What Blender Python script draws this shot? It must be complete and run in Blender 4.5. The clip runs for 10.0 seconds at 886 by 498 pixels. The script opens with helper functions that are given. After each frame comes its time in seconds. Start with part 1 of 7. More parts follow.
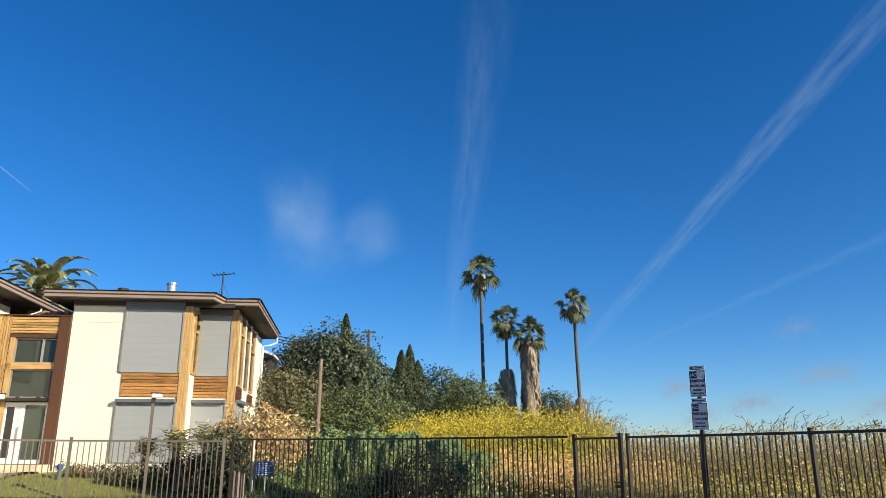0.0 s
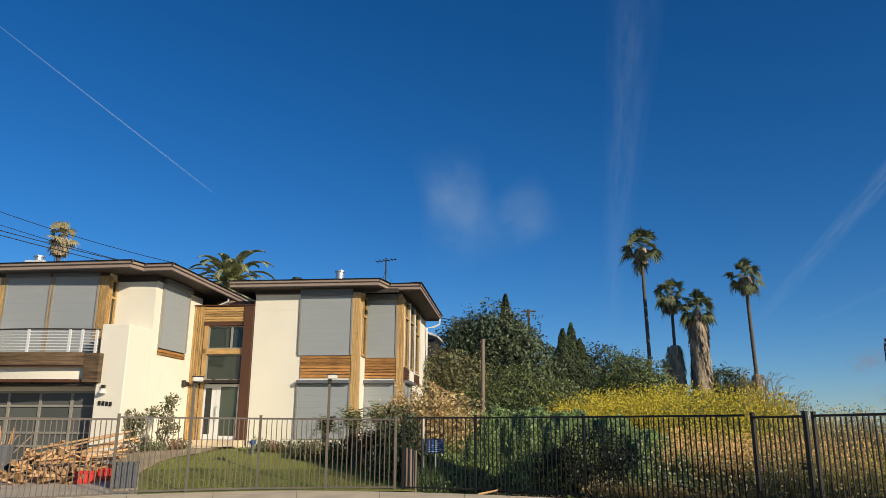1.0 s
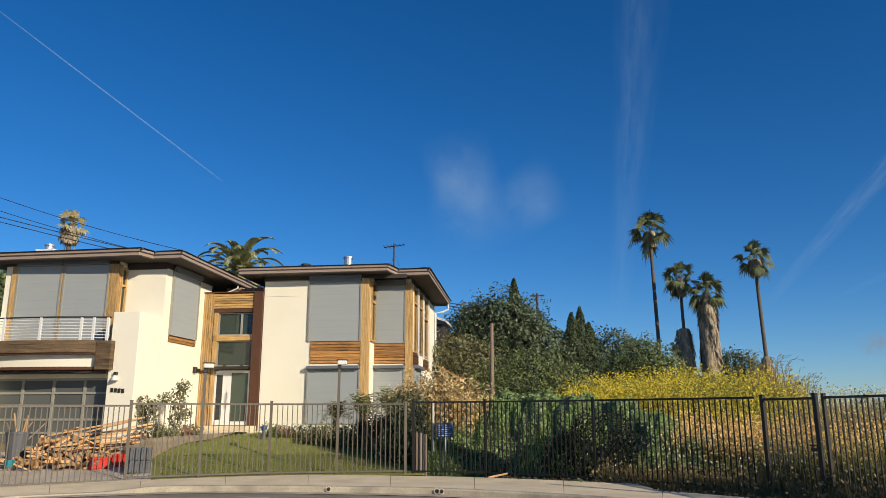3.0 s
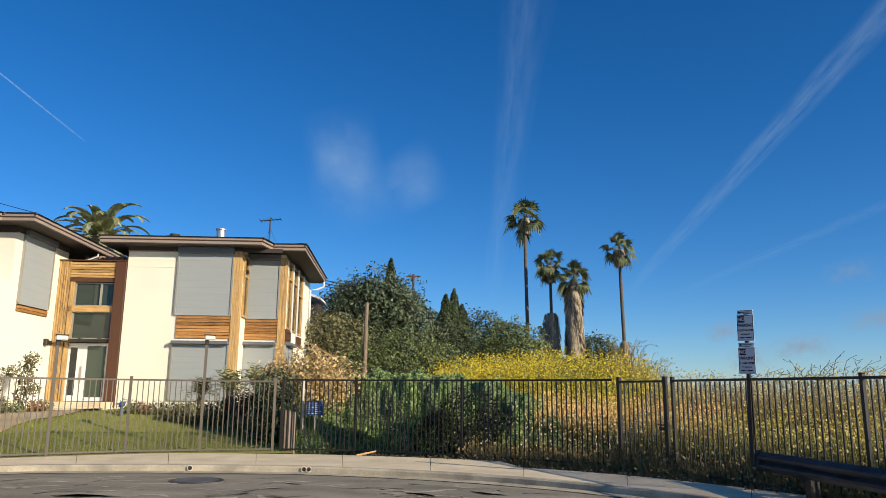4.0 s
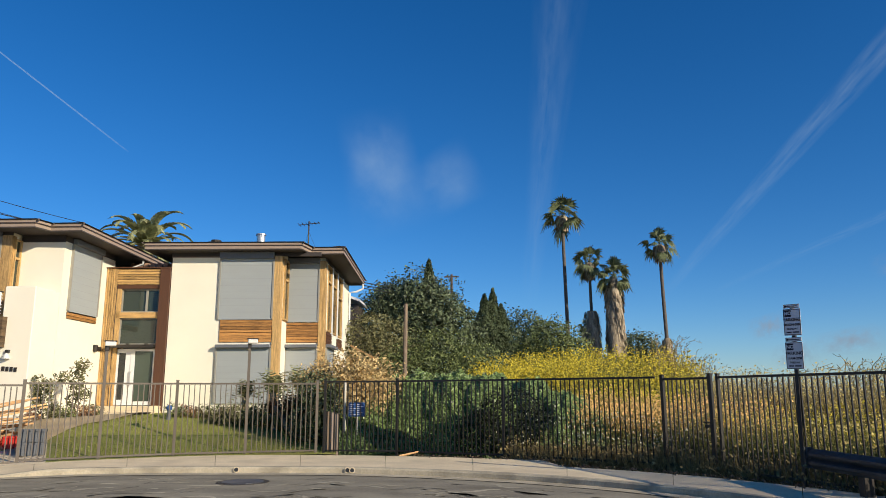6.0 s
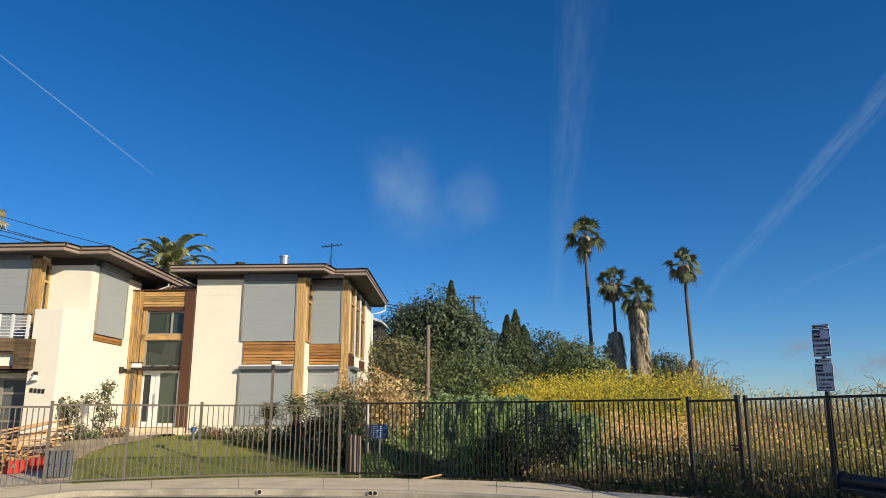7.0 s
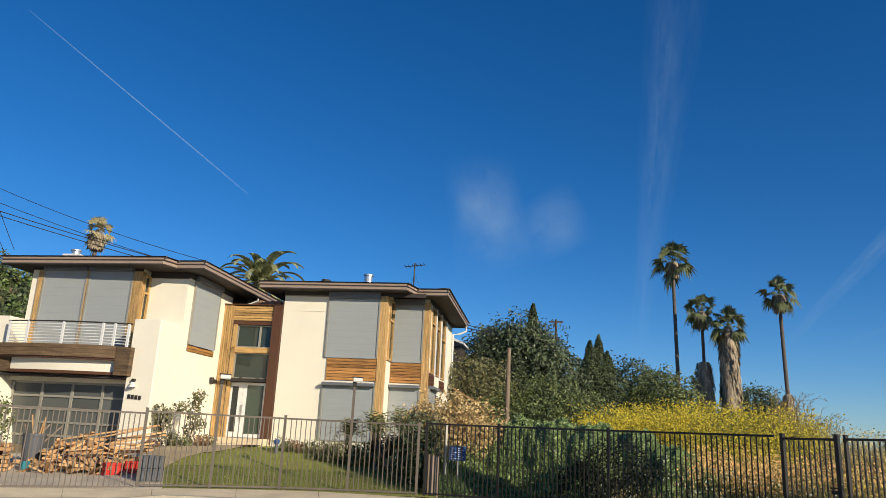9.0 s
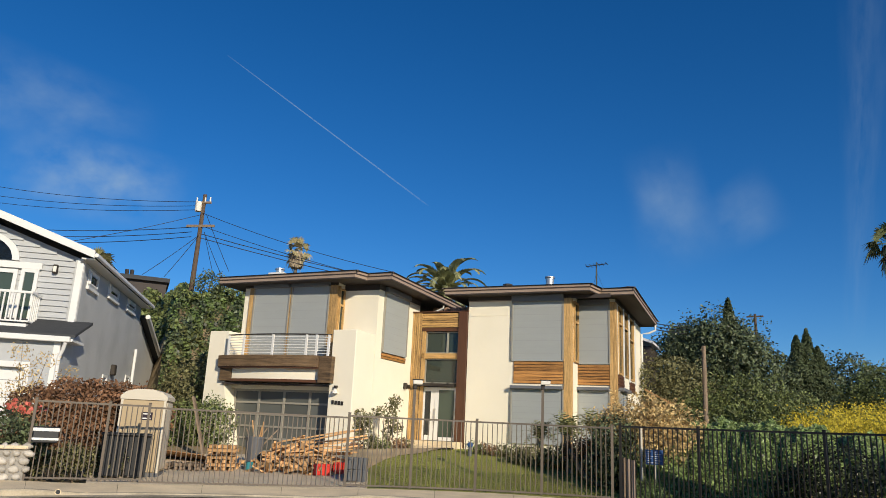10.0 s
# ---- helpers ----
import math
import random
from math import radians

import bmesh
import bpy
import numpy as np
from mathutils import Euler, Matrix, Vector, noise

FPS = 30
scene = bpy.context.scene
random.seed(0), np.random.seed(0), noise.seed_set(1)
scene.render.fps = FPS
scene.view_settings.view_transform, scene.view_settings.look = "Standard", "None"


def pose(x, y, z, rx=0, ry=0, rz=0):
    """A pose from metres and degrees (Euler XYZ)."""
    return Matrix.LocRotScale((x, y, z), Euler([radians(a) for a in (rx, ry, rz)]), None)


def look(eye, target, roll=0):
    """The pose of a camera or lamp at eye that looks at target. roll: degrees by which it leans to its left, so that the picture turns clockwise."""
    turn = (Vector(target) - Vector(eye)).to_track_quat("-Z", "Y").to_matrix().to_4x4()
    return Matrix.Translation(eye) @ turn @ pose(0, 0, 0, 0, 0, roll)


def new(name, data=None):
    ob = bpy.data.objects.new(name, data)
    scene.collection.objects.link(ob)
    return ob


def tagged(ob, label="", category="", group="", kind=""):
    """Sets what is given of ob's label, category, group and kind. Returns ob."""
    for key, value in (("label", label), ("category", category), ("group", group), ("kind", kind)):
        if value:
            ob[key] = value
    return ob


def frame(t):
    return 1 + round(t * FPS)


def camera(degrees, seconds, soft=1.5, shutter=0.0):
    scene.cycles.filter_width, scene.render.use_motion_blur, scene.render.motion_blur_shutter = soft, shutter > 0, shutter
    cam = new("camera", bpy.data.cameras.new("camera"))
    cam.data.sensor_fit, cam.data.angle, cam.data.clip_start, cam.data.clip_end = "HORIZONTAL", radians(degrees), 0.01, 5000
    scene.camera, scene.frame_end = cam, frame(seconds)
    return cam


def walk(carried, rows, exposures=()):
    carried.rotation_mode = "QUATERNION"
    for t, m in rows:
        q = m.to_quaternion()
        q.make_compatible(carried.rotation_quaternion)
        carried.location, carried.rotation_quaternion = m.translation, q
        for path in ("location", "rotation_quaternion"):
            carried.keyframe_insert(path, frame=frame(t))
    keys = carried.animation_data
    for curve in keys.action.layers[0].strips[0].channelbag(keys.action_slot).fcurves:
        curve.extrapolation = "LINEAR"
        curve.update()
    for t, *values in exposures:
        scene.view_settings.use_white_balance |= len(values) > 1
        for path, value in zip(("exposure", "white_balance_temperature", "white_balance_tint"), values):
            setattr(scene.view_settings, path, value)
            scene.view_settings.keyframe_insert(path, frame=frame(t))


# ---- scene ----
cam = camera(62.8, 10.0, soft=0.5)
PATH = [
    (0.0, look((0, 0, 1.66), (-0.013, 9.629, 4.359), -0.00)),
    (0.2, look((0, 0, 1.66), (-0.647, 9.542, 4.580), 1.42)),
    (0.5, look((0, 0, 1.66), (-1.223, 9.600, 4.177), 1.30)),
    (0.7, look((0, 0, 1.66), (-1.708, 9.521, 4.197), 0.16)),
    (1.0, look((0, 0, 1.66), (-2.142, 9.463, 4.083), 0.27)),
    (1.5, look((0, 0, 1.66), (-2.571, 9.293, 4.310), 0.22)),
    (2.0, look((0, 0, 1.66), (-2.991, 9.177, 4.275), 0.37)),
    (2.2, look((0, 0, 1.66), (-3.200, 9.162, 4.073), -0.16)),
    (2.5, look((0, 0, 1.66), (-3.198, 9.254, 3.694), -0.81)),
    (2.8, look((0, 0, 1.66), (-2.544, 9.435, 3.782), -0.59)),
    (3.0, look((0, 0, 1.66), (-2.260, 9.484, 3.883), -0.12)),
    (3.2, look((0, 0, 1.66), (-1.755, 9.607, 3.810), 0.20)),
    (4.3, look((0, 0, 1.66), (-0.399, 9.821, 3.503), 0.31)),
    (4.5, look((0, 0, 1.66), (-0.280, 9.839, 3.426), 0.19)),
    (5.0, look((0, 0, 1.66), (-0.806, 9.769, 3.638), 0.13)),
    (5.5, look((0, 0, 1.66), (-1.095, 9.739, 3.650), 0.36)),
    (5.7, look((0, 0, 1.66), (-1.052, 9.754, 3.599), -0.20)),
    (6.8, look((0, 0, 1.66), (-1.418, 9.665, 3.798), 0.18)),
    (7.0, look((0, 0, 1.66), (-1.425, 9.642, 3.899), -0.14)),
    (7.5, look((0, 0, 1.66), (-1.715, 9.517, 4.207), -0.39)),
    (8.0, look((0, 0, 1.66), (-2.149, 9.476, 4.024), 0.08)),
    (8.5, look((0, 0, 1.66), (-2.593, 9.339, 4.121), 0.12)),
    (8.8, look((0, 0, 1.66), (-2.442, 9.383, 4.107), 2.04)),
    (9.0, look((0, 0, 1.66), (-2.529, 9.346, 4.162), 2.75)),
    (9.2, look((0, 0, 1.66), (-3.207, 9.211, 3.866), 3.77)),
    (9.3, look((0, 0, 1.66), (-3.786, 9.033, 3.677), 3.07)),
    (9.5, look((0, 0, 1.66), (-4.735, 8.588, 3.617), 2.92)),
    (9.7, look((0, 0, 1.66), (-5.100, 8.338, 3.773), 2.54)),
    (10.0, look((0, 0, 1.66), (-4.801, 8.430, 4.088), 2.69)),
]
EXPOSURE = [(0.0, 0.4), (0.4, 0.04), (1.0, -0.15), (2.5, -0.08), (3.2, 0.0), (4.3, 0.26), (5.5, 0.18), (7.0, 0.05), (8.5, 0.03), (9.7, -0.06), (10.0, -0.12)]
walk(cam, PATH, EXPOSURE)

# ---- world, sun ----
SUN_AZ, SUN_EL = -121.0, 22.5          # degrees; azimuth counted leftwards from +y
world = bpy.data.worlds.new("world")
scene.world = world
world.use_nodes = True
wn = world.node_tree
sky = wn.nodes.new("ShaderNodeTexSky")
sky.sky_type = "NISHITA"
sky.sun_disc = False
sky.sun_elevation = radians(SUN_EL)
sky.sun_rotation = radians(-SUN_AZ)
sky.air_density, sky.dust_density, sky.ozone_density = 0.85, 0.25, 6.0
sky.altitude = 0
tone = wn.nodes.new("ShaderNodeHueSaturation")
tone.inputs["Hue"].default_value, tone.inputs["Saturation"].default_value, tone.inputs["Value"].default_value = 0.503, 1.2, 1.0
wn.links.new(sky.outputs[0], tone.inputs["Color"])
wn.links.new(tone.outputs[0], wn.nodes["Background"].inputs[0])
wn.nodes["Background"].inputs[1].default_value = 0.114
sun_data = bpy.data.lights.new("sun", "SUN")
sun_data.energy, sun_data.angle, sun_data.color = 5.0, radians(0.5), (1.0, 0.89, 0.70)
sun = new("sun", sun_data)
a, e = radians(SUN_AZ), radians(SUN_EL)
SUN_DIR = Vector((-math.sin(a) * math.cos(e), math.cos(a) * math.cos(e), math.sin(e)))
sun.matrix_world = look(SUN_DIR * 60, (0, 0, 0))


# ---- materials ----
def mat(name, base, rough=0.7, metal=0.0, vary=0.12, scale=3.0, fine=60.0, bump=0.15, dirt=None, dirt_amount=0.0, stretch=None, spread=0.0, sheen=0.0, trans=0.0, island=0.0, spec=None):
    """Procedural surface: coarse and fine noise on the colour, relief, optional dirt, optional grain stretched along an axis."""
    m = bpy.data.materials.new(name)
    m.use_nodes = True
    n, l = m.node_tree.nodes, m.node_tree.links
    b = n["Principled BSDF"]
    b.inputs["Roughness"].default_value = rough
    b.inputs["Metallic"].default_value = metal
    b.inputs["Specular IOR Level"].default_value = spec if spec is not None else (0.15 if trans or rough >= 0.8 else 0.4)
    co = n.new("ShaderNodeTexCoord")
    vec = co.outputs["Object"]
    if stretch:
        mp = n.new("ShaderNodeMapping")
        mp.inputs["Scale"].default_value = stretch
        l.new(vec, mp.inputs["Vector"])
        vec = mp.outputs["Vector"]
    def noise_node(s, d):
        t = n.new("ShaderNodeTexNoise")
        t.inputs["Scale"].default_value, t.inputs["Detail"].default_value = s, d
        l.new(vec, t.inputs["Vector"])
        return t.outputs["Fac"]
    def math_node(op, x, y):
        t = n.new("ShaderNodeMath")
        t.operation = op
        for i, q in enumerate((x, y)):
            if isinstance(q, (int, float)):
                t.inputs[i].default_value = q
            else:
                l.new(q, t.inputs[i])
        return t.outputs[0]
    coarse, grain = noise_node(scale, 4), noise_node(fine, 3)
    v = math_node("ADD", math_node("MULTIPLY", coarse, vary * 2.2), math_node("MULTIPLY", grain, vary * 1.6))
    v = math_node("ADD", v, 1 - vary * 1.9)
    if spread:
        oi = n.new("ShaderNodeObjectInfo")
        v = math_node("ADD", v, math_node("MULTIPLY", math_node("SUBTRACT", oi.outputs["Random"], 0.5), spread))
    if island:
        ge = n.new("ShaderNodeNewGeometry")
        v = math_node("ADD", v, math_node("MULTIPLY", math_node("SUBTRACT", ge.outputs["Random Per Island"], 0.5), island))
    hsv = n.new("ShaderNodeHueSaturation")
    hsv.inputs["Color"].default_value = (*base, 1)
    l.new(v, hsv.inputs["Value"])
    col = hsv.outputs["Color"]
    if dirt:
        ramp = n.new("ShaderNodeMapRange")
        ramp.inputs["From Min"].default_value, ramp.inputs["From Max"].default_value = 0.48, 0.72
        ramp.inputs["To Max"].default_value = dirt_amount
        l.new(noise_node(scale * 0.6 + 0.2, 6), ramp.inputs["Value"])
        mx = n.new("ShaderNodeMix")
        mx.data_type = "RGBA"
        l.new(ramp.outputs["Result"], mx.inputs[0])
        l.new(col, mx.inputs[6])
        mx.inputs[7].default_value = (*dirt, 1)
        col = mx.outputs[2]
    l.new(col, b.inputs["Base Color"])
    if bump:
        bp = n.new("ShaderNodeBump")
        bp.inputs["Strength"].default_value, bp.inputs["Distance"].default_value = bump, 0.02
        l.new(math_node("ADD", grain, coarse), bp.inputs["Height"])
        l.new(bp.outputs["Normal"], b.inputs["Normal"])
    if trans:
        tr = n.new("ShaderNodeBsdfTranslucent")
        l.new(col, tr.inputs["Color"])
        ms = n.new("ShaderNodeMixShader")
        ms.inputs[0].default_value = trans
        l.new(b.outputs[0], ms.inputs[1])
        l.new(tr.outputs[0], ms.inputs[2])
        l.new(ms.outputs[0], n["Material Output"].inputs["Surface"])
    return m


def glass_mat(name, tint, rough=0.03):
    """Window glass seen from outside: a dark clear coat over a dim room colour."""
    m = bpy.data.materials.new(name)
    m.use_nodes = True
    n, l = m.node_tree.nodes, m.node_tree.links
    b = n["Principled BSDF"]
    b.inputs["Base Color"].default_value = (*tint, 1)
    b.inputs["Roughness"].default_value = rough
    b.inputs["Transmission Weight"].default_value = 0.35
    b.inputs["IOR"].default_value = 1.5
    return m


M = {
    "asphalt": mat("asphalt", (0.245, 0.215, 0.16), 0.95, vary=0.5, scale=1.1, fine=22, bump=0.5, dirt=(0.36, 0.32, 0.235), dirt_amount=0.75, stretch=(0.7, 1.3, 1)),
    "concrete": mat("concrete", (0.72, 0.59, 0.395), 0.88, vary=0.24, scale=1.4, fine=30, bump=0.3, dirt=(0.52, 0.42, 0.28), dirt_amount=0.55),
    "kerb": mat("grimy kerb concrete", (0.47, 0.40, 0.285), 0.9, vary=0.35, scale=2.2, fine=26, bump=0.4, dirt=(0.22, 0.19, 0.14), dirt_amount=0.7),
    "drive": mat("driveway concrete", (0.66, 0.55, 0.40), 0.88, vary=0.16, scale=1.0, fine=50, bump=0.25, dirt=(0.34, 0.29, 0.22), dirt_amount=0.5),
    "soil": mat("dry soil", (0.27, 0.205, 0.125), 0.95, vary=0.3, scale=0.7, fine=20, bump=0.8, dirt=(0.13, 0.115, 0.055), dirt_amount=0.7),
    "lawn": mat("lawn", (0.27, 0.275, 0.075), 0.95, vary=0.28, scale=1.4, fine=70, bump=0.9, dirt=(0.30, 0.245, 0.10), dirt_amount=0.65),
    "stucco": mat("cream stucco", (0.86, 0.79, 0.63), 0.9, vary=0.035, scale=0.8, fine=90, bump=0.25, dirt=(0.78, 0.71, 0.56), dirt_amount=0.35),
    # brown taken near black so eave undersides stay shaded despite bounced light
    "soffit": mat("brown soffit darkened for shade", (0.05, 0.04, 0.036), 0.7, vary=0.12, scale=2, bump=0.1),
    "fascia": mat("taupe painted fascia", (0.35, 0.26, 0.195), 0.6, vary=0.1, scale=2, bump=0.08),
    "gutter": mat("dark brown gutter", (0.06, 0.042, 0.033), 0.45, vary=0.08, scale=2, bump=0.05),
    "roofing": mat("brown roofing", (0.13, 0.10, 0.085), 0.9, vary=0.2, scale=4, bump=0.4),
    "wood": mat("varnished cedar", (0.43, 0.205, 0.06), 0.5, vary=0.8, scale=2.0, fine=18, bump=0.2, stretch=(1, 1, 12), spread=0.7),
    "wood_v": mat("varnished upright cedar", (0.49, 0.30, 0.115), 0.5, vary=0.85, scale=2.0, fine=12, bump=0.2, stretch=(10, 10, 0.7), spread=0.45),
    "wood_gold": mat("golden cedar boards", (0.51, 0.305, 0.11), 0.5, vary=0.8, scale=2.0, fine=16, bump=0.2, stretch=(1, 1, 10), spread=0.55),
    "wood_dark": mat("dark red stained wood", (0.105, 0.045, 0.022), 0.5, vary=0.25, scale=2.2, fine=14, bump=0.15, stretch=(9, 9, 0.8), spread=0.2),
    "wood_brown": mat("weathered brown timber", (0.145, 0.092, 0.048), 0.75, vary=0.95, scale=1.4, fine=14, bump=0.3, stretch=(1, 1, 9), spread=0.5),
    "shade": mat("grey roller shutter", (0.34, 0.355, 0.345), 0.6, vary=0.05, scale=0.9, fine=30, bump=0.05, stretch=(1, 1, 6)),
    "shade_box": mat("slate grey shutter housing", (0.15, 0.158, 0.172), 0.5, vary=0.06, scale=2, bump=0.05),
    "seam": mat("shutter seam", (0.30, 0.31, 0.305), 0.6, vary=0.05, bump=0.0),
    "white": mat("white paint", (0.72, 0.71, 0.68), 0.55, vary=0.04, scale=2, bump=0.06),
    "siding": mat("pale grey lap siding", (0.43, 0.44, 0.445), 0.7, vary=0.05, scale=1.5, fine=40, bump=0.1, spread=0.06),
    "grey_stucco": mat("grey stucco", (0.47, 0.475, 0.47), 0.9, vary=0.09, scale=0.8, fine=80, bump=0.3, dirt=(0.36, 0.36, 0.355), dirt_amount=0.5),
    "shingle": mat("charcoal shingles", (0.06, 0.062, 0.065), 0.9, vary=0.2, scale=5, fine=40, bump=0.4),
    "metal": mat("galvanised metal", (0.62, 0.62, 0.60), 0.4, metal=0.8, vary=0.1, scale=4, bump=0.05),
    "alu": mat("brushed bronze-grey frame", (0.33, 0.305, 0.25), 0.5, metal=0.1, vary=0.08, scale=4, bump=0.05),
    # pane colour lowered to hold the shade beneath the balcony
    "frost": mat("frosted garage glass darkened for shade", (0.105, 0.11, 0.10), 0.3, vary=0.1, scale=1.0, bump=0.02, spread=0.35),
    "fence_tan": mat("taupe painted steel", (0.125, 0.10, 0.075), 0.55, metal=0.0, vary=0.15, scale=3, fine=30, bump=0.1, spread=0.2),
    "fence_black": mat("black painted steel", (0.022, 0.019, 0.016), 0.5, metal=0.0, vary=0.2, scale=3, fine=30, bump=0.1, spread=0.25),
    "black": mat("black plastic", (0.02, 0.021, 0.023), 0.45, vary=0.15, scale=3, bump=0.08),
    "grey_plastic": mat("grey plastic", (0.11, 0.115, 0.125), 0.5, vary=0.12, scale=3, bump=0.08),
    "beige": mat("beige moulded plastic", (0.43, 0.33, 0.20), 0.55, vary=0.06, scale=2, bump=0.06),
    "cream_plastic": mat("off-white moulded plastic", (0.60, 0.54, 0.43), 0.5, vary=0.05, scale=2, bump=0.05),
    "red": mat("red plastic", (0.62, 0.035, 0.02), 0.45, vary=0.1, scale=3, bump=0.05),
    "blue": mat("blue sign enamel", (0.03, 0.085, 0.23), 0.45, vary=0.08, scale=3, bump=0.03),
    "sign": mat("white sign enamel", (0.66, 0.65, 0.68), 0.45, vary=0.08, scale=3, bump=0.03),
    "ink": mat("dark maroon sign ink", (0.016, 0.007, 0.016), 0.6, vary=0.1, bump=0.0),
    "bronze": mat("dark bronze metal", (0.05, 0.042, 0.035), 0.5, metal=0.4, vary=0.15, scale=4, bump=0.08),
    "steel_rail": mat("weathered guard rail steel", (0.12, 0.13, 0.15), 0.5, metal=0.5, vary=0.25, scale=2, fine=25, bump=0.15, dirt=(0.06, 0.05, 0.045), dirt_amount=0.6),
    "timber": mat("weathered grey timber", (0.25, 0.185, 0.13), 0.9, vary=0.25, scale=2, fine=16, bump=0.5, stretch=(8, 8, 0.7)),
    "lumber": mat("rough sawn lumber", (0.57, 0.335, 0.155), 0.85, vary=0.3, scale=2, fine=16, bump=0.25, spread=0.8),
    "wire": mat("black cable", (0.02, 0.02, 0.022), 0.7, vary=0.1, bump=0.0),
    "stone": mat("river stone", (0.50, 0.46, 0.40), 0.85, vary=0.2, scale=4, fine=30, bump=0.4, spread=0.45),
    "mortar": mat("mortar", (0.30, 0.28, 0.25), 0.95, vary=0.15, scale=4, bump=0.5),
    "trunk": mat("palm trunk", (0.135, 0.115, 0.098), 0.95, vary=0.4, scale=3, fine=12, bump=0.8, stretch=(1, 1, 4)),
    "thatch": mat("dead palm thatch", (0.36, 0.285, 0.195), 0.95, vary=0.3, scale=3, fine=16, bump=0.6, island=0.9, stretch=(4, 4, 0.6)),
    "bark": mat("bark", (0.12, 0.085, 0.06), 0.95, vary=0.3, scale=4, fine=20, bump=0.8),
    "palm_leaf": mat("fan palm leaf", (0.155, 0.175, 0.085), 0.42, vary=0.2, scale=1, bump=0.0, island=1.1, trans=0.2),
    "olive_palm": mat("yellowish palm leaf", (0.42, 0.36, 0.19), 0.6, vary=0.2, scale=1, bump=0.0, island=0.7, trans=0.25),
    "date_leaf": mat("date palm leaf", (0.32, 0.32, 0.15), 0.45, vary=0.2, scale=1, bump=0.0, island=0.8, trans=0.25),
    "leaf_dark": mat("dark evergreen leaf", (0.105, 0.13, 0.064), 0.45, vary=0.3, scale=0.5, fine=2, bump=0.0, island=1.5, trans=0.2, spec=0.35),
    "leaf_mid": mat("green leaf", (0.165, 0.195, 0.068), 0.5, vary=0.3, scale=0.5, fine=2, bump=0.0, island=1.3, trans=0.25, spec=0.3),
    "leaf_olive": mat("olive grey leaf", (0.19, 0.18, 0.085), 0.6, vary=0.25, scale=0.4, fine=2, bump=0.0, island=1.1, trans=0.2),
    "cypress": mat("cypress needle", (0.075, 0.095, 0.046), 0.65, vary=0.3, scale=0.5, fine=3, bump=0.0, island=1.1, trans=0.1),
    # dark leaf taken near black: the shade of the hollow is in its colour
    "hollow_leaf": mat("dark shrub leaf deepened for shade", (0.03, 0.038, 0.02), 0.6, vary=0.25, scale=0.5, fine=3, bump=0.0, island=0.9, trans=0.05),
    "hill_ivy": mat("dark creeper leaf", (0.145, 0.20, 0.066), 0.45, vary=0.35, scale=0.35, fine=3, bump=0.0, island=1.2, trans=0.2, dirt=(0.15, 0.125, 0.05), dirt_amount=0.7),
    "ivy": mat("bright ground cover leaf", (0.23, 0.305, 0.10), 0.36, vary=0.3, scale=0.6, fine=5, bump=0.0, island=1.2, trans=0.25, spec=0.45),
    "red_leaf": mat("reddish brown hedge leaf", (0.25, 0.135, 0.075), 0.6, vary=0.25, scale=0.8, fine=4, bump=0.0, island=1.0, trans=0.2),
    "dry_leaf": mat("dry tan foliage", (0.62, 0.46, 0.22), 0.85, vary=0.25, scale=0.8, fine=4, bump=0.0, island=0.9, trans=0.3),
    "straw": mat("dry straw stalk", (0.31, 0.24, 0.11), 0.9, vary=0.25, scale=0.8, fine=4, bump=0.0, island=0.9, trans=0.25),
    "stalk": mat("green mustard stalk", (0.21, 0.21, 0.065), 0.8, vary=0.25, scale=0.8, fine=4, bump=0.0, island=0.9, trans=0.3),
    "mustard": mat("yellow mustard blossom", (0.60, 0.475, 0.05), 0.7, vary=0.2, scale=0.7, fine=4, bump=0.0, island=0.6, trans=0.35),
    "pale_flower": mat("pale yellow weed blossom", (0.60, 0.48, 0.17), 0.7, vary=0.2, scale=0.7, fine=4, bump=0.0, island=0.7, trans=0.3),
    "orange": mat("orange blossom", (0.80, 0.51, 0.19), 0.7, vary=0.2, scale=0.7, fine=4, bump=0.0, island=0.7, trans=0.3),
    "white_flower": mat("white daisy blossom", (0.75, 0.71, 0.58), 0.7, vary=0.1, scale=0.5, fine=4, bump=0.0, island=0.3, trans=0.3),
    "pink": mat("coral rose blossom", (0.70, 0.20, 0.15), 0.7, vary=0.15, bump=0.0, island=0.4, trans=0.3),
    "grass": mat("grass blade", (0.31, 0.325, 0.085), 0.8, vary=0.25, scale=1.2, bump=0.0, island=0.9, trans=0.3),
    "glass": glass_mat("green tinted window glass", (0.055, 0.075, 0.06)),
    "glass_door": glass_mat("obscure green door glass", (0.085, 0.115, 0.085), 0.15),
    "glass_dark": glass_mat("dark window glass", (0.025, 0.03, 0.032)),
    # interior surfaces: the dimness of unlit rooms is in the colour
    "room": mat("room wall darkened for unlit interior", (0.10, 0.10, 0.09), 0.9, vary=0.1, bump=0.0),
    "tin": mat("rusty plywood sheet", (0.28, 0.155, 0.075), 0.85, vary=0.2, scale=1.5, bump=0.2),
    "tile": mat("clay roof tile", (0.42, 0.26, 0.18), 0.85, vary=0.2, scale=3, bump=0.2, spread=0.3),
    "lamp_head": mat("off-white lamp head", (0.72, 0.68, 0.60), 0.5, vary=0.05, bump=0.02),
}


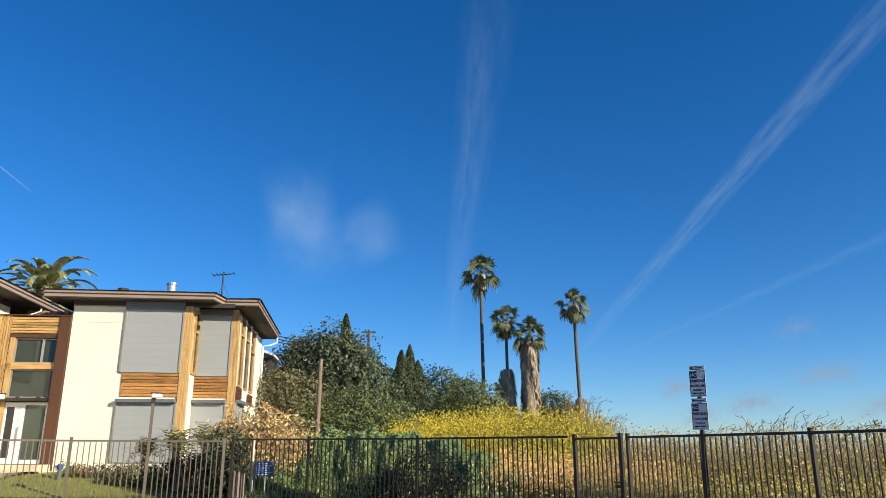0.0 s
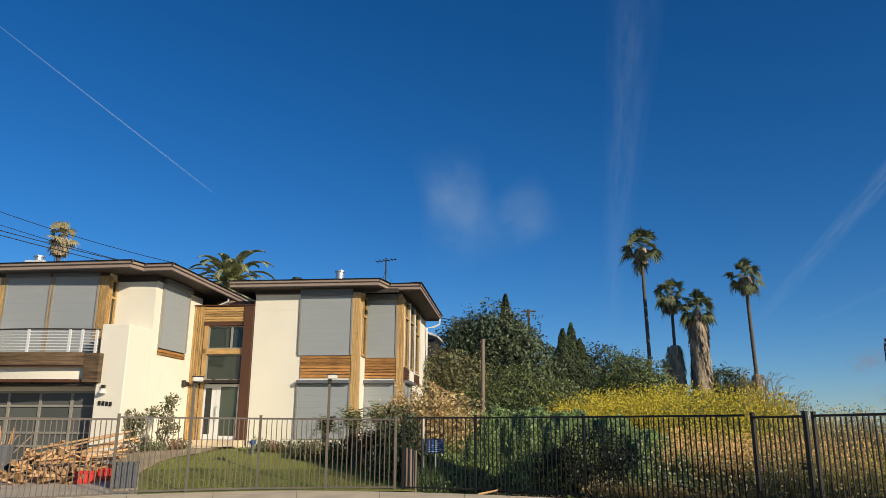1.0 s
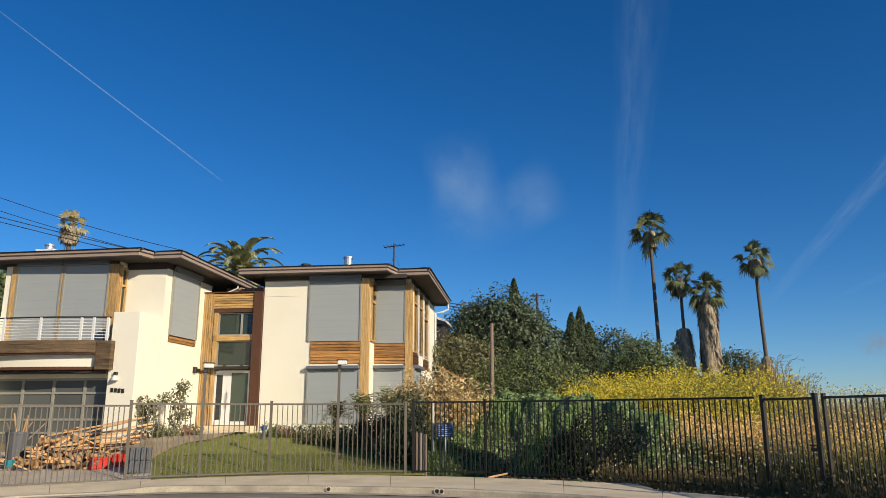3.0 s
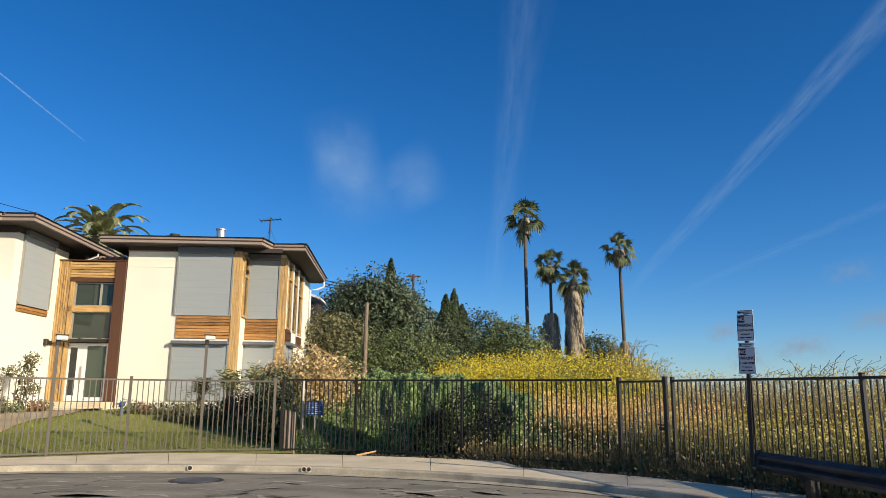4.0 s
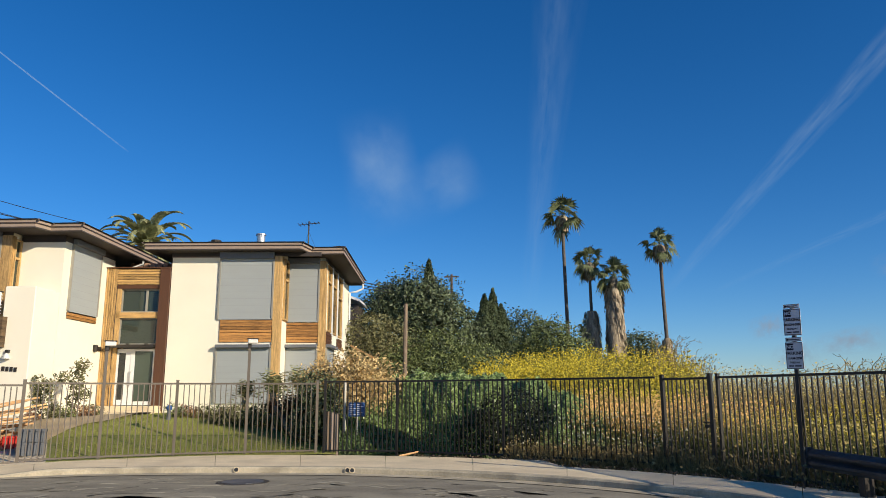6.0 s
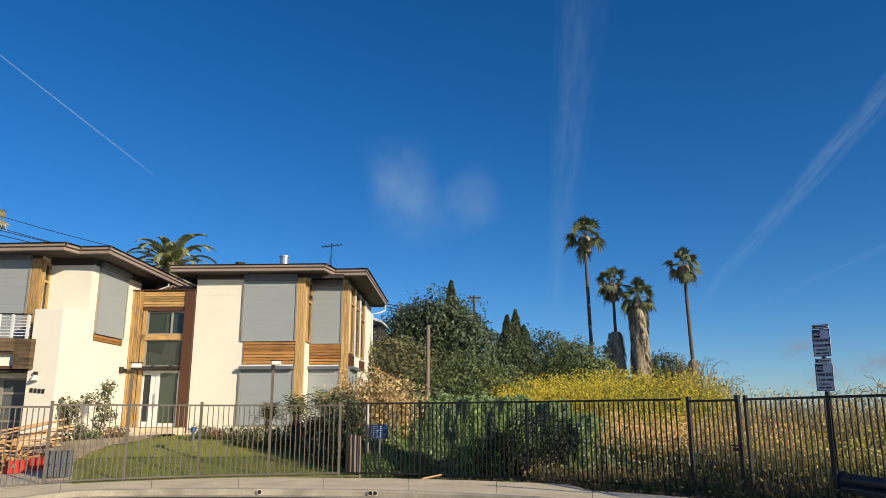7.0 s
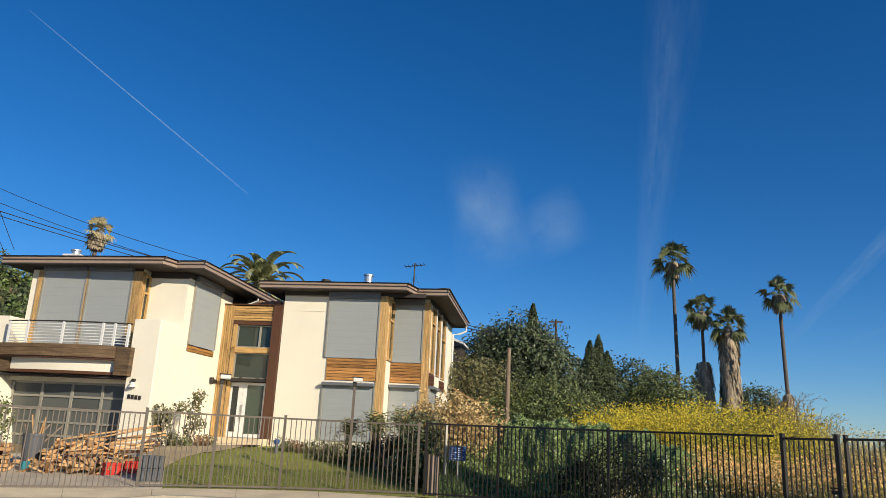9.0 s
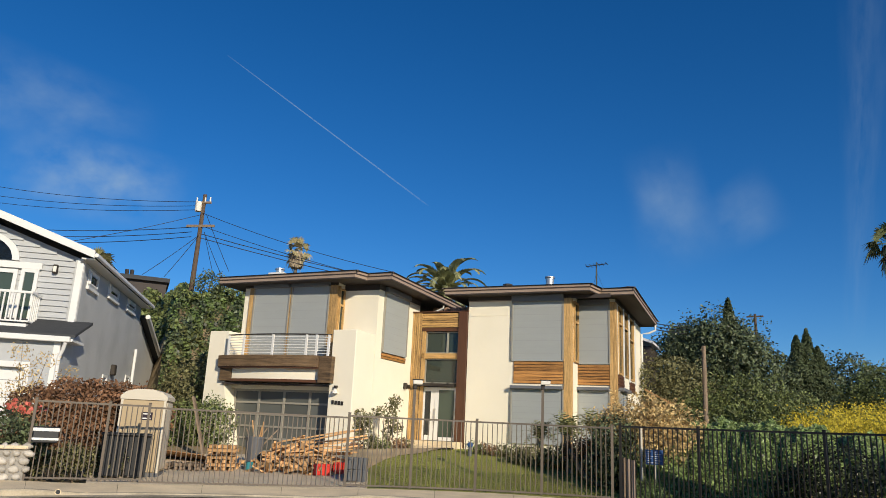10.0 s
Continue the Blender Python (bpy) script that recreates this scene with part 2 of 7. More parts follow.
def sky_mat(name, amount, scale, stretch, edge_power=1.5, along_power=0.6, colour=(0.62, 0.80, 0.92)):
    """Thin ice cloud: an even glow stands in for sunlit white, with a density that fades to the rim of its own sheet
    and breaks up in wisps.
    """
    m = bpy.data.materials.new(name)
    m.use_nodes = True
    n, l = m.node_tree.nodes, m.node_tree.links
    n.remove(n["Principled BSDF"])
    d, t, mix = n.new("ShaderNodeEmission"), n.new("ShaderNodeBsdfTransparent"), n.new("ShaderNodeMixShader")
    d.inputs["Color"].default_value = (*colour, 1)
    # cloud brightness is emitted by the sheet, not received from the sun
    d.inputs["Strength"].default_value = 0.72
    uv = n.new("ShaderNodeTexCoord")
    sep = n.new("ShaderNodeSeparateXYZ")
    l.new(uv.outputs["UV"], sep.inputs[0])
    def f(op, x, y=0.0):
        k = n.new("ShaderNodeMath")
        k.operation = op
        k.use_clamp = op == "MULTIPLY"
        for i, q in enumerate((x, y)):
            if isinstance(q, (int, float)):
                k.inputs[i].default_value = q
            else:
                l.new(q, k.inputs[i])
        return k.outputs[0]
    def hump(v):
        return f("MULTIPLY", f("MULTIPLY", v, f("SUBTRACT", 1.0, v)), 4.0)
    mp = n.new("ShaderNodeMapping")
    mp.inputs["Scale"].default_value = stretch
    l.new(uv.outputs["UV"], mp.inputs["Vector"])
    no = n.new("ShaderNodeTexNoise")
    no.inputs["Scale"].default_value, no.inputs["Detail"].default_value = scale, 7
    l.new(mp.outputs[0], no.inputs["Vector"])
    mr = n.new("ShaderNodeMapRange")
    mr.inputs["From Min"].default_value, mr.inputs["From Max"].default_value = 0.28, 0.72
    l.new(no.outputs["Fac"], mr.inputs["Value"])
    across = f("POWER", hump(sep.outputs["X"]), edge_power)
    along = f("POWER", hump(sep.outputs["Y"]), along_power)
    l.new(f("MULTIPLY", f("MULTIPLY", f("MULTIPLY", across, along), mr.outputs[0]), amount), mix.inputs[0])
    l.new(t.outputs[0], mix.inputs[1])
    l.new(d.outputs[0], mix.inputs[2])
    l.new(mix.outputs[0], n["Material Output"].inputs["Surface"])
    return m


# ---- mesh helpers ----
def part(name, bm, material, parent=None, label="", smooth=False):
    """Links a bmesh as one mesh object, under parent if given."""
    me = bpy.data.meshes.new(name)
    bm.to_mesh(me)
    bm.free()
    me.materials.append(material)
    if smooth:
        me.polygons.foreach_set("use_smooth", [True] * len(me.polygons))
    ob = new(name, me)
    ob.parent = parent
    return tagged(ob, label)


def np_mesh(name, verts, material, parent=None, label="", corners=4, uv=False):
    """A mesh of loose polygons from an array (faces, corners, 3)."""
    verts = np.asarray(verts, dtype=np.float32).reshape(-1, corners, 3)
    f = len(verts)
    me = bpy.data.meshes.new(name)
    me.vertices.add(f * corners)
    me.vertices.foreach_set("co", verts.ravel())
    me.loops.add(f * corners)
    me.loops.foreach_set("vertex_index", np.arange(f * corners, dtype=np.int32))
    me.polygons.add(f)
    me.polygons.foreach_set("loop_start", np.arange(f, dtype=np.int32) * corners)
    me.update(calc_edges=True)
    me.validate()
    me.materials.append(material)
    ob = new(name, me)
    ob.parent = parent
    return tagged(ob, label)


def box(bm, x0, x1, y0, y1, z0, z1, bevel=0.0, m=None):
    r = bmesh.ops.create_cube(bm, size=1)
    vs = r["verts"]
    for v in vs:
        v.co = Vector(((x0 + x1) / 2 + v.co.x * (x1 - x0), (y0 + y1) / 2 + v.co.y * (y1 - y0), (z0 + z1) / 2 + v.co.z * (z1 - z0)))
    if bevel:
        es = list({e for v in vs for e in v.link_edges})
        r = bmesh.ops.bevel(bm, geom=es, offset=bevel, segments=1, affect="EDGES")
        vs = list({v for f in r["faces"] for v in f.verts})
    if m is not None:
        bmesh.ops.transform(bm, matrix=m, verts=vs)
    return bm


def boxed(*spans, bevel=0.0):
    bm = bmesh.new()
    for s in spans:
        box(bm, *s, bevel=bevel)
    return bm


def tube(bm, p0, p1, r0, r1=None, n=8, cap=True):
    p0, p1 = Vector(p0), Vector(p1)
    r1 = r0 if r1 is None else r1
    d = p1 - p0
    q = d.to_track_quat("Z", "Y").to_matrix().to_4x4()
    bmesh.ops.create_cone(bm, cap_ends=cap, segments=n, radius1=r0, radius2=max(r1, 1e-4), depth=d.length, matrix=Matrix.Translation((p0 + p1) / 2) @ q)
    return bm


def path_tube(bm, pts, radii, n=7):
    """A swept tube through points with a radius at each."""
    pts = [Vector([float(c) for c in p]) for p in pts]
    radii = [float(q) for q in radii]
    rings = []
    for i, p in enumerate(pts):
        d = (pts[min(i + 1, len(pts) - 1)] - pts[max(i - 1, 0)]).normalized()
        s = d.cross(Vector((0.31, 0.95, 0.05))).normalized()
        t = d.cross(s)
        rings.append([bm.verts.new(p + radii[i] * (math.cos(k * math.tau / n) * s + math.sin(k * math.tau / n) * t)) for k in range(n)])
    for a, b in zip(rings, rings[1:]):
        for k in range(n):
            bm.faces.new((a[k], a[(k + 1) % n], b[(k + 1) % n], b[k]))
    bm.faces.new(rings[0][::-1])
    bm.faces.new(rings[-1])
    return bm


def prism(bm, outline, z0, z1, slope=0.0):
    """An upright prism over a plan outline; slope tilts the top: rise per metre of x."""
    lo = [bm.verts.new((x, y, z0)) for x, y in outline]
    hi = [bm.verts.new((x, y, z1 + slope * x)) for x, y in outline]
    bm.faces.new(lo[::-1])
    bm.faces.new(hi)
    for i in range(len(lo)):
        j = (i + 1) % len(lo)
        bm.faces.new((lo[i], lo[j], hi[j], hi[i]))
    bmesh.ops.recalc_face_normals(bm, faces=bm.faces)
    return bm


def wall_bm(axis, at, thick, lo, hi, z0, z1, holes=()):
    """A wall slab with rectangular holes right through. axis 'v': runs along x at y = at .. at + thick; 'u': runs along y."""
    bm = bmesh.new()
    xs = sorted({lo, hi, *[h[0] for h in holes], *[h[1] for h in holes]})
    zs = sorted({z0, z1, *[h[2] for h in holes], *[h[3] for h in holes]})
    for a, b in zip(xs, xs[1:]):
        run = None
        for c, d in zip(zs, zs[1:]):
            inside = any(h[0] - 1e-6 <= a and b <= h[1] + 1e-6 and h[2] - 1e-6 <= c and d <= h[3] + 1e-6 for h in holes)
            if not inside:
                run = (run[0], d) if run else (c, d)
            if inside or d == zs[-1]:
                if run:
                    if axis == "v":
                        box(bm, a, b, at, at + thick, run[0], run[1])
                    else:
                        box(bm, at, at + thick, a, b, run[0], run[1])
                run = None
    bmesh.ops.remove_doubles(bm, verts=bm.verts, dist=1e-5)
    return bm


def thing(name, m, label, category, group="", kind=""):
    ob = new(name)
    ob.matrix_world = m
    ob.empty_display_size = 0.2
    return tagged(ob, label, category, group, kind)


rng = np.random.default_rng(7)


def unit(v):
    return v / np.maximum(np.linalg.norm(v, axis=-1, keepdims=True), 1e-9)


def leaf_quads(centres, size, normals=None, aspect=0.55, droop=0.0, jitter=0.4):
    """Diamond leaves at the given places, turned at random round roughly the given normals."""
    n = len(centres)
    if normals is None:
        normals = rng.normal(size=(n, 3))
    nn = unit(normals + rng.normal(size=(n, 3)) * 0.7)
    a = unit(np.cross(nn, rng.normal(size=(n, 3))))
    b = np.cross(nn, a)
    s = (np.asarray(size) * (1 + jitter * rng.uniform(-1, 1, n)))[:, None]
    a, b = a * s, b * s * aspect
    tip = np.array([0, 0, -droop])
    return np.stack([centres - a, centres - b * 0.9, centres + a + tip * s, centres + b * 0.9], 1)


def blob_points(blobs, per_area, shell=0.55, rough=0.18):
    """Points in the outer shells of ellipsoids (x, y, z, rx, ry, rz) with uneven outlines, and the outward normals."""
    pts, nos = [], []
    for x, y, z, rx, ry, rz in blobs:
        n = int(per_area * 4 * math.pi * ((rx * ry) ** 1.6 / 3 + (rx * rz) ** 1.6 / 3 + (ry * rz) ** 1.6 / 3) ** (1 / 1.6))
        d = unit(rng.normal(size=(n, 3)))
        k = rng.uniform(0, 7, 3)
        lump = 1 + rough * (np.sin(d[:, 0] * 5 + k[0]) * np.sin(d[:, 1] * 6 + k[1]) + 0.7 * np.sin(d[:, 2] * 9 + k[2] + d[:, 0] * 7) * np.cos(d[:, 1] * 11))
        r = (shell + (1 - shell) * rng.uniform(0, 1, n) ** 0.5) * lump + rng.exponential(0.04, n)
        pts.append(np.array([x, y, z]) + d * r[:, None] * np.array([rx, ry, rz]))
        nos.append(d)
    return np.concatenate(pts), np.concatenate(nos)


# ---- plan in polar form about the middle of the turning circle: azimuth leftwards from +y ----
def polar(az, r, z=0.0):
    return Vector((-math.sin(radians(az)) * r, math.cos(radians(az)) * r, z))


KERB = [(-180, 60), (-120, 45), (-75, 9.4), (-50, 9.4), (-35, 10.0), (-19.6, 11.75), (-11.8, 13.0), (-7, 13.65), (1, 14.68), (14, 16.15), (22, 16.8), (32, 17.75), (39, 17.95), (50, 17.9), (60, 17.4), (85, 17.0), (120, 45), (180, 60)]
FENCE = [(-60, 10.0), (-40, 10.75), (-34, 11.5), (-26, 12.85), (-19, 14.34), (-13.5, 15.5), (-9.67, 16.45), (1.88, 18.2), (9.99, 19.6), (16.15, 20.1), (26.3, 20.1), (36.2, 19.75), (50.6, 19.5), (58, 19.7), (80, 20)]


def curve(table, az):
    return float(np.interp(az, [p[0] for p in table], [p[1] for p in table]))


# Heights of the land along rays: azimuth, then height at each radius.
RADII = [0, 10, 20, 26, 34, 44, 60, 90, 150, 400, 4500]
LAND = [
    (-180, (-0.1, -0.1, -0.1, -0.1, -0.1, -0.1, 0, 0, 0, 0, 0)),
    (-80, (-0.1, -0.1, 0.0, 0.1, 0.0, -1, -4, -9, -16, -30, -30)),
    (-30, (-0.1, -0.1, 0.25, 0.35, 0.0, -1, -4, -9, -16, -30, -30)),
    (-15, (-0.1, -0.1, 0.12, 0.4, 0.5, -0.3, -3, -8, -16, -30, -30)),
    (-11, (-0.1, -0.1, 0.12, 0.9, 1.7, 1.2, -0.5, -5, -16, -30, -30)),
    (-4, (-0.1, -0.1, 0.08, 1.0, 1.9, 1.9, 1.2, -2, -10, -30, -30)),
    (4, (-0.1, -0.1, 0.0, 0.7, 1.3, 2.0, 2.4, 3, 0, -20, -30)),
    (14, (-0.1, -0.1, -0.02, 0.9, 1.2, 2.0, 3.5, 5, 5, -10, -30)),
    (24, (-0.1, -0.1, -0.02, 0.95, 0.95, 1.5, 4, 7, 8, -10, -30)),
    (40, (-0.1, -0.1, -0.02, 0.5, 0.7, 2.5, 8, 10, 10, 0, -30)),
    (45, (-0.1, -0.1, -0.02, 0.4, 1.4, 8.6, 10.5, 11, 12, 0, -30)),
    (49.8, (-0.1, -0.1, -0.02, 0.3, 1.4, 8.2, 10.4, 11, 12, 0, -30)),
    (51.5, (-0.1, -0.1, -0.02, 0.4, 0.8, 1.6, 10.3, 12, 12, 0, -30)),
    (58, (-0.1, -0.1, 0.0, 0.6, 0.8, 1.2, 9.4, 11, 12, 0, -30)),
    (80, (-0.1, -0.1, 0.1, 0.6, 1.0, 3.0, 6, 8, 10, 0, -30)),
    (180, (-0.1, -0.1, -0.1, -0.1, -0.1, -0.1, 0, 0, 0, 0, 0)),
]


def land(az, r):
    col = [float(np.interp(r, RADII, row[1])) for row in LAND]
    return float(np.interp(az, [row[0] for row in LAND], col))


def land_xy(x, y):
    return land(math.degrees(math.atan2(-x, y)), math.hypot(x, y))


def ring_sheet(name, az0, az1, inner, outer, height, material, steps, rings, kind="structure", label=""):
    """A sheet between two radii (functions of azimuth), at height(az, r)."""
    bm = bmesh.new()
    grid = []
    for i in range(steps + 1):
        az = az0 + (az1 - az0) * i / steps
        a, b = inner(az), outer(az)
        grid.append([bm.verts.new(polar(az, a + (b - a) * j / rings, height(az, a + (b - a) * j / rings))) for j in range(rings + 1)])
    for p, q in zip(grid, grid[1:]):
        for j in range(rings):
            bm.faces.new((p[j + 1], p[j], q[j], q[j + 1]))
    bmesh.ops.recalc_face_normals(bm, faces=bm.faces)
    if sum(f.normal.z for f in bm.faces) < 0:
        bmesh.ops.reverse_faces(bm, faces=bm.faces)
    return tagged(part(name, bm, material, smooth=True), label, kind=kind)


# ---- ground ----
bm = bmesh.new()
radii = [0.5] + [2.0 * k for k in range(1, 8)] + [15 + 1.5 * k for k in range(30)] + [62, 66, 72, 80, 90, 105, 130, 170, 250, 400, 800, 1700, 4500]
angles = [-180 + 3 * k for k in range(40)] + [-60 + 1.5 * k for k in range(94)] + [81 + 3 * k for k in range(33)]
grid = [[bm.verts.new(polar(az, r, land(az, r) - (0.35 if r > curve(FENCE, az) - 1.0 and 16 < az < 56 and r < 26 else 0.1))) for r in radii] for az in angles]
for i in range(len(angles)):
    p, q = grid[i], grid[(i + 1) % len(angles)]
    for j in range(len(radii) - 1):
        bm.faces.new((p[j], p[j + 1], q[j + 1], q[j]))
bmesh.ops.recalc_face_normals(bm, faces=bm.faces)
tagged(part("ground", bm, M["soil"], smooth=True), "dry brown soil with sparse weeds", kind="structure")

ring_sheet("road", -180, 180, lambda az: 0.0, lambda az: curve(KERB, az) - 0.05, lambda az, r: 0.0, M["asphalt"], 240, 12, label="worn grey asphalt of the turning circle")
# gutter of paler concrete along the kerb
ring_sheet("gutter", -72, 80, lambda az: curve(KERB, az) - 0.42, lambda az: curve(KERB, az) + 0.02, lambda az, r: 0.012, M["kerb"], 150, 2, label="pale concrete gutter")


def kerb_height(az):
    """Full kerb, dropped in front of the driveway."""
    return 0.13 - 0.09 * min(1, max(0, (az - 34.5) / 3)) * min(1, max(0, (57 - az) / 3))


bm = bmesh.new()
rows = []
for i in range(181):
    az = -72 + 152 * i / 180
    r, h = curve(KERB, az), kerb_height(az)
    rows.append([bm.verts.new(polar(az, r + dr, z)) for dr, z in ((-0.01, -0.06), (0.0, h - 0.03), (0.03, h), (0.16, h + 0.004), (0.16, -0.06))])
for p, q in zip(rows, rows[1:]):
    for k in range(4):
        bm.faces.new((p[k], q[k], q[k + 1], p[k + 1]))
bmesh.ops.recalc_face_normals(bm, faces=bm.faces)
tagged(part("kerb", bm, M["kerb"], smooth=False), "weathered concrete kerb", kind="structure")

# sidewalk in slabs with open joints
sidewalk = tagged(new("pavement"), "curved concrete pavement in slabs", kind="structure")


def pave_outer(az):
    r = curve(FENCE, az)
    return min(r - 0.25, curve(KERB, az) + 2.9) if az > -2 else min(r - 0.45, curve(KERB, az) + 1.75)


az = -70.0
while az < 78:
    r = curve(KERB, az)
    step = math.degrees(1.75 / r)
    bm = bmesh.new()
    n = 4
    cols = []
    for k in range(n + 1):
        a = az + (step - math.degrees(0.009 / r)) * k / n
        i, o = curve(KERB, a) + 0.17, pave_outer(a)
        h = kerb_height(a)
        cols.append([bm.verts.new(polar(a, q, z)) for q, z in ((i, -0.05), (i, h), (o, max(h, 0.1) + 0.02), (o, -0.05))])
    for p, q in zip(cols, cols[1:]):
        for k in range(3):
            bm.faces.new((p[k], q[k], q[k + 1], p[k + 1]))
    bm.faces.new(cols[0])
    bm.faces.new(cols[-1][::-1])
    bmesh.ops.recalc_face_normals(bm, faces=bm.faces)
    part("paving_slab", bm, M["concrete"], sidewalk)
    az += step


# ---- driveway, lawn, walk ----
def yard_z(az, r):
    """Front yard: level at the fence, rising to the house."""
    f = curve(FENCE, az)
    t = min(1.0, max(0.0, (r - f + 0.3) / 6.5))
    rise = float(np.interp(az, [14, 30, 35, 38, 50], [0.88, 0.88, 0.75, 0.45, 0.35]))
    return 0.12 + rise * t ** 1.15


ring_sheet("lawn", 14.8, 34.5, lambda az: curve(FENCE, az) - 0.25, lambda az: 29.5, yard_z, M["lawn"], 30, 16, label="short green lawn with dry patches")
ring_sheet("driveway", 34.5, 54, lambda az: curve(FENCE, az) - 0.25, lambda az: 31.0, yard_z, M["drive"], 30, 16, label="grey concrete driveway")
# curved entry walk from the drive to the door
bm = bmesh.new()
edge = []
for i in range(33):
    az = 36.4 - 8.3 * i / 32
    near = float(np.interp(az, [28.1, 29.0, 30.7, 32.2, 33.3, 34.4, 34.9, 36.4], [27.0, 26.3, 25.3, 24.9, 24.1, 22.7, 21.6, 21.2]))
    back = float(np.interp(az, [28, 31.3, 31.7, 36.4], [28.3, 28.3, 26.5, 26.5]))
    edge.append([bm.verts.new(polar(az, near + (back - near) * k / 6, yard_z(az, near + (back - near) * k / 6) + 0.05)) for k in range(7)])
for p, q in zip(edge, edge[1:]):
    for k in range(6):
        bm.faces.new((p[k], p[k + 1], q[k + 1], q[k]))
bmesh.ops.solidify(bm, geom=bm.faces[:], thickness=0.12)
tagged(part("path", bm, M["concrete"]), "curved pale concrete entry walk", kind="structure")
# short grass standing on the lawn
n = 22000
azs, rs = rng.uniform(15, 34, n), rng.uniform(20.0, 27.5, n)
base = np.array([tuple(polar(a, r, yard_z(a, r))) for a, r in zip(azs, rs)])
ang = rng.uniform(0, math.tau, n)
side = np.stack([np.cos(ang), np.sin(ang), np.zeros(n)], 1) * 0.012
tip = base + np.stack([rng.normal(0, 0.03, n), rng.normal(0, 0.03, n), rng.uniform(0.015, 0.04, n)], 1)
tagged(np_mesh("grass", np.stack([base - side, base + side, tip], 1), M["grass"], corners=3), "short green lawn grass", "grass", kind="stuff")


# ---- modern two-storey house: local x along the front, y to the back ----
HOUSE = pose(-8.567, 26.173, 0.05, 0, 0, 6.5)
house = thing("house", HOUSE, "cream stucco modern two-storey house with cedar trim and grey shutters", "house")
WT = 0.25
# right wing
wall = part("wall", wall_bm("v", 0.96, WT, -5.1, -0.8, 0.6, 7.06, [(-3.16, -1.12, 4.46, 6.8), (-3.16, -1.12, 1.5, 3.4)]), M["stucco"], house)
part("wall", wall_bm("u", -5.1, WT, 0.96 + WT, 10, 0.6, 7.06), M["stucco"], house)
part("wall", wall_bm("u", -0.8 - WT, WT, 0.96 + WT, 2.14, 0.6, 7.06, [(1.35, 2.0, 4.5, 6.8)]), M["stucco"], house)
part("wall", wall_bm("v", 2.14, WT, -0.8, 0.71 - WT, 0.6, 7.06, [(-0.78, 0.44, 4.5, 6.8), (-0.78, 0.44, 1.5, 3.4)]), M["stucco"], house)
part("wall", wall_bm("u", 0.71 - WT, WT, 2.14, 9.1, 0.6, 7.06, [(2.75, 3.75, 4.15, 6.85), (4.1, 5.2, 4.15, 6.85), (5.6, 6.9, 4.1, 6.9)]), M["stucco"], house)
part("wall", wall_bm("v", 9.1, WT, -5.1, 0.71, 0.6, 7.06), M["stucco"], house)
# left wing
part("wall", wall_bm("v", -2.8, WT, -13.6, -9.17, 3.6, 7.06, [(-13.06, -9.53, 4.1, 6.95)]), M["stucco"], house)
part("wall", wall_bm("u", -9.17 - WT, WT, -2.8 + WT, -2.3, 3.6, 7.06), M["stucco"], house)
part("wall", wall_bm("v", -2.3, WT, -9.17, -7.63 - WT, 0.4, 7.06), M["stucco"], house)
part("wall", wall_bm("u", -7.63 - WT, WT, -2.3, 1.6, 0.4, 7.06, [(-1.78, 0.32, 4.42, 6.85)]), M["stucco"], house)
part("wall", wall_bm("u", -13.6, WT, -2.8 + WT, 6, 0.4, 7.06), M["stucco"], house)
part("wall", wall_bm("v", 6, WT, -13.6, -7.63, 0.4, 7.06), M["stucco"], house)
part("wall", wall_bm("v", 3.2, WT, -7.63, -5.1, 0.4, 6.75), M["stucco"], house)
# garage block below the balcony
part("wall", boxed((-8.62, -7.63, -3.8, -2.3, 0.3, 5.06), bevel=0.02), M["stucco"], house)
bm = bmesh.new()
# left parapet pier, slightly battered towards its foot
vs = [bm.verts.new(p) for p in ((-14.3, -3.8, 0.2), (-12.75, -3.8, 0.2), (-13.39, -3.8, 3.2), (-13.39, -3.8, 5.06), (-14.3, -3.8, 5.06))]
f = bm.faces.new(vs)
r = bmesh.ops.extrude_face_region(bm, geom=[f])
bmesh.ops.translate(bm, verts=[v for v in r["geom"] if isinstance(v, bmesh.types.BMVert)], vec=(0, 1.5, 0))
bmesh.ops.recalc_face_normals(bm, faces=bm.faces)
part("wall", bm, M["stucco"], house)
part("wall", boxed((-13.39, -8.62, -3.35, -3.15, 2.86, 4.0)), M["stucco"], house)
part("balcony_floor", boxed((-13.39, -8.62, -3.8, -2.8, 3.72, 3.98)), M["concrete"], house)
part("garage_ceiling", boxed((-13.39, -8.62, -3.15, 2.0, 3.2, 3.4)), M["stucco"], house)
part("floor_slab", boxed((-13.3, -5.2, -2.2, 9.0, 0.3, 1.02), (-5.2, 0.6, 1.3, 9.0, 0.3, 1.02)), M["concrete"], house)
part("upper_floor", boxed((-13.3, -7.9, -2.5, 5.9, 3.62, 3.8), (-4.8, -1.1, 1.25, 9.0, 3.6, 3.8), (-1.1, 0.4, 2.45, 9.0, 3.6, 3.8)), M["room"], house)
part("foundation_band", boxed((-14.34, -12.7, -3.84, -3.8, 0.2, 0.72)), M["stucco"], house)


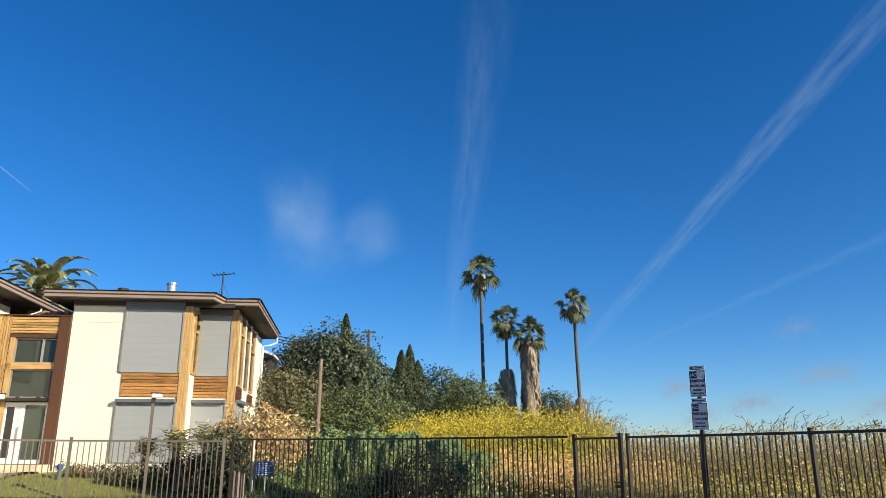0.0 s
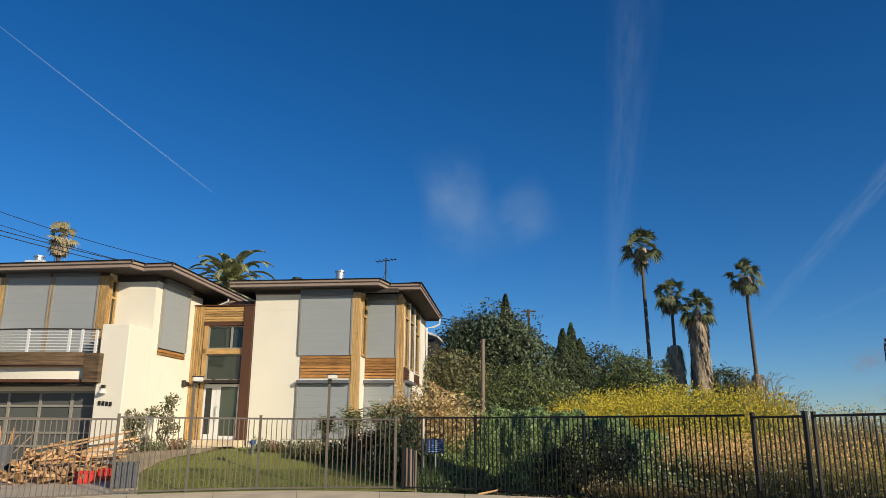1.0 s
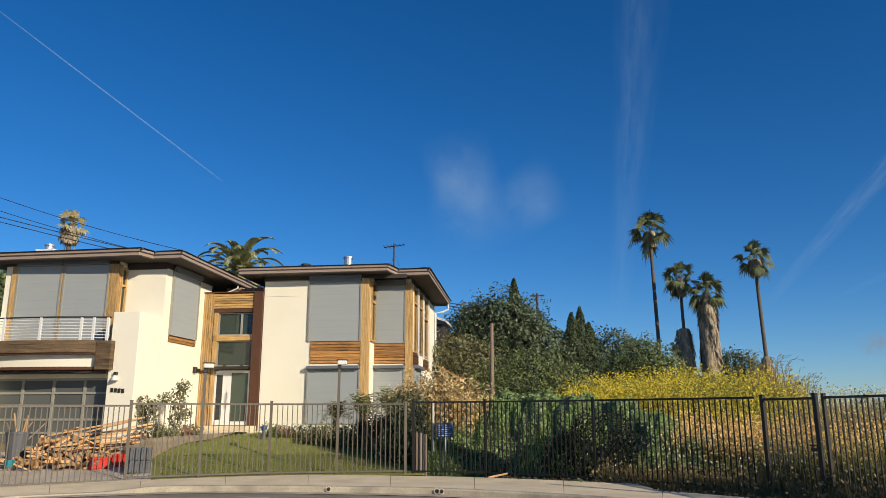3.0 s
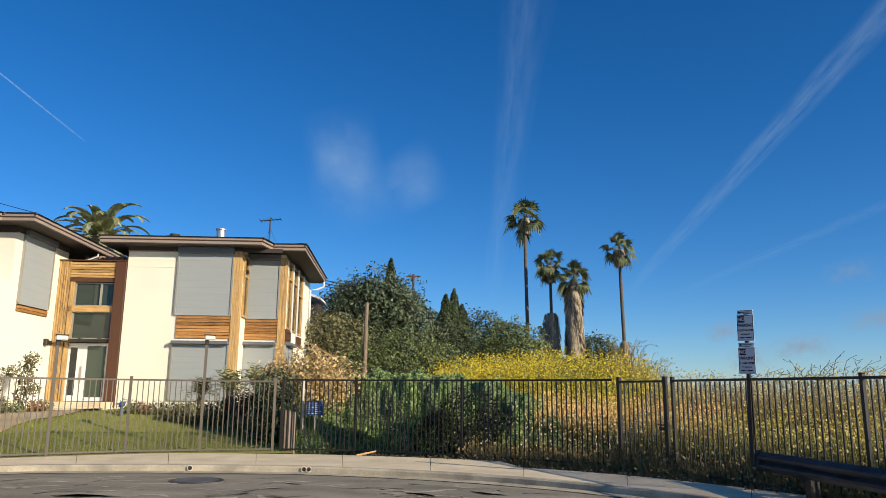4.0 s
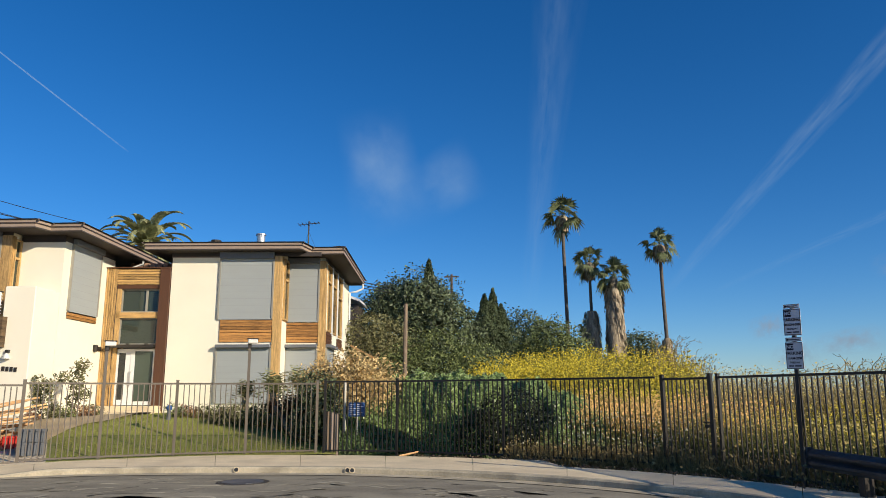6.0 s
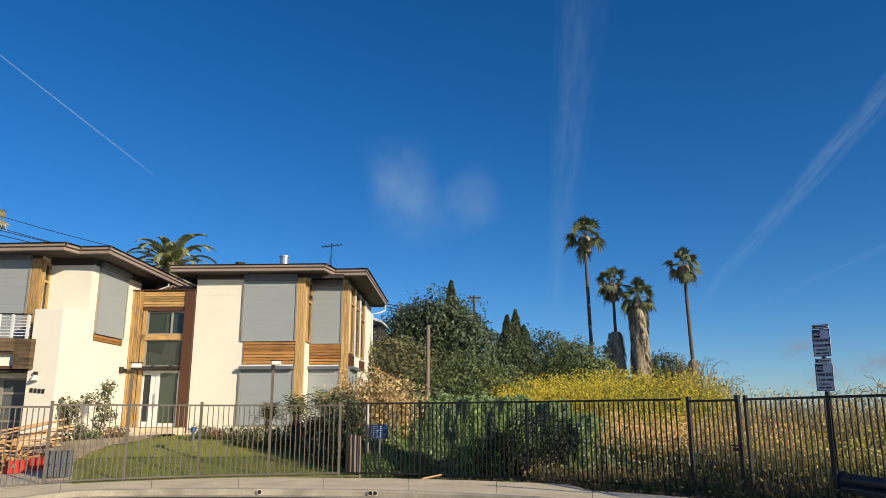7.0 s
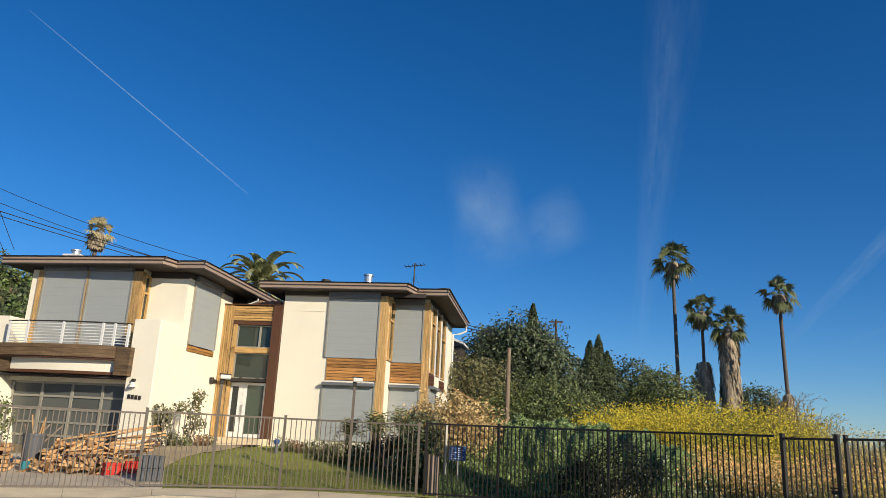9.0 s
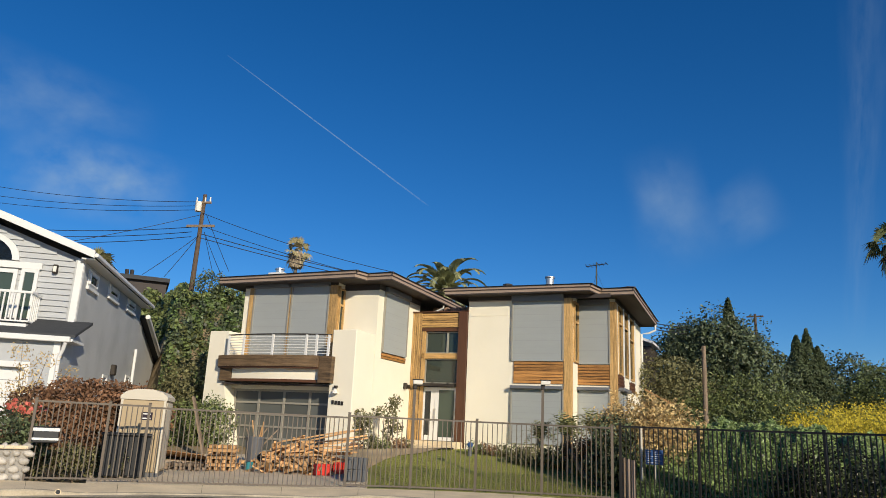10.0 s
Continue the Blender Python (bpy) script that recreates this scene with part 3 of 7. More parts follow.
# roofs: soffit slab, stepped fascia, gutter lip, low hipped top
def roof(outline, peak):
    def grown(k):
        c = Vector((sum(p[0] for p in outline) / len(outline), sum(p[1] for p in outline) / len(outline)))
        res = []
        for x, y in outline:
            d = Vector((x, y)) - c
            res.append((x + math.copysign(k, d.x), y + math.copysign(k, d.y)))
        return res
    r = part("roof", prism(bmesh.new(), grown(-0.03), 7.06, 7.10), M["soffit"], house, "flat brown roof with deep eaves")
    part("fascia", prism(bmesh.new(), grown(-0.02), 7.085, 7.215), M["fascia"], r)
    part("gutter", prism(bmesh.new(), grown(-0.05), 7.215, 7.245), M["gutter"], r)
    part("fascia", prism(bmesh.new(), grown(0.03), 7.245, 7.335), M["fascia"], r)
    part("gutter", prism(bmesh.new(), grown(0.05), 7.335, 7.365), M["gutter"], r)
    bm = bmesh.new()
    base = [bm.verts.new((x, y, 7.36)) for x, y in grown(-0.1)]
    a, b = [bm.verts.new((*p, 7.36 + 0.32)) for p in peak]
    n = len(base)
    for i in range(n):
        p, q = base[i], base[(i + 1) % n]
        near = lambda v: a if (v.co - a.co).length < (v.co - b.co).length else b
        if near(p) is near(q):
            bm.faces.new((p, q, near(p)))
        else:
            bm.faces.new((p, q, near(q), near(p)))
    bmesh.ops.recalc_face_normals(bm, faces=bm.faces)
    part("roof_top", bm, M["roofing"], r)
    # hip caps poking up at the outer corners
    for x, y in grown(-0.22):
        bm = bmesh.new()
        d = (Vector((*peak[0], 0)) + Vector((*peak[1], 0))) / 2 - Vector((x, y, 0))
        d.normalize()
        path_tube(bm, [Vector((x, y, 7.33)) + d * 0.15, Vector((x, y, 7.40)) + d * 0.6, Vector((x, y, 7.44)) + d * 1.2], [0.03, 0.05, 0.05], 6)
        part("hip_cap", bm, M["roofing"], r)
    return r


roof([(-5.95, 0.38), (0.02, 0.38), (0.24, 1.44), (1.52, 1.4), (1.4, 9.9), (-5.95, 9.9)], [(-2.6, 4.0), (-2.4, 6.5)])
roof([(-14.5, -3.35), (-8.06, -3.52), (-7.88, -2.88), (-6.8, -2.92), (-6.85, 3.0), (-6.95, 6.8), (-14.5, 6.8)], [(-10.6, 0.5), (-10.4, 3.0)])
# tan flashing line at the head of the stucco
part("wall_trim", boxed((-5.12, -3.2, 0.93, 0.955, 6.86, 6.90)), M["fascia"], house)
part("wall_trim", boxed((-5.11, -3.2, 0.945, 0.958, 6.26, 6.275)), M["stucco"], house)
# near-black strips along the wall heads, in the soffit colour
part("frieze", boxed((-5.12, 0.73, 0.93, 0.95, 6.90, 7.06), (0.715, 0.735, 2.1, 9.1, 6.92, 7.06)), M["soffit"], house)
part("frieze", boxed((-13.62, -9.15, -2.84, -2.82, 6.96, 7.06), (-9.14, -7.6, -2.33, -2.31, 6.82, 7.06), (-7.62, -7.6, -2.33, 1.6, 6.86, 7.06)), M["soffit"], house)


# roller shutters: housing, curtain with seams, side rails
def shutter(x0, x1, z0, z1, y, housing=0.22, name="roller_shutter", m=None, seams=9, deep=0.16):
    root = new(name)
    root.parent = house
    if m is not None:
        root.matrix_local = m
    part("curtain", boxed((x0, x1, y - 0.02, y + 0.03, z0, z1)), M["shade"], root)
    for k in range(1, seams):
        z = z0 + (z1 - z0) * k / seams
        part("seam", boxed((x0, x1, y - 0.0215, y - 0.018, z - 0.005, z + 0.005)), M["seam"], root)
    part("side_rail", boxed((x0 - 0.06, x0, y - 0.05, y + 0.06, z0, z1)), M["alu"], root)
    part("side_rail", boxed((x1, x1 + 0.06, y - 0.05, y + 0.06, z0, z1)), M["alu"], root)
    part("bottom_bar", boxed((x0 - 0.02, x1 + 0.02, y - 0.045, y + 0.03, z0 - 0.03, z0 + 0.01)), M["shade"], root)
    part("housing", boxed((x0 - 0.05, x1 + 0.05, y - deep, y + 0.05, z1, z1 + housing), bevel=0.02), M["shade_box"], root, "slate grey housing")
    return root


def planks(x0, x1, z0, z1, y, n, material, name="wood_panel", m=None, upright=False):
    root = new(name)
    root.parent = house
    if m is not None:
        root.matrix_local = m
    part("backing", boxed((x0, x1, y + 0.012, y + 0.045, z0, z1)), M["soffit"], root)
    for k in range(n):
        if upright:
            w = (x1 - x0) / n
            part("plank", boxed((x0 + w * k + 0.007, x0 + w * (k + 1) - 0.007, y - 0.012 - 0.004 * (k % 2), y + 0.012, z0, z1)), material, root)
        else:
            h = (z1 - z0) / n
            part("plank", boxed((x0, x1, y - 0.012 - 0.006 * (k % 2), y + 0.012, z0 + h * k + 0.009, z0 + h * (k + 1) - 0.009)), material, root)
    return root


shutter(-3.16, -1.14, 4.46, 6.80, 0.93, 0.26)
planks(-3.1, -1.1, 3.56, 4.42, 0.93, 7, M["wood"])
shutter(-3.14, -1.14, 1.3, 3.34, 0.93, 0.13, deep=0.22)
part("corner_post", boxed((-1.08, -0.79, 0.90, 1.22, 0.9, 6.92)), M["wood_v"], house, "upright cedar corner post")
shutter(-0.76, 0.44, 4.47, 6.80, 2.11, 0.24)
planks(-0.8, 0.48, 3.62, 4.42, 2.11, 7, M["wood"])
shutter(-0.76, 0.42, 1.3, 3.41, 2.11, 0.13, deep=0.22)
part("corner_post", boxed((0.48, 0.735, 2.08, 2.45, 0.9, 6.92)), M["wood_v"], house, "upright cedar corner post")
shutter(-13.04, -11.39, 4.1, 6.93, -2.83, 0.16)
shutter(-11.21, -9.55, 4.1, 6.93, -2.83, 0.16)
part("mullion", boxed((-11.34, -11.26, -2.87, -2.78, 4.1, 6.95)), M["wood_v"], house)
part("corner_post", boxed((-13.32, -13.1, -2.86, -2.55, 3.9, 6.95)), M["wood_v"], house, "upright cedar corner post")
part("corner_post", boxed((-9.5, -9.15, -2.86, -2.6, 3.9, 6.95)), M["wood_v"], house, "upright cedar corner post")
# shutters on walls that face sideways
SIDE = pose(-7.63, 0, 0, 0, 0, 90)
shutter(-1.76, 0.30, 4.5, 6.84, -0.03, 0.2, m=SIDE)
planks(-1.8, 0.33, 4.22, 4.44, -0.03, 2, M["wood"], m=SIDE)
SIDE2 = pose(0.71, 0, 0, 0, 0, 90)
shutter(2.6, 4.4, 1.6, 3.45, -0.03, 0.13, m=SIDE2, deep=0.22)
planks(2.45, 3.9, 3.55, 4.1, -0.03, 4, M["wood_dark"], m=SIDE2)
planks(5.5, 6.95, 3.6, 4.05, -0.03, 3, M["wood_dark"], m=SIDE2)


def window(x0, x1, z0, z1, y, bars=(), rails=(), m=None, frame_mat="wood_v", pane="glass", w=0.07, depth=0.12):
    root = new("window")
    root.parent = house
    if m is not None:
        root.matrix_local = m
    part("window_frame", boxed((x0, x0 + w, y - 0.02, y + depth, z0, z1), (x1 - w, x1, y - 0.02, y + depth, z0, z1), (x0 + w, x1 - w, y - 0.02, y + depth, z0, z0 + w), (x0 + w, x1 - w, y - 0.02, y + depth, z1 - w, z1)), M[frame_mat], root)
    for b in bars:
        part("mullion", boxed((b - 0.035, b + 0.035, y - 0.015, y + depth, z0 + w, z1 - w)), M[frame_mat], root)
    for r in rails:
        part("transom", boxed((x0 + w, x1 - w, y - 0.018, y + depth, r - 0.04, r + 0.04)), M[frame_mat], root)
    part("pane", boxed((x0 + w, x1 - w, y + 0.045, y + 0.06, z0 + w, z1 - w)), M[pane], root)
    return root


window(1.3, 2.02, 4.45, 6.86, -0.06, rails=(6.05,), m=pose(-0.8, 0, 0, 0, 0, 90))
window(-2.72, -2.33, 5.0, 6.86, -0.06, rails=(6.2,), m=pose(-9.17, 0, 0, 0, 0, 90))
for a, b, c in ((2.75, 3.75, 6.2), (4.1, 5.2, 6.2), (5.6, 6.9, 5.9)):
    window(a, b, 4.12, 6.87, -0.02, rails=(c,), m=SIDE2)
for v in (3.93, 5.4, 7.15):
    part("wall_trim", boxed((0.712, 0.76, v - 0.13, v + 0.13, 4.0, 6.95)), M["white"], house)

# ---- entry portal between the wings ----
planks(-7.62, -7.19, 1.0, 6.45, 0.95, 5, M["wood_v"], "entry_post", upright=True)
planks(-7.19, -5.52, 5.81, 6.42, 0.97, 6, M["wood_gold"], "entry_beam")
part("entry_cap", boxed((-7.66, -5.1, 0.88, 1.6, 6.45, 6.49)), M["wood_dark"], house)
part("entry_fin", boxed((-5.52, -5.12, 0.90, 1.5, 1.0, 6.45), bevel=0.01), M["wood_dark"], house, "dark red stained entry fin")
part("entry_header", boxed((-7.19, -5.52, 0.99, 1.3, 5.66, 5.805)), M["wood_dark"], house)
window(-7.02, -5.54, 4.74, 5.64, 1.1, bars=(-6.05,), frame_mat="alu", w=0.04)
part("transom", boxed((-7.19, -5.53, 1.0, 1.25, 4.52, 4.73)), M["wood_gold"], house)
window(-7.02, -5.54, 3.5, 4.51, 1.1, frame_mat="alu", w=0.04)
part("entry_reveal", boxed((-7.19, -7.02, 1.0, 1.5, 1.2, 5.66)), M["wood_v"], house)
part("entry_canopy", boxed((-7.35, -5.5, 0.72, 1.15, 3.40, 3.44), (-7.3, -5.52, 0.70, 0.74, 3.36, 3.48)), M["bronze"], house, "thin dark canopy over the door")
for u in (-7.1, -6.5, -5.8):
    part("canopy_lamp", boxed((u - 0.05, u + 0.05, 0.66, 0.78, 3.44, 3.52), bevel=0.01), M["bronze"], house)
sidelight = part("sidelight", boxed((-7.08, -6.95, 1.06, 1.16, 1.22, 3.34), (-6.68, -6.5, 1.06, 1.16, 1.22, 3.34), (-6.95, -6.68, 1.06, 1.16, 1.22, 1.42), (-6.95, -6.68, 1.06, 1.16, 3.18, 3.34)), M["white"], house, "white framed sidelight")
part("pane", boxed((-6.95, -6.68, 1.10, 1.12, 1.42, 3.18)), M["glass_dark"], sidelight)
door = part("door", boxed((-6.49, -6.33, 1.05, 1.15, 1.22, 3.34), (-5.63, -5.54, 1.05, 1.15, 1.22, 3.34), (-6.33, -5.63, 1.05, 1.15, 1.22, 1.36), (-6.33, -5.63, 1.05, 1.15, 3.24, 3.34)), M["white"], house, "white framed glass front door")
part("pane", boxed((-6.33, -5.63, 1.09, 1.11, 1.36, 3.24)), M["glass_door"], door)
bm = boxed((-6.45, -6.42, 0.97, 1.0, 1.9, 2.5), (-6.445, -6.425, 0.99, 1.06, 1.95, 1.98), (-6.445, -6.425, 0.99, 1.06, 2.42, 2.45))
part("handle", bm, M["metal"], door)
# dark sheets behind the entry glass stand in for the unlit inside
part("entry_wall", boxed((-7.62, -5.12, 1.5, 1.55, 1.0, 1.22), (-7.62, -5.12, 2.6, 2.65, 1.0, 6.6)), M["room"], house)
part("doorstep", boxed((-7.6, -5.15, -0.2, 1.06, 0.55, 1.2), (-7.3, -4.9, -0.75, -0.2, 0.5, 1.05), bevel=0.015), M["concrete"], house, "pale concrete doorstep")
# sconce and bracket beside the entry
sc = part("wall_sconce", boxed((-7.8, -7.55, 0.5, 0.9, 3.25, 3.4), (-7.9, -7.5, 0.35, 0.5, 3.2, 3.45), bevel=0.02), M["bronze"], house, "dark bronze sconce beside the entry")
sc = part("wall_sconce", boxed((-8.36, -8.24, -3.9, -3.8, 2.93, 3.02), bevel=0.01), M["bronze"], house, "small bronze sconce")
part("glass_shade", tube(bmesh.new(), (-8.3, -3.9, 2.74), (-8.3, -3.9, 2.9), 0.12, 0.05, 10), M["lamp_head"], sc)
# house number, illegible bars
for k, u in enumerate((-8.45, -8.32, -8.19, -8.06)):
    part("number_bar", boxed((u, u + 0.09, -3.825, -3.802, 2.36 - 0.01 * k, 2.5 - 0.01 * k)), M["bronze"], house)
# small wall box on the pier
part("alarm_box", boxed((-14.36, -14.28, -3.4, -3.25, 3.0, 3.15), bevel=0.01), M["red"], house)

# ---- balcony: bowed timber fascia, beam, railing ----
def bow(u):
    t = (u + 11.1) / 2.6
    return -4.0 - 0.35 * max(0.0, 1 - t * t)


def bowed(z0, z1, thick, off, u0=-13.58, u1=-8.98, n=14):
    bm = bmesh.new()
    cols = []
    for i in range(n + 1):
        u = u0 + (u1 - u0) * i / n
        v = bow(u) + off
        cols.append([bm.verts.new(p) for p in ((u, v, z0), (u, v, z1), (u, v + thick, z1), (u, v + thick, z0))])
    for p, q in zip(cols, cols[1:]):
        for k in range(4):
            bm.faces.new((p[k], q[k], q[(k + 1) % 4], p[(k + 1) % 4]))
    bm.faces.new(cols[0])
    bm.faces.new(cols[-1][::-1])
    bmesh.ops.recalc_face_normals(bm, faces=bm.faces)
    return bm


balcony = new("balcony")
balcony.parent = house
tagged(balcony, "bowed timber balcony with a white rail")
for k in range(3):
    part("plank", bowed(3.66 + 0.14 * k, 3.795 + 0.14 * k, 0.06, 0.012 * (k % 2)), M["wood_brown"], balcony)
part("deck", bowed(3.98, 4.07, 0.9, 0.02), M["wood_brown"], balcony)
part("plank", bowed(3.60, 3.655, 0.5, 0.05), M["wood_dark"], balcony)
part("bracket", boxed((-8.975, -8.45, -4.05, -3.6, 3.1, 4.06)), M["wood_brown"], balcony, "end grain timber bracket")
part("bracket", boxed((-13.5, -12.98, -3.95, -3.6, 3.12, 3.66)), M["wood_brown"], balcony)
part("beam", bowed(3.2, 3.62, 0.25, 0.28, -12.95, -9.02), M["stucco"], balcony, "curved cream stucco beam")
part("beam_lip", bowed(3.10, 3.2, 0.3, 0.2, -12.95, -9.02), M["wood_dark"], balcony)
part("soffit", boxed((-13.39, -8.62, -3.9, -3.35, 3.0, 3.05)), M["soffit"], balcony)
for k in range(7):
    bm = bmesh.new()
    pts = [(u, bow(u) + 0.12, 4.16 + 0.1 * k) for u in np.linspace(-13.2, -8.62, 13)]
    path_tube(bm, pts, [0.014] * 13, 6)
    part("rail", bm, M["white"], balcony)
bm = bmesh.new()
pts = [(u, bow(u) + 0.12, 4.86) for u in np.linspace(-13.22, -8.6, 13)]
path_tube(bm, pts, [0.026] * 13, 6)
part("top_rail", bm, M["bronze"], balcony)
for u in (-13.15, -12.35, -10.95, -9.55, -9.15, -8.7):
    part("rail_post", boxed((u - 0.04, u + 0.04, bow(u) + 0.09, bow(u) + 0.15, 4.05, 4.85)), M["white"], balcony)

# ---- garage door: four columns of frosted panes ----
garage = new("garage_door")
garage.parent = house
tagged(garage, "aluminium garage door with frosted glass panes")
part("door_frame", boxed((-13.2, -8.64, -3.22, -3.17, 0.45, 0.6), (-13.2, -8.64, -3.22, -3.17, 2.78, 2.86)), M["alu"], garage)
cols_ = np.linspace(-13.2, -8.6, 5)
rows_ = np.linspace(0.58, 2.8, 6)
for u in cols_:
    part("stile", boxed((u - 0.045, u + 0.045, -3.25, -3.17, 0.5, 2.82)), M["alu"], garage)
for z in rows_[1:-1]:
    part("door_rail", boxed((-13.2, -8.64, -3.245, -3.175, z - 0.035, z + 0.035)), M["alu"], garage)
for a, b in zip(cols_, cols_[1:]):
    for c, d in zip(rows_, rows_[1:]):
        part("pane", boxed((a + 0.04, b - 0.04, -3.20, -3.185, c + 0.03, d - 0.03)), M["frost"], garage)
# dark sheet behind the garage panes, coloured as an unlit interior
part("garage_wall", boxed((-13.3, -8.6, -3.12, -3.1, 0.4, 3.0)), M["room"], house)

# downpipes and roof fittings
bm = bmesh.new()
path_tube(bm, [(1.42, 9.3, 7.05), (1.42, 9.3, 6.8), (1.1, 9.25, 6.65), (0.78, 9.2, 6.6), (0.78, 9.2, 1.0)], [0.05] * 5, 8)
part("downpipe", bm, M["white"], house, "white downpipe")
bm = bmesh.new()
path_tube(bm, [(-6.95, 2.6, 7.05), (-6.95, 2.6, 6.9), (-7.4, 2.5, 6.7), (-7.58, 2.5, 6.6), (-7.58, 2.5, 1.0)], [0.05] * 5, 8)
part("downpipe", bm, M["white"], house, "white downpipe")
for u, v, r, h in ((-2.0, 2.2, 0.17, 0.62), (-13.6, -0.6, 0.17, 0.85)):
    bm = bmesh.new()
    tube(bm, (u, v, 7.36), (u, v, 7.4 + h), r, r, 14)
    tube(bm, (u, v, 7.4 + h), (u, v, 7.46 + h), r * 1.25, r * 1.2, 14)
    part("roof_vent", bm, M["metal"], house, "galvanised round roof vent")
part("vent_curb", boxed((-14.0, -13.2, -0.9, -0.3, 7.3, 8.08), bevel=0.02), M["white"], house)
bm = boxed((-4.1, -3.5, 1.9, 2.3, 7.36, 7.72), bevel=0.03)
tube(bm, (-3.8, 2.1, 7.7), (-3.8, 2.1, 7.8), 0.2, 0.2, 10)
part("roof_vent", bm, M["bronze"], house, "squat dark roof vent")
# clay tiles on the low link roof behind the entry
part("link_roof", boxed((-7.6, -5.15, 2.9, 3.6, 6.75, 6.85)), M["white"], house)
for k in range(9):
    bm = bmesh.new()
    tube(bm, (-7.45 + 0.27 * k, 2.85, 6.9), (-7.45 + 0.27 * k, 3.6, 6.98), 0.11, 0.1, 8)
    part("roof_tile", bm, M["tile"], house)

# ---- television antenna on the roof ----
antenna = thing("antenna", HOUSE @ pose(-0.43, 4.2, 7.14), "thin dark television antenna mast on the roof", "antenna")
part("mast", tube(bmesh.new(), (0, 0, 0), (0, 0, 1.95), 0.035, 0.03, 8), M["bronze"], antenna)
part("boom", tube(bmesh.new(), (-0.45, 0, 1.78), (0.45, 0.1, 1.9), 0.02, 0.02, 6), M["bronze"], antenna)
for k in range(6):
    x = -0.42 + 0.17 * k
    part("element", tube(bmesh.new(), (x, -0.35 + 0.03 * k, 1.79 + 0.02 * k), (x, 0.4 - 0.02 * k, 1.8 + 0.02 * k), 0.012, 0.012, 5), M["bronze"], antenna)
for s in (-1, 1):
    part("guy", tube(bmesh.new(), (0, 0, 1.5), (0.5 * s, 0.8, 0.15), 0.006, 0.006, 4), M["wire"], antenna)


# ---- fences ----
def bar_mesh(name, w, h):
    bm = boxed((-w / 2, w / 2, -w / 2, w / 2, 0, h))
    me = bpy.data.meshes.new(name)
    bm.to_mesh(me)
    bm.free()
    return me


def fence_run(az0, az1, material, name, label, group, z0=0.13, top=1.93, post_h=1.98, gap=0.118, post_w=0.06, both=False, post_tall=None):
    """A straight panel between two azimuths: posts, two rails, upright pickets. Local x runs along it."""
    a, b = polar(az0, curve(FENCE, az0)), polar(az1, curve(FENCE, az1))
    d = b - a
    root = thing(name, Matrix.Translation((a.x, a.y, 0)) @ pose(0, 0, 0, 0, 0, math.degrees(math.atan2(d.y, d.x))), label, "fence", group)
    n = d.length
    hp = post_tall or post_h
    bm = boxed((-post_w / 2, post_w / 2, -post_w / 2, post_w / 2, 0.0, hp))
    if not post_tall:
        box(bm, -post_w / 2 - 0.008, post_w / 2 + 0.008, -post_w / 2 - 0.008, post_w / 2 + 0.008, hp, hp + 0.02, bevel=0.006)
    part("post", bm, material, root)
    if both:
        part("post", boxed((n - post_w / 2, n + post_w / 2, -post_w / 2, post_w / 2, 0.0, post_h), (n - post_w / 2 - 0.008, n + post_w / 2 + 0.008, -post_w / 2 - 0.008, post_w / 2 + 0.008, post_h, post_h + 0.02)), material, root)
    for z, h in ((top - 0.04, 0.045), (z0 + 0.05, 0.04)):
        part("rail", boxed((post_w / 2, n - post_w / 2, -0.02, 0.02, z, z + h)), material, root)
    k = max(2, round((n - post_w) / gap))
    me = bar_mesh("picket", 0.023, top - 0.045 - z0 - 0.03)
    me.materials.append(material)
    for i in range(1, k):
        p = new("picket", me)
        p.parent = root
        p.location = (post_w / 2 + (n - post_w) * i / k, 0, z0 + 0.03)
    return root


TAN = "taupe painted steel picket fence panel on the pavement edge"
BLK = "black painted steel picket fence panel before wild shrubs"
for a0, a1 in ((57.8, 53.2), (53.2, 50.6)):
    fence_run(a0, a1, M["fence_tan"], "fence_panel", TAN, "taupe fence")
fence_run(50.6, 36.2, M["fence_tan"], "sliding_gate", "wide taupe steel sliding gate across the driveway", "taupe fence", z0=0.08, top=1.9)
lamp_tops = {31.32: 2.84, 21.45: 2.98}
for a0, a1 in ((36.2, 31.32), (31.32, 26.43), (26.43, 21.45), (21.45, 16.3)):
    fence_run(a0, a1, M["fence_tan"], "fence_panel", TAN, "taupe fence", both=a1 == 16.3, post_w=0.07, top=1.95, post_h=2.0, gap=0.125, post_tall=lamp_tops.get(a0))
for a0, a1 in ((15.7, 10.2), (10.2, 2.03), (2.03, -9.45)):
    fence_run(a0, a1, M["fence_black"], "fence_panel", BLK, "black fence", top=2.0, post_h=2.04)
fence_run(-9.88, -13.22, M["fence_black"], "pedestrian_gate", "black steel picket gate with a latch", "black fence", both=True, post_w=0.075, top=1.96, post_h=2.02)
for a0, a1 in ((-13.75, -26.1), (-26.1, -35.0)):
    fence_run(a0, a1, M["fence_black"], "fence_panel", BLK, "black fence", both=a1 == -35.0, top=1.97, post_h=2.01)
gate = [o for o in scene.objects if o.name == "pedestrian_gate"][0]
part("latch", boxed((1.08, 1.2, -0.05, 0.03, 0.98, 1.04), (1.02, 1.24, -0.025, 0.025, 1.07, 1.095), bevel=0.006), M["bronze"], gate)

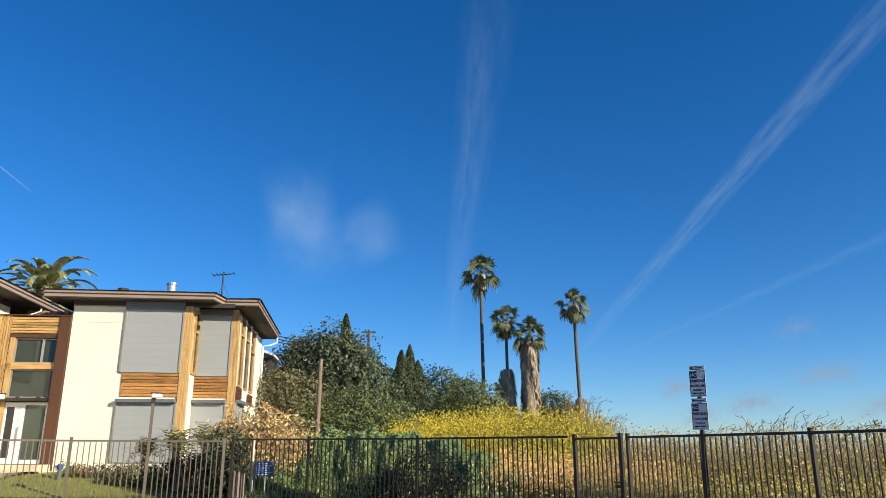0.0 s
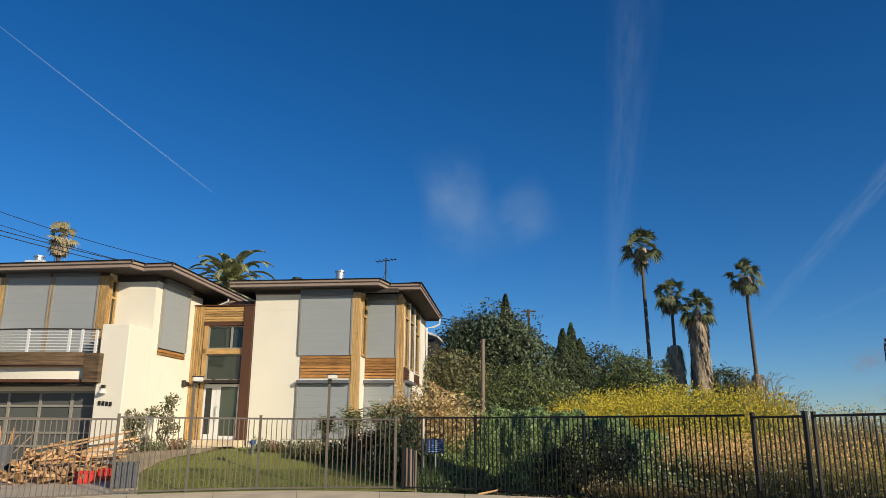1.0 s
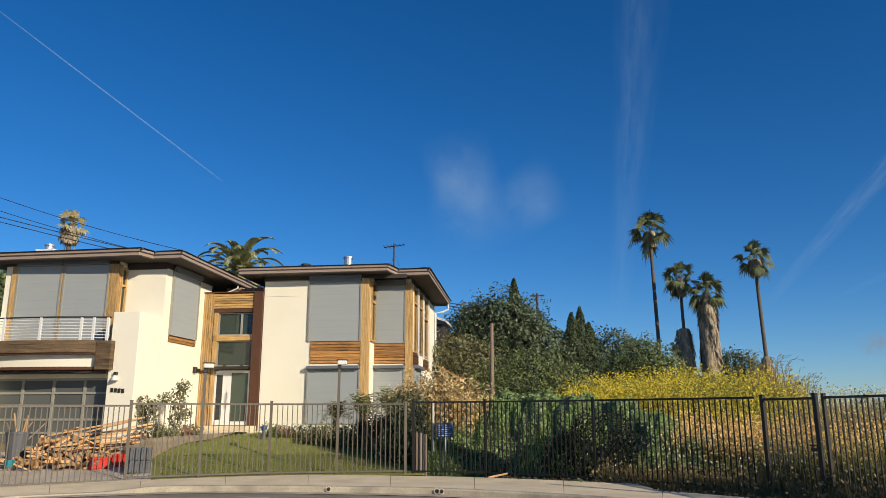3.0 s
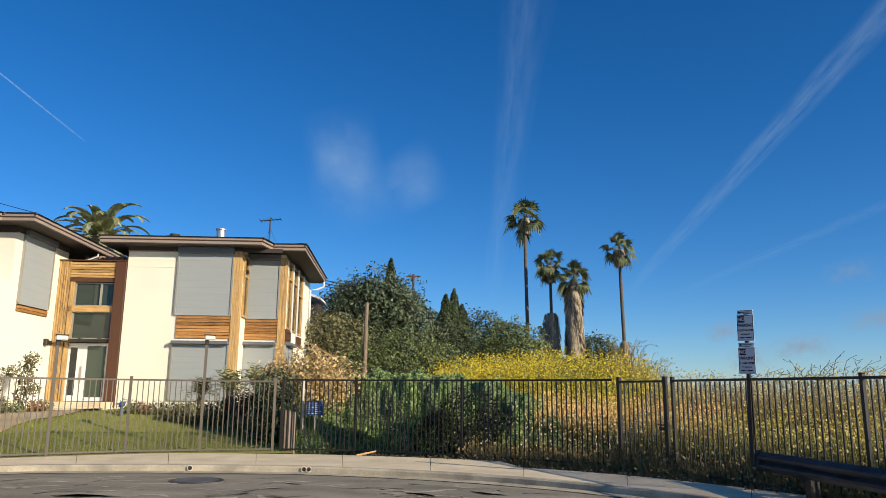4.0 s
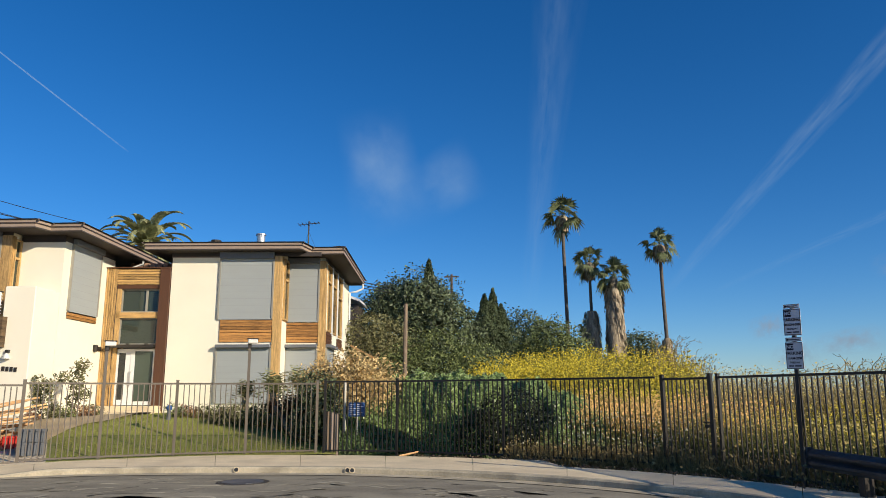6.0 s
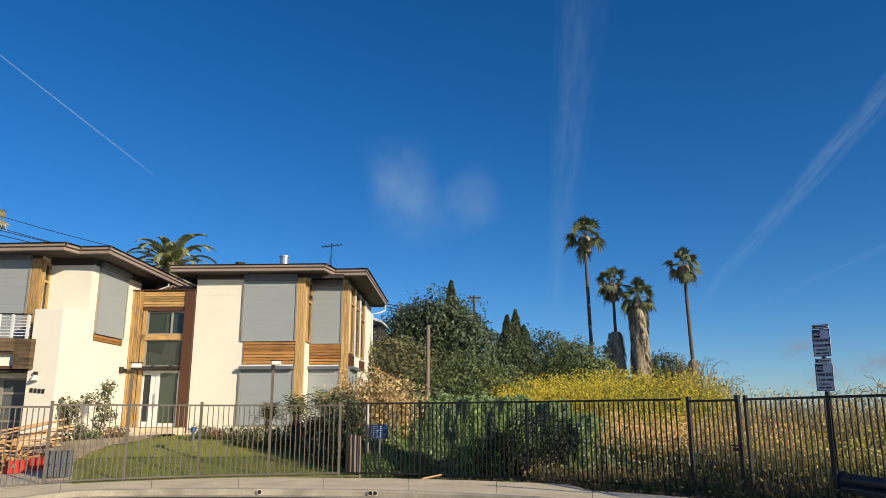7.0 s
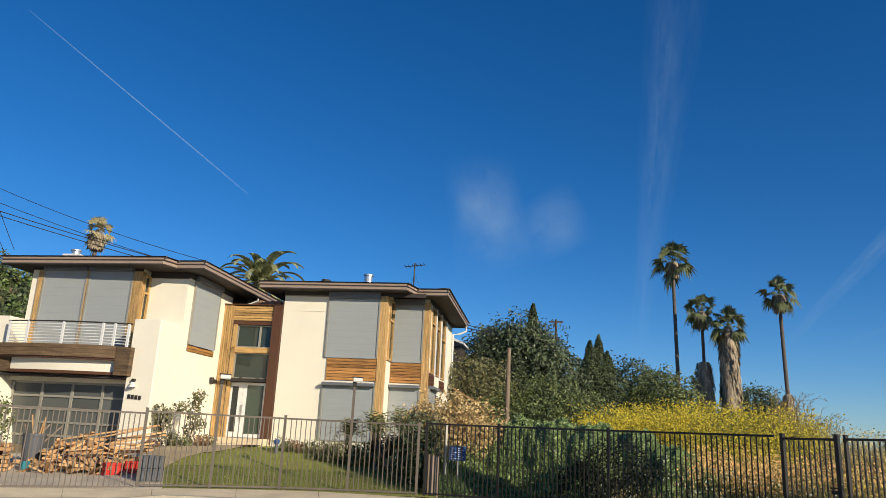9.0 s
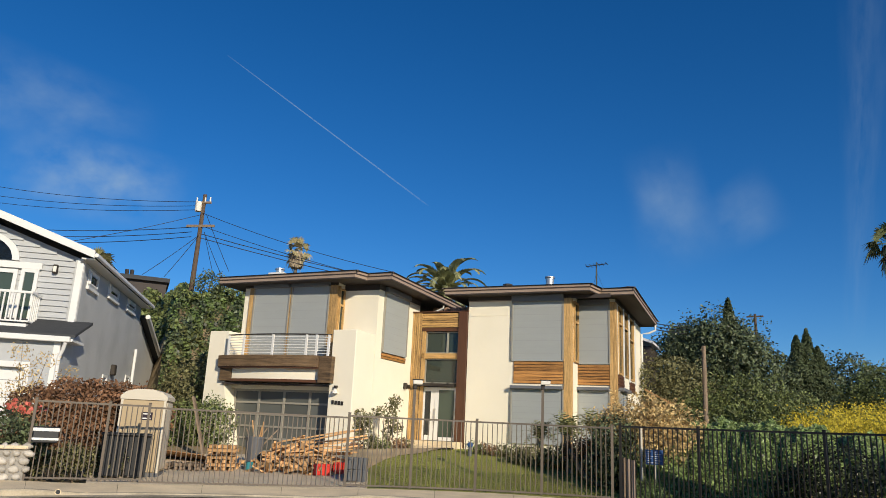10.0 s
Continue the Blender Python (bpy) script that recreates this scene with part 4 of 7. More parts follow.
# lamp heads on the two tall fence posts
for az, z in lamp_tops.items():
    lamp = thing("post_lamp", Matrix.Translation(polar(az, curve(FENCE, az), z)) @ pose(0, 0, 0, 0, 0, az), "small off-white floodlight on a tall fence post", "lamp", "post lamps")
    part("housing", boxed((-0.06, 0.20, -0.14, 0.02, 0.0, 0.11), bevel=0.02), M["lamp_head"], lamp)
    part("cap", boxed((-0.08, 0.22, -0.12, 0.06, 0.11, 0.14), bevel=0.01), M["bronze"], lamp)
    part("bracket", boxed((-0.05, 0.05, -0.05, 0.05, -0.12, 0.02), bevel=0.01), M["bronze"], lamp)

# timber stub wall where the two fences meet
stub = thing("timber_post", Matrix.Translation(polar(15.2, 20.2)) @ pose(0, 0, 0, 0, 0, 15), "short tan timber gate post between two fences", "post")
for k in range(3):
    part("board", boxed((-0.16 + 0.13 * k, -0.05 + 0.13 * k, -0.03 * (k % 2), 0.09, 0, 1.2 - 0.03 * k), bevel=0.006), M["timber" if k == 0 else "fascia"], stub)


# ---- signs ----
def text_part(body, size, m, material, parent, name="lettering"):
    cu = bpy.data.curves.new(name, "FONT")
    cu.body, cu.size, cu.align_x, cu.align_y, cu.extrude, cu.offset = body, size, "CENTER", "CENTER", 0.001, size * 0.028
    tmp = new("tmp_text", cu)
    bpy.context.view_layer.update()
    me = bpy.data.meshes.new_from_object(tmp.evaluated_get(bpy.context.evaluated_depsgraph_get()))
    bpy.data.objects.remove(tmp)
    bpy.data.curves.remove(cu)
    me.materials.clear()
    me.materials.append(material)
    ob = new(name, me)
    ob.parent = parent
    ob.matrix_local = m
    return ob


sign = thing("parking_sign", Matrix.Translation(polar(-18.8, 14.1)) @ pose(0, 0, 0, 0, 1.4, -47), "two white no parking signs on a black post", "sign")
part("post", boxed((-0.03, 0.03, 0.0, 0.05, 0.0, 3.15)), M["fence_black"], sign)


def plate(z0, z1, w=0.31):
    return boxed((-w / 2, w / 2, -0.012, -0.004, z0, z1), bevel=0.003)


UP = lambda x, z: Matrix.Translation((x, -0.0165, z)) @ pose(0, 0, 0, 90, 0, 0)
for base, hours, day in ((2.63, "NOON-3PM", "MONDAY"), (2.05, "11AM-2PM", "TUESDAY")):
    p = part("arrow_plate", plate(base + 0.475, base + 0.545, 0.29), M["sign"], sign, "white arrow plate")
    part("arrow", boxed((-0.1, 0.1, -0.016, -0.013, base + 0.503, base + 0.515), (-0.125, -0.09, -0.016, -0.013, base + 0.493, base + 0.526)), M["ink"], p)
    part("border", boxed((-0.14, 0.14, -0.015, -0.013, base + 0.534, base + 0.541), (-0.14, 0.14, -0.015, -0.013, base + 0.479, base + 0.486)), M["ink"], p)
    p = part("sign_plate", plate(base, base + 0.465), M["sign"], sign, "white no parking plate with dark lettering")
    part("border", boxed((-0.148, -0.139, -0.015, -0.013, base + 0.01, base + 0.455), (0.139, 0.148, -0.015, -0.013, base + 0.01, base + 0.455), (-0.139, 0.139, -0.015, -0.013, base + 0.446, base + 0.455), (-0.139, 0.139, -0.015, -0.013, base + 0.01, base + 0.019)), M["ink"], p)
    part("panel", boxed((-0.13, -0.01, -0.015, -0.013, base + 0.325, base + 0.44)), M["ink"], p)
    text_part("NO", 0.085, UP(-0.07, base + 0.382), M["sign"], p)
    text_part("PARKING", 0.073, UP(0, base + 0.272), M["ink"], p)
    text_part(hours, 0.058, UP(0, base + 0.185), M["ink"], p)
    text_part(day, 0.042, UP(0, base + 0.112), M["ink"], p)
    part("writing_bar", boxed((-0.11, -0.02, -0.016, -0.013, base + 0.045, base + 0.066), (0.0, 0.11, -0.016, -0.013, base + 0.045, base + 0.066)), M["ink"], p)

bs = thing("yard_sign", Matrix.Translation(polar(13.3, 20.55)) @ pose(0, 0, 0, 0, 0, 14), "small blue notice board on a pale pipe", "sign")
part("board", boxed((-0.22, 0.22, -0.02, 0.0, 1.05, 1.43), bevel=0.004), M["blue"], bs)
for r in range(6):
    for c in range(2):
        x0 = -0.19 + 0.2 * c
        part("writing_bar", boxed((x0, x0 + 0.17 - 0.05 * ((r * 2 + c) % 3), -0.026, -0.021, 1.09 + 0.055 * r, 1.108 + 0.055 * r)), M["sign"], bs)
part("stake", tube(bmesh.new(), (0.02, 0.03, 0), (0.02, 0.03, 1.3), 0.035, 0.035, 8), M["cream_plastic"], bs)
pipe = thing("pipe", Matrix.Translation(polar(14.2, 20.7)), "pale upright pipe behind the fence", "pipe")
part("shaft", tube(bmesh.new(), (0, 0, 0), (0, 0, 2.0), 0.035, 0.035, 8), M["cream_plastic"], pipe)

# ---- guard rail ----
A, B = Vector((4.60, 13.0, 0)), Vector((6.6, 2.2, 0))
d = B - A
rail = thing("guard_rail", Matrix.Translation(A) @ pose(0, 0, 0, 0, 0, math.degrees(math.atan2(d.y, d.x))), "dark weathered steel guard rail on posts darkened for shade", "guard rail")
prof = [(0.0, 0.43), (-0.02, 0.455), (-0.085, 0.50), (-0.085, 0.54), (-0.01, 0.59), (-0.085, 0.64), (-0.085, 0.68), (-0.02, 0.725), (0.0, 0.75)]
bm = bmesh.new()
ends = [[bm.verts.new((x, y, z)) for y, z in prof] for x in (0.0, 0.04, 4.0, 8.0, d.length)]
for p, q in zip(ends, ends[1:]):
    for k in range(len(prof) - 1):
        bm.faces.new((p[k], p[k + 1], q[k + 1], q[k]))
bmesh.ops.solidify(bm, geom=bm.faces[:], thickness=0.008)
part("beam", bm, M["steel_rail"], rail)
bm = bmesh.new()
ang = [k * math.pi / 8 for k in range(9)]
lo = [bm.verts.new((-0.10 * math.sin(t), -0.05 + 0.08 * math.cos(t), 0.43)) for t in ang]
hi = [bm.verts.new((v.co.x, v.co.y, 0.77)) for v in lo]
for k in range(8):
    bm.faces.new((lo[k], lo[k + 1], hi[k + 1], hi[k]))
bmesh.ops.solidify(bm, geom=bm.faces[:], thickness=0.008)
part("end_wing", bm, M["steel_rail"], rail)
# dark bronze on the posts stands in for shade from the brush
for x in (1.2, 3.1, 5.0, 6.9, 8.8, 10.4):
    part("post", boxed((x - 0.075, x + 0.075, 0.01, 0.17, -0.1, 0.66), bevel=0.01), M["bronze"], rail)

# ---- neighbour's grey house ----
NB = pose(-22.6, 15.349, 0, 0, 0, 41.3)
nb = thing("neighbour_house", NB, "grey two-storey house with white trim and a gable", "house")
W, DEP, EAVE = 7.6, 11.5, 7.0
RISE = 0.352
part("wall", wall_bm("u", -0.65, 0.25, 0.4, DEP, 0.4, 6.9, [(1.25, 2.65, 6.15, 6.72), (4.4, 6.2, 6.3, 6.75), (8.0, 9.8, 6.35, 6.78)]), M["grey_stucco"], nb, "plain grey stucco side wall")
# gable front of lap boards, with holes for the doors
bm = bmesh.new()
vs = [bm.verts.new(p) for p in ((-W + 0.4, 0.5, 0.4), (-0.4, 0.5, 0.4), (-0.4, 0.5, 6.88), (-W / 2, 0.5, 6.88 + RISE * (W / 2 - 0.4)), (-W + 0.4, 0.5, 6.88))]
f = bm.faces.new(vs)
r = bmesh.ops.extrude_face_region(bm, geom=[f])
bmesh.ops.translate(bm, verts=[v for v in r["geom"] if isinstance(v, bmesh.types.BMVert)], vec=(0, 0.2, 0))
bmesh.ops.recalc_face_normals(bm, faces=bm.faces)
front = part("wall", bm, M["siding"], nb, "pale grey lap siding front")
z = 4.4
while z < 8.0:
    half = W / 2 - 0.4 if z < 6.7 else (6.88 + RISE * (W / 2 - 0.4) - z - 0.2) / RISE
    if half > 0.2:
        x0, x1 = -W / 2 - half, -W / 2 + half
        bm = bmesh.new()
        vs = [bm.verts.new(p) for p in ((x0, 0.44, z), (x1, 0.44, z), (x1, 0.495, z + 0.2), (x0, 0.495, z + 0.2), (x0, 0.5, z), (x1, 0.5, z))]
        bm.faces.new((vs[0], vs[1], vs[2], vs[3]))
        bm.faces.new((vs[0], vs[4], vs[5], vs[1]))
        part("siding_board", bm, M["siding"], front)
    z += 0.2
part("corner_board", boxed((-0.58, -0.37, 0.37, 0.43, 0.4, 6.9), (-0.42, -0.36, 0.43, 0.6, 0.4, 6.9)), M["white"], nb)
# roof
nroof = new("roof")
nroof.parent = nb
tagged(nroof, "charcoal shingle gable roof with white rake boards")
for s in (0, 1):
    bm = bmesh.new()
    x_e = 0.05 if s == 0 else -W - 0.05
    zr = EAVE + RISE * (W / 2 + 0.05)
    vs = [bm.verts.new(p) for p in ((x_e, -0.05, EAVE), (-W / 2, -0.05, zr), (-W / 2, DEP + 0.3, zr), (x_e, DEP + 0.3, EAVE))]
    f = bm.faces.new(vs)
    r = bmesh.ops.extrude_face_region(bm, geom=[f])
    bmesh.ops.translate(bm, verts=[v for v in r["geom"] if isinstance(v, bmesh.types.BMVert)], vec=(0, 0, 0.12))
    bmesh.ops.recalc_face_normals(bm, faces=bm.faces)
    part("slope", bm, M["shingle"], nroof)
    bm = bmesh.new()
    vs = [bm.verts.new(p) for p in ((x_e, -0.1, EAVE - 0.12), (-W / 2, -0.1, zr - 0.12), (-W / 2, -0.1, zr + 0.14), (x_e, -0.1, EAVE + 0.14))]
    f = bm.faces.new(vs)
    r = bmesh.ops.extrude_face_region(bm, geom=[f])
    bmesh.ops.translate(bm, verts=[v for v in r["geom"] if isinstance(v, bmesh.types.BMVert)], vec=(0, 0.06, 0))
    bmesh.ops.recalc_face_normals(bm, faces=bm.faces)
    part("rake_board", bm, M["white"], nroof)
    part("frieze", boxed((-0.4, 0.02, 0.1, DEP, 6.86, 6.9)) if s == 0 else boxed((-W, -W + 0.4, 0.1, DEP, 6.86, 6.9)), M["white"], nroof)
part("gutter", boxed((0.04, 0.16, -0.05, DEP + 0.3, EAVE - 0.08, EAVE + 0.06), bevel=0.02), M["white"], nroof)


def nwin(parent_m, x0, x1, z0, z1, pane="glass_dark", w=0.09, name="window", rails=(), bars=()):
    root = new(name)
    root.parent = nb
    root.matrix_local = parent_m
    part("window_frame", boxed((x0, x0 + w, -0.05, 0.06, z0, z1), (x1 - w, x1, -0.05, 0.06, z0, z1), (x0 + w, x1 - w, -0.05, 0.06, z0, z0 + w), (x0 + w, x1 - w, -0.05, 0.06, z1 - w, z1)), M["white"], root)
    for b in bars:
        part("mullion", boxed((b - 0.04, b + 0.04, -0.045, 0.055, z0 + w, z1 - w)), M["white"], root)
    part("pane", boxed((x0 + w, x1 - w, 0.0, 0.02, z0 + w, z1 - w)), M[pane], root)
    return root


SN = pose(-0.4, 0, 0, 0, 0, 90)
for a, b, c, e_ in ((1.25, 2.65, 6.1, 6.72), (4.4, 6.2, 6.28, 6.75), (8.0, 9.8, 6.33, 6.78)):
    w_ = nwin(SN, a, b, c, e_, w=0.16)
    part("window_sill", boxed((a - 0.05, b + 0.05, -0.1, 0.0, c - 0.1, c)), M["white"], w_)
    # projecting sash
    part("sash", boxed((a + 0.12, a + 0.2, -0.09, -0.03, c + 0.1, e_ - 0.08), (b - 0.2, b - 0.12, -0.09, -0.03, c + 0.1, e_ - 0.08), (a + 0.2, b - 0.2, -0.09, -0.03, c + 0.1, c + 0.15)), M["white"], w_)
# pair of glazed doors and arched light above the balcony
FN = pose(0, 0.42, 0)
nwin(FN, -3.1, -2.4, 4.4, 6.35, "glass_door", 0.13, "balcony_door")
nwin(FN, -2.3, -1.75, 4.4, 6.4, "glass_door", 0.12, "balcony_door")
part("door_head", boxed((-5.2, -1.68, 0.36, 0.43, 6.4, 6.62)), M["white"], nb)
nwin(FN, -5.1, -3.2, 4.4, 6.4, "glass_dark", 0.12, "balcony_door", bars=(-4.1,))
bm = bmesh.new()
n = 16
for rad0, rad1 in ((0.95, 1.15),):
    rings = [[bm.verts.new((-3.75 + r_ * math.cos(k * math.pi / n) * 1.15, y, 6.66 + r_ * math.sin(k * math.pi / n) * 0.85)) for k in range(n + 1)] for r_ in (rad0, rad1) for y in (0.36, 0.44)]
    for a, b in ((0, 2), (2, 3), (3, 1), (1, 0)):
        for k in range(n):
            bm.faces.new((rings[a][k], rings[a][k + 1], rings[b][k + 1], rings[b][k]))
aw = part("arched_window", bm, M["white"], nb, "white arched window")
bm = bmesh.new()
arc = [bm.verts.new((-3.75 + 0.96 * math.cos(k * math.pi / n) * 1.15, 0.41, 6.66 + 0.96 * math.sin(k * math.pi / n) * 0.85)) for k in range(n + 1)]
bm.faces.new(arc)
bmesh.ops.solidify(bm, geom=bm.faces[:], thickness=0.02)
part("pane", bm, M["glass_dark"], aw)
lan = part("wall_lantern", boxed((-1.32, -1.16, 0.3, 0.44, 6.3, 6.62), bevel=0.03), M["bronze"], nb)
part("lantern_glass", boxed((-1.29, -1.19, 0.27, 0.3, 6.36, 6.55)), M["lamp_head"], lan)
# balcony rail
nbal = new("balcony")
nbal.parent = nb
part("deck", boxed((-6.0, -1.55, -0.55, 0.4, 4.3, 4.42)), M["white"], nbal)
part("top_rail", boxed((-6.0, -1.5, -0.56, -0.48, 5.42, 5.5), (-1.58, -1.5, -0.48, 0.4, 5.42, 5.5)), M["white"], nbal)
part("bottom_rail", boxed((-6.0, -1.55, -0.54, -0.5, 4.48, 4.53), (-1.56, -1.52, -0.5, 0.4, 4.48, 4.53)), M["white"], nbal)
me = bar_mesh("baluster", 0.045, 0.9)
me.materials.append(M["white"])
for k in range(29):
    p = new("baluster", me)
    p.parent = nbal
    p.location = (-5.95 + 0.15 * k, -0.52, 4.52)
for k in range(5):
    p = new("baluster", me)
    p.parent = nbal
    p.location = (-1.54, -0.4 + 0.17 * k, 4.52)
# garage roof and front
bm = bmesh.new()
vs = [bm.verts.new(p) for p in ((0.12, -1.05, 4.02), (-W, -1.05, 4.02), (-W, 0.45, 4.62), (0.22, 0.45, 4.62))]
f = bm.faces.new(vs)
r = bmesh.ops.extrude_face_region(bm, geom=[f])
bmesh.ops.translate(bm, verts=[v for v in r["geom"] if isinstance(v, bmesh.types.BMVert)], vec=(0, 0, 0.1))
bmesh.ops.recalc_face_normals(bm, faces=bm.faces)
part("porch_roof", bm, M["shingle"], nb, "charcoal shingled garage roof")
part("gutter", boxed((-W, 0.0, -1.18, -1.02, 3.86, 4.04), bevel=0.02), M["white"], nb)
part("eave_board", boxed((-W, 0.05, -1.02, 0.45, 3.9, 3.98)), M["white"], nb)
part("garage_wall", boxed((-1.25, -0.32, -0.9, 0.45, 0.4, 3.9), (-W, -1.25, -0.88, 0.4, 3.0, 3.9)), M["siding"], nb)
part("corner_board", boxed((-0.5, -0.3, -0.93, -0.9, 0.4, 3.9)), M["white"], nb)
gd = part("garage_door", boxed((-6.0, -1.25, -0.7, -0.6, 0.4, 3.0)), M["white"], nb, "white panelled garage door")
for z in (0.95, 1.5, 2.05, 2.6):
    part("panel_seam", boxed((-6.0, -1.27, -0.706, -0.7, z - 0.008, z + 0.008)), M["seam"], gd)
part("door_trim", boxed((-6.2, -1.1, -0.92, -0.88, 3.0, 3.18), (-1.25, -1.08, -0.93, -0.9, 0.4, 3.0)), M["white"], nb)
bm = bmesh.new()
path_tube(bm, [(-0.12, -1.1, 3.86), (-0.2, -1.0, 3.6), (-0.28, -0.97, 3.4), (-0.28, -0.97, 0.4)], [0.06] * 4, 8)
part("downpipe", bm, M["white"], nb)
# rear wing with its own lean roof
bm = bmesh.new()
vs = [bm.verts.new(p) for p in ((-0.45, DEP + 0.02, 0.4), (-0.45, DEP + 8.3, 0.4), (-0.45, DEP + 8.3, 3.95), (-0.45, DEP + 0.02, 6.4))]
f = bm.faces.new(vs)
r = bmesh.ops.extrude_face_region(bm, geom=[f])
bmesh.ops.translate(bm, verts=[v for v in r["geom"] if isinstance(v, bmesh.types.BMVert)], vec=(-3.5, 0, 0))
bmesh.ops.recalc_face_normals(bm, faces=bm.faces)
part("rear_wing", bm, M["grey_stucco"], nb)
bm = bmesh.new()
vs = [bm.verts.new(p) for p in ((-3.9, DEP + 0.1, 6.42), (-0.1, DEP + 0.1, 6.42), (-0.1, DEP + 8.6, 3.9), (-3.9, DEP + 8.6, 3.9))]
f = bm.faces.new(vs)
r = bmesh.ops.extrude_face_region(bm, geom=[f])
bmesh.ops.translate(bm, verts=[v for v in r["geom"] if isinstance(v, bmesh.types.BMVert)], vec=(0, 0, 0.1))
bmesh.ops.recalc_face_normals(bm, faces=bm.faces)
part("rear_roof", bm, M["shingle"], nb)
bm = bmesh.new()
path_tube(bm, [(-0.05, DEP + 0.05, 6.45), (-0.05, DEP + 8.6, 3.93)], [0.12, 0.12], 8)
part("gutter", bm, M["white"], nb)
bm = bmesh.new()
path_tube(bm, [(-0.3, DEP - 0.4, 4.8), (-0.3, DEP - 0.4, 2.0)], [0.07] * 2, 8)
part("downpipe", bm, M["white"], nb)
lan = part("wall_lantern", boxed((-0.42, -0.2, 6.9, 7.2, 3.3, 3.75), bevel=0.04), M["bronze"], nb)
nwin(SN, 5.6, 6.4, 2.6, 3.25, w=0.1)
nwin(SN, 10.0, 10.9, 2.6, 3.5, w=0.1)

# far roofs on the hill
far = thing("hill_house", Matrix.Translation(polar(52.1, 66, 0)) @ pose(0, 0, 0, 0, 0, 52), "dark low roofed house on the hill", "house")
part("wall", boxed((-1.9, 1.7, 0, 5, 9.0, 12.9)), M["soffit"], far)
bm = bmesh.new()
prism(bm, [(-2.2, -0.4), (1.9, -0.4), (1.9, 5.4), (-2.2, 5.4)], 12.9, 13.25)
part("roof", bm, M["shingle"], far)
for x in (-1.6, -1.2):
    part("chimney", tube(bmesh.new(), (x, 1, 13.2), (x, 1, 13.9), 0.16, 0.16, 8), M["bronze"], far)


# ---- vegetation ----
def at(az, r, z=None):
    p = polar(az, r)
    p.z = land(az, r) if z is None else z
    return p


def tree(name, foot, blobs, leaf, label, size=0.12, density=26, trunk=0.18, bark="bark", category="tree", limbs=5, rough=0.22, shell=0.5, group=""):
    """Tapered trunk with limbs reaching into the clumps of the crown, and many small leaves. Blobs are given relative to the foot."""
    root = thing(name, Matrix.Translation(foot), label, category, group)
    bm = bmesh.new()
    big = max(blobs, key=lambda b: b[3] * b[4] * b[5])
    top = Vector((big[0], big[1], big[2]))
    path_tube(bm, [(0, 0, -0.3), (top.x * 0.2, top.y * 0.2, top.z * 0.35), (top.x * 0.6, top.y * 0.6, top.z * 0.7), top], [trunk, trunk * 0.85, trunk * 0.6, trunk * 0.25], 7)
    for b in blobs[:limbs]:
        e_ = Vector((b[0], b[1], b[2] + b[5] * 0.4))
        s_ = Vector((top.x * 0.3, top.y * 0.3, top.z * 0.45))
        mid = (s_ + e_) / 2 + Vector((0, 0, -0.15))
        path_tube(bm, [s_, mid, e_], [trunk * 0.5, trunk * 0.35, trunk * 0.12], 5)
    part("trunk", bm, M[bark], root)
    pts, nos = blob_points(blobs, density, shell, rough)
    np_mesh("crown", leaf_quads(pts, size, nos), M[leaf], root)
    return root


def clumps(n, sx, sy, sz, z0, r0, r1, seed):
    """Random clumps filling a domed volume, largest in the middle."""
    g = np.random.default_rng(seed)
    res = []
    for _ in range(n):
        d = unit(g.normal(size=3))
        k = g.uniform(0.25, 1.0) ** 0.6
        r = g.uniform(r0, r1)
        res.append((d[0] * sx * k, d[1] * sy * k, z0 + d[2] * sz * k, r * 1.1, r * 1.1, r * 0.9))
    return res


def cypress_tree(foot, height, radius, label, leaf="cypress", size=0.11, n=5200, group=""):
    root = thing("cypress", Matrix.Translation(foot), label, "tree", group)
    part("trunk", tube(bmesh.new(), (0, 0, -0.3), (0, 0, height * 0.8), 0.16, 0.03, 7), M["bark"], root)
    t = rng.uniform(0.02, 1, n) ** 0.8
    a_ = rng.uniform(0, math.tau, n)
    prof_ = np.sin(np.pi * np.clip(t, 0, 1) ** 0.6) ** 0.7 * (1 - t * 0.55) + 0.02
    lump = 1 + 0.25 * np.sin(a_ * 3 + t * 17) + 0.18 * np.sin(a_ * 5 - t * 31)
    r_ = radius * prof_ * lump * rng.uniform(0.6, 1.0, n) ** 0.5
    pts = np.stack([np.cos(a_) * r_, np.sin(a_) * r_, t * height + rng.normal(0, 0.05, n)], 1)
    nos = np.stack([np.cos(a_), np.sin(a_), np.full(n, 0.4)], 1)
    np_mesh("crown", leaf_quads(pts, size, nos, 0.4), M[leaf], root)
    return root


# big evergreen mass beyond the house
tree("evergreen_tree", at(9.3, 45), [(0.3, 0, 3.9, 2.7, 2.2, 2.8), (-1.5, 0.3, 3.6, 2.0, 1.8, 2.4), (2.0, 0.2, 3.2, 1.9, 1.6, 2.4), (0.6, 0, 5.3, 1.7, 1.5, 1.3), (-1.1, 0, 5.0, 1.5, 1.2, 1.2), (-2.0, 0, 1.6, 1.9, 1.8, 1.7), (2.5, 0, 1.4, 1.9, 1.7, 1.7), (1.6, 0, 4.9, 1.3, 1.2, 1.2)], "leaf_dark", "dense dark evergreen tree beside the house", 0.095, 125, 0.25, rough=0.3, shell=0.72)
cypress_tree(at(7.75, 45.5), 7.9, 1.25, "slim dark cypress spire rising from other trees", n=9000)
